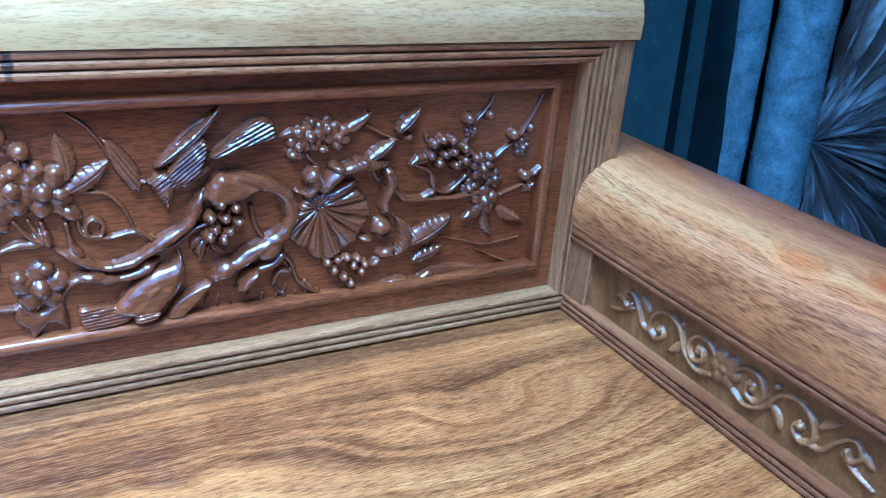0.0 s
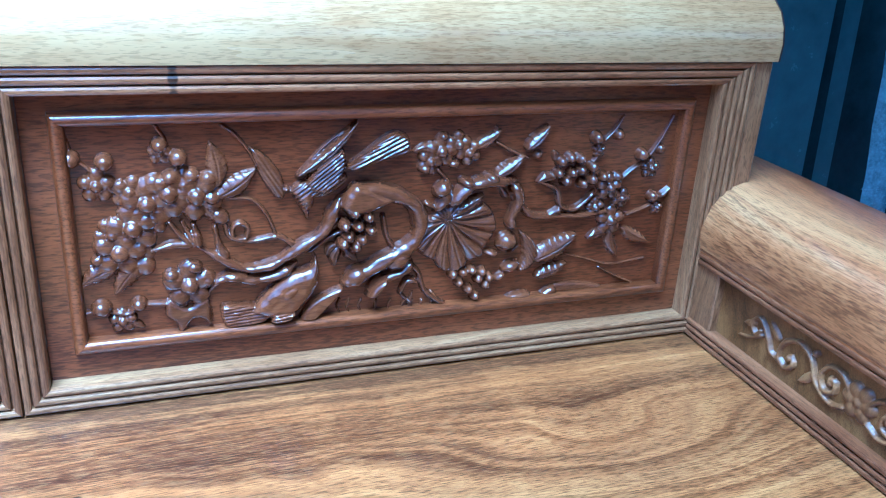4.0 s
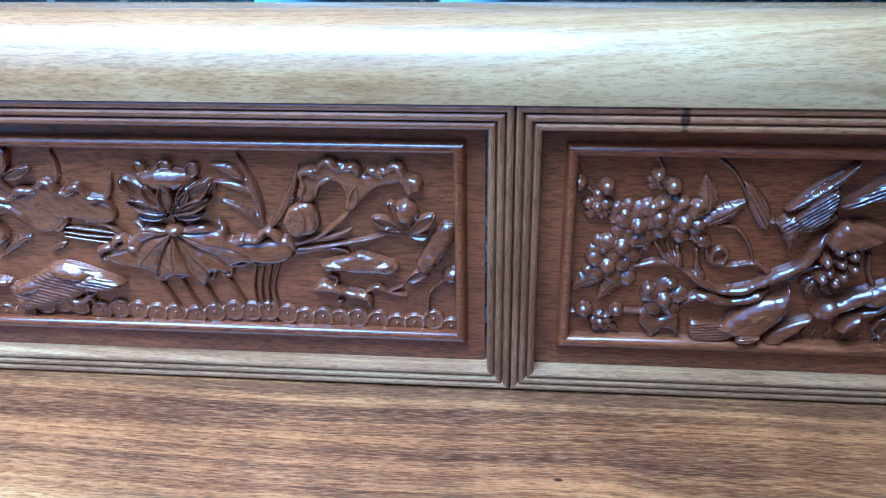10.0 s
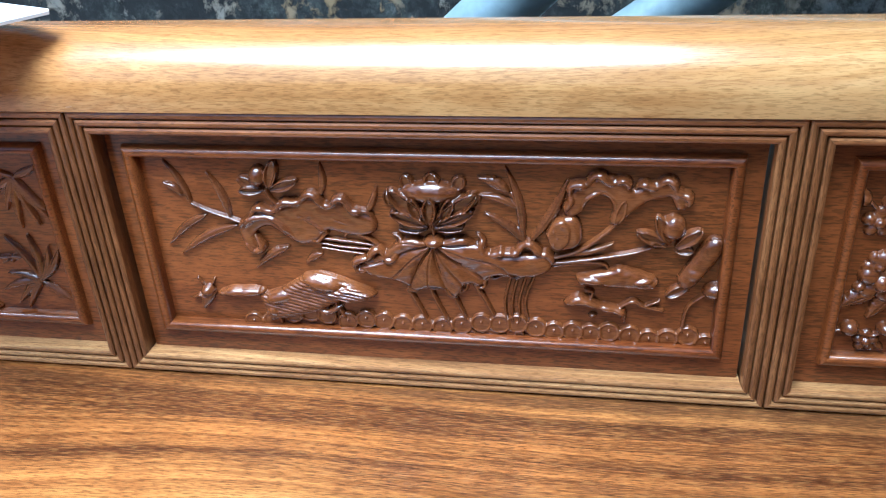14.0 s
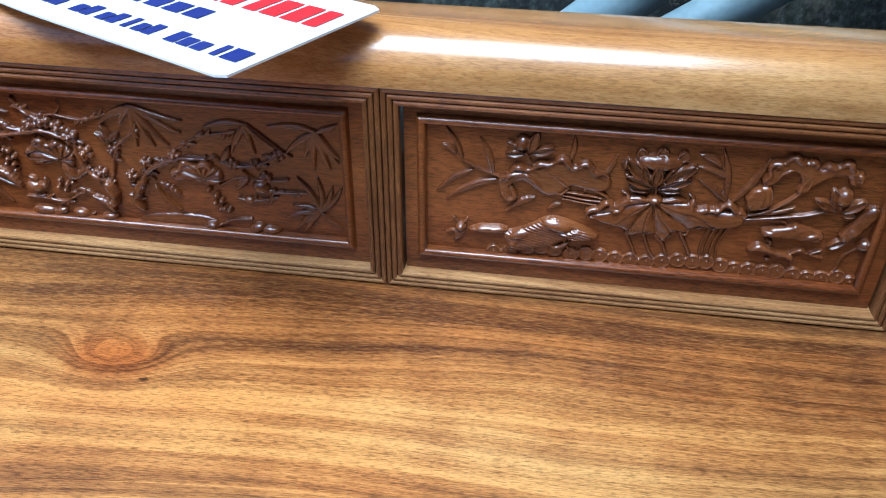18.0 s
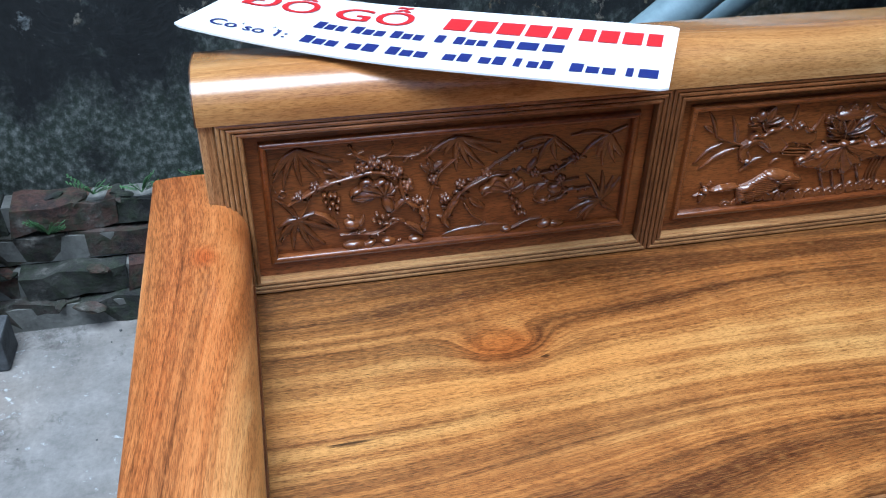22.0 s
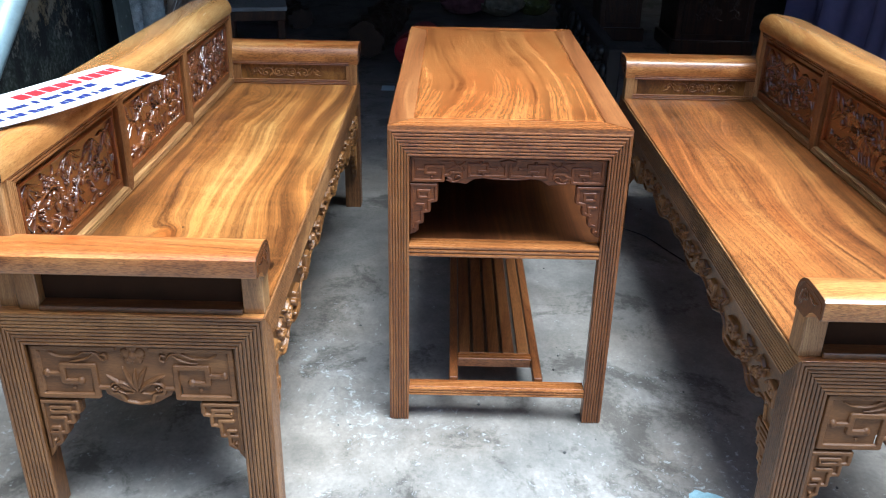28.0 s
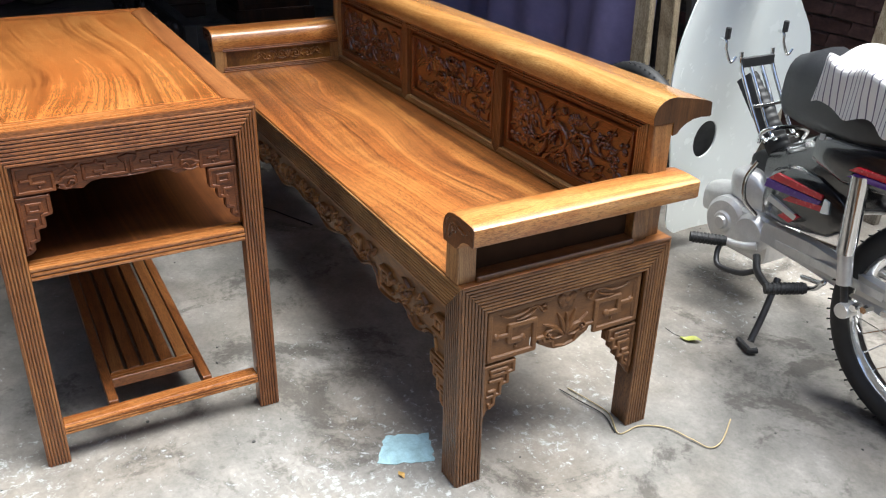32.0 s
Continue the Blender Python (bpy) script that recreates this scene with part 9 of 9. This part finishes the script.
def footing_material():
    m, nt, bsdf = mat("mossy_brick")
    L = nt.links.new
    geo, info = nt.nodes.new("ShaderNodeNewGeometry"), nt.nodes.new("ShaderNodeObjectInfo")
    n1 = node(nt, "TexNoise", Scale=9.0, Detail=7.0, Roughness=0.7)
    n2 = node(nt, "TexNoise", Scale=42.0, Detail=5.0, Roughness=0.7)
    L(geo.outputs["Position"], n1.inputs["Vector"]), L(geo.outputs["Position"], n2.inputs["Vector"])
    base = ramp(nt, [(0.0, (0.060, 0.028, 0.020)), (0.35, (0.018, 0.017, 0.015)), (0.8, (0.022, 0.020, 0.018)), (1.0, (0.085, 0.034, 0.022))])
    L(info.outputs["Random"], base.inputs[0])
    dirt = ramp(nt, [(0.42, (0.006, 0.007, 0.006)), (0.50, (0.018, 0.027, 0.011)), (0.58, (0.050, 0.052, 0.042)), (0.70, (0.22, 0.21, 0.18))])
    L(n1.outputs[0], dirt.inputs[0])
    f = ramp(nt, [(0.42, (0, 0, 0)), (0.58, (1, 1, 1))])
    L(n2.outputs[0], f.inputs[0])
    L(mix_col(nt, math_node(nt, "ADD", math_node(nt, "MULTIPLY", f.outputs[0], vb=0.55), vb=0.3), base.outputs[0], dirt.outputs[0]), bsdf.inputs["Base Color"])
    bsdf.inputs["Roughness"].default_value = 0.92
    b = node(nt, "Bump", Strength=0.8, Distance=0.01)
    L(math_node(nt, "ADD", n1.outputs[0], n2.outputs[0]), b.inputs["Height"])
    L(b.outputs[0], bsdf.inputs["Normal"])
    return m


MOSSY = footing_material()
shapes = brick_meshes(0.208, 0.105, 0.062, MOSSY, 8, "brick")
for row, (y, z) in enumerate(((1.222, 0.034), (1.252, 0.102), (1.282, 0.170), (1.302, 0.238))):
    for k in range(22):
        x = -3.3 + 0.215 * k + (0.107 if row % 2 else 0)
        ob = new("brick", shapes[rnd.randrange(8)])
        ob.parent = brick_footing
        ob.matrix_basis = pose(x + rnd.uniform(-0.004, 0.004), y + 0.052 + rnd.uniform(-0.016, 0.010), z + rnd.uniform(-0.004, 0.003), rnd.uniform(-3, 3), rnd.uniform(-2, 2), rnd.uniform(-5, 5))
lumps = []
for k in range(5):
    bm = bmesh.new()
    bmesh.ops.create_icosphere(bm, subdivisions=2, radius=0.03)
    for v in bm.verts:
        q = v.co.normalized()
        v.co = Vector((v.co.x * 1.6, v.co.y * 0.8, v.co.z * 0.45)) * (1 + 0.5 * noise.noise(q * 2.2 + Vector((k * 3.0, 0, 0))) + 0.2 * noise.noise(q * 6))
    lumps.append(mesh_from("mortar_lump", bm, MOSSY))
for k in range(190):
    row = rnd.randrange(4)
    y, z = ((1.205, 0.062), (1.235, 0.132), (1.265, 0.200), (1.30, 0.268))[row]
    ob = new("mortar_lump", lumps[rnd.randrange(5)])
    ob.parent = brick_footing
    ob.matrix_basis = pose(rnd.uniform(-3.2, 0.4), y + rnd.uniform(0.0, 0.03), z + rnd.uniform(-0.006, 0.004), rnd.uniform(-12, 12), rnd.uniform(-12, 12), rnd.uniform(0, 360)) @ Matrix.Scale(rnd.uniform(0.3, 0.7), 4)
dark = brick_meshes(0.20, 0.02, 0.056, plain("dark_red_brick", (0.075, 0.038, 0.030), 0.9, 0, 0.5, 14, 0.5), 5, "brick")
for row in range(22):
    for k in range(12):
        ob = new("brick", dark[rnd.randrange(5)])
        ob.parent = wall_south
        ob.matrix_basis = pose(-1.75 + 0.212 * k + (0.106 if row % 2 else 0), -3.548 + rnd.uniform(-0.003, 0.003), 0.08 + 0.067 * row, 0, 0, 0)
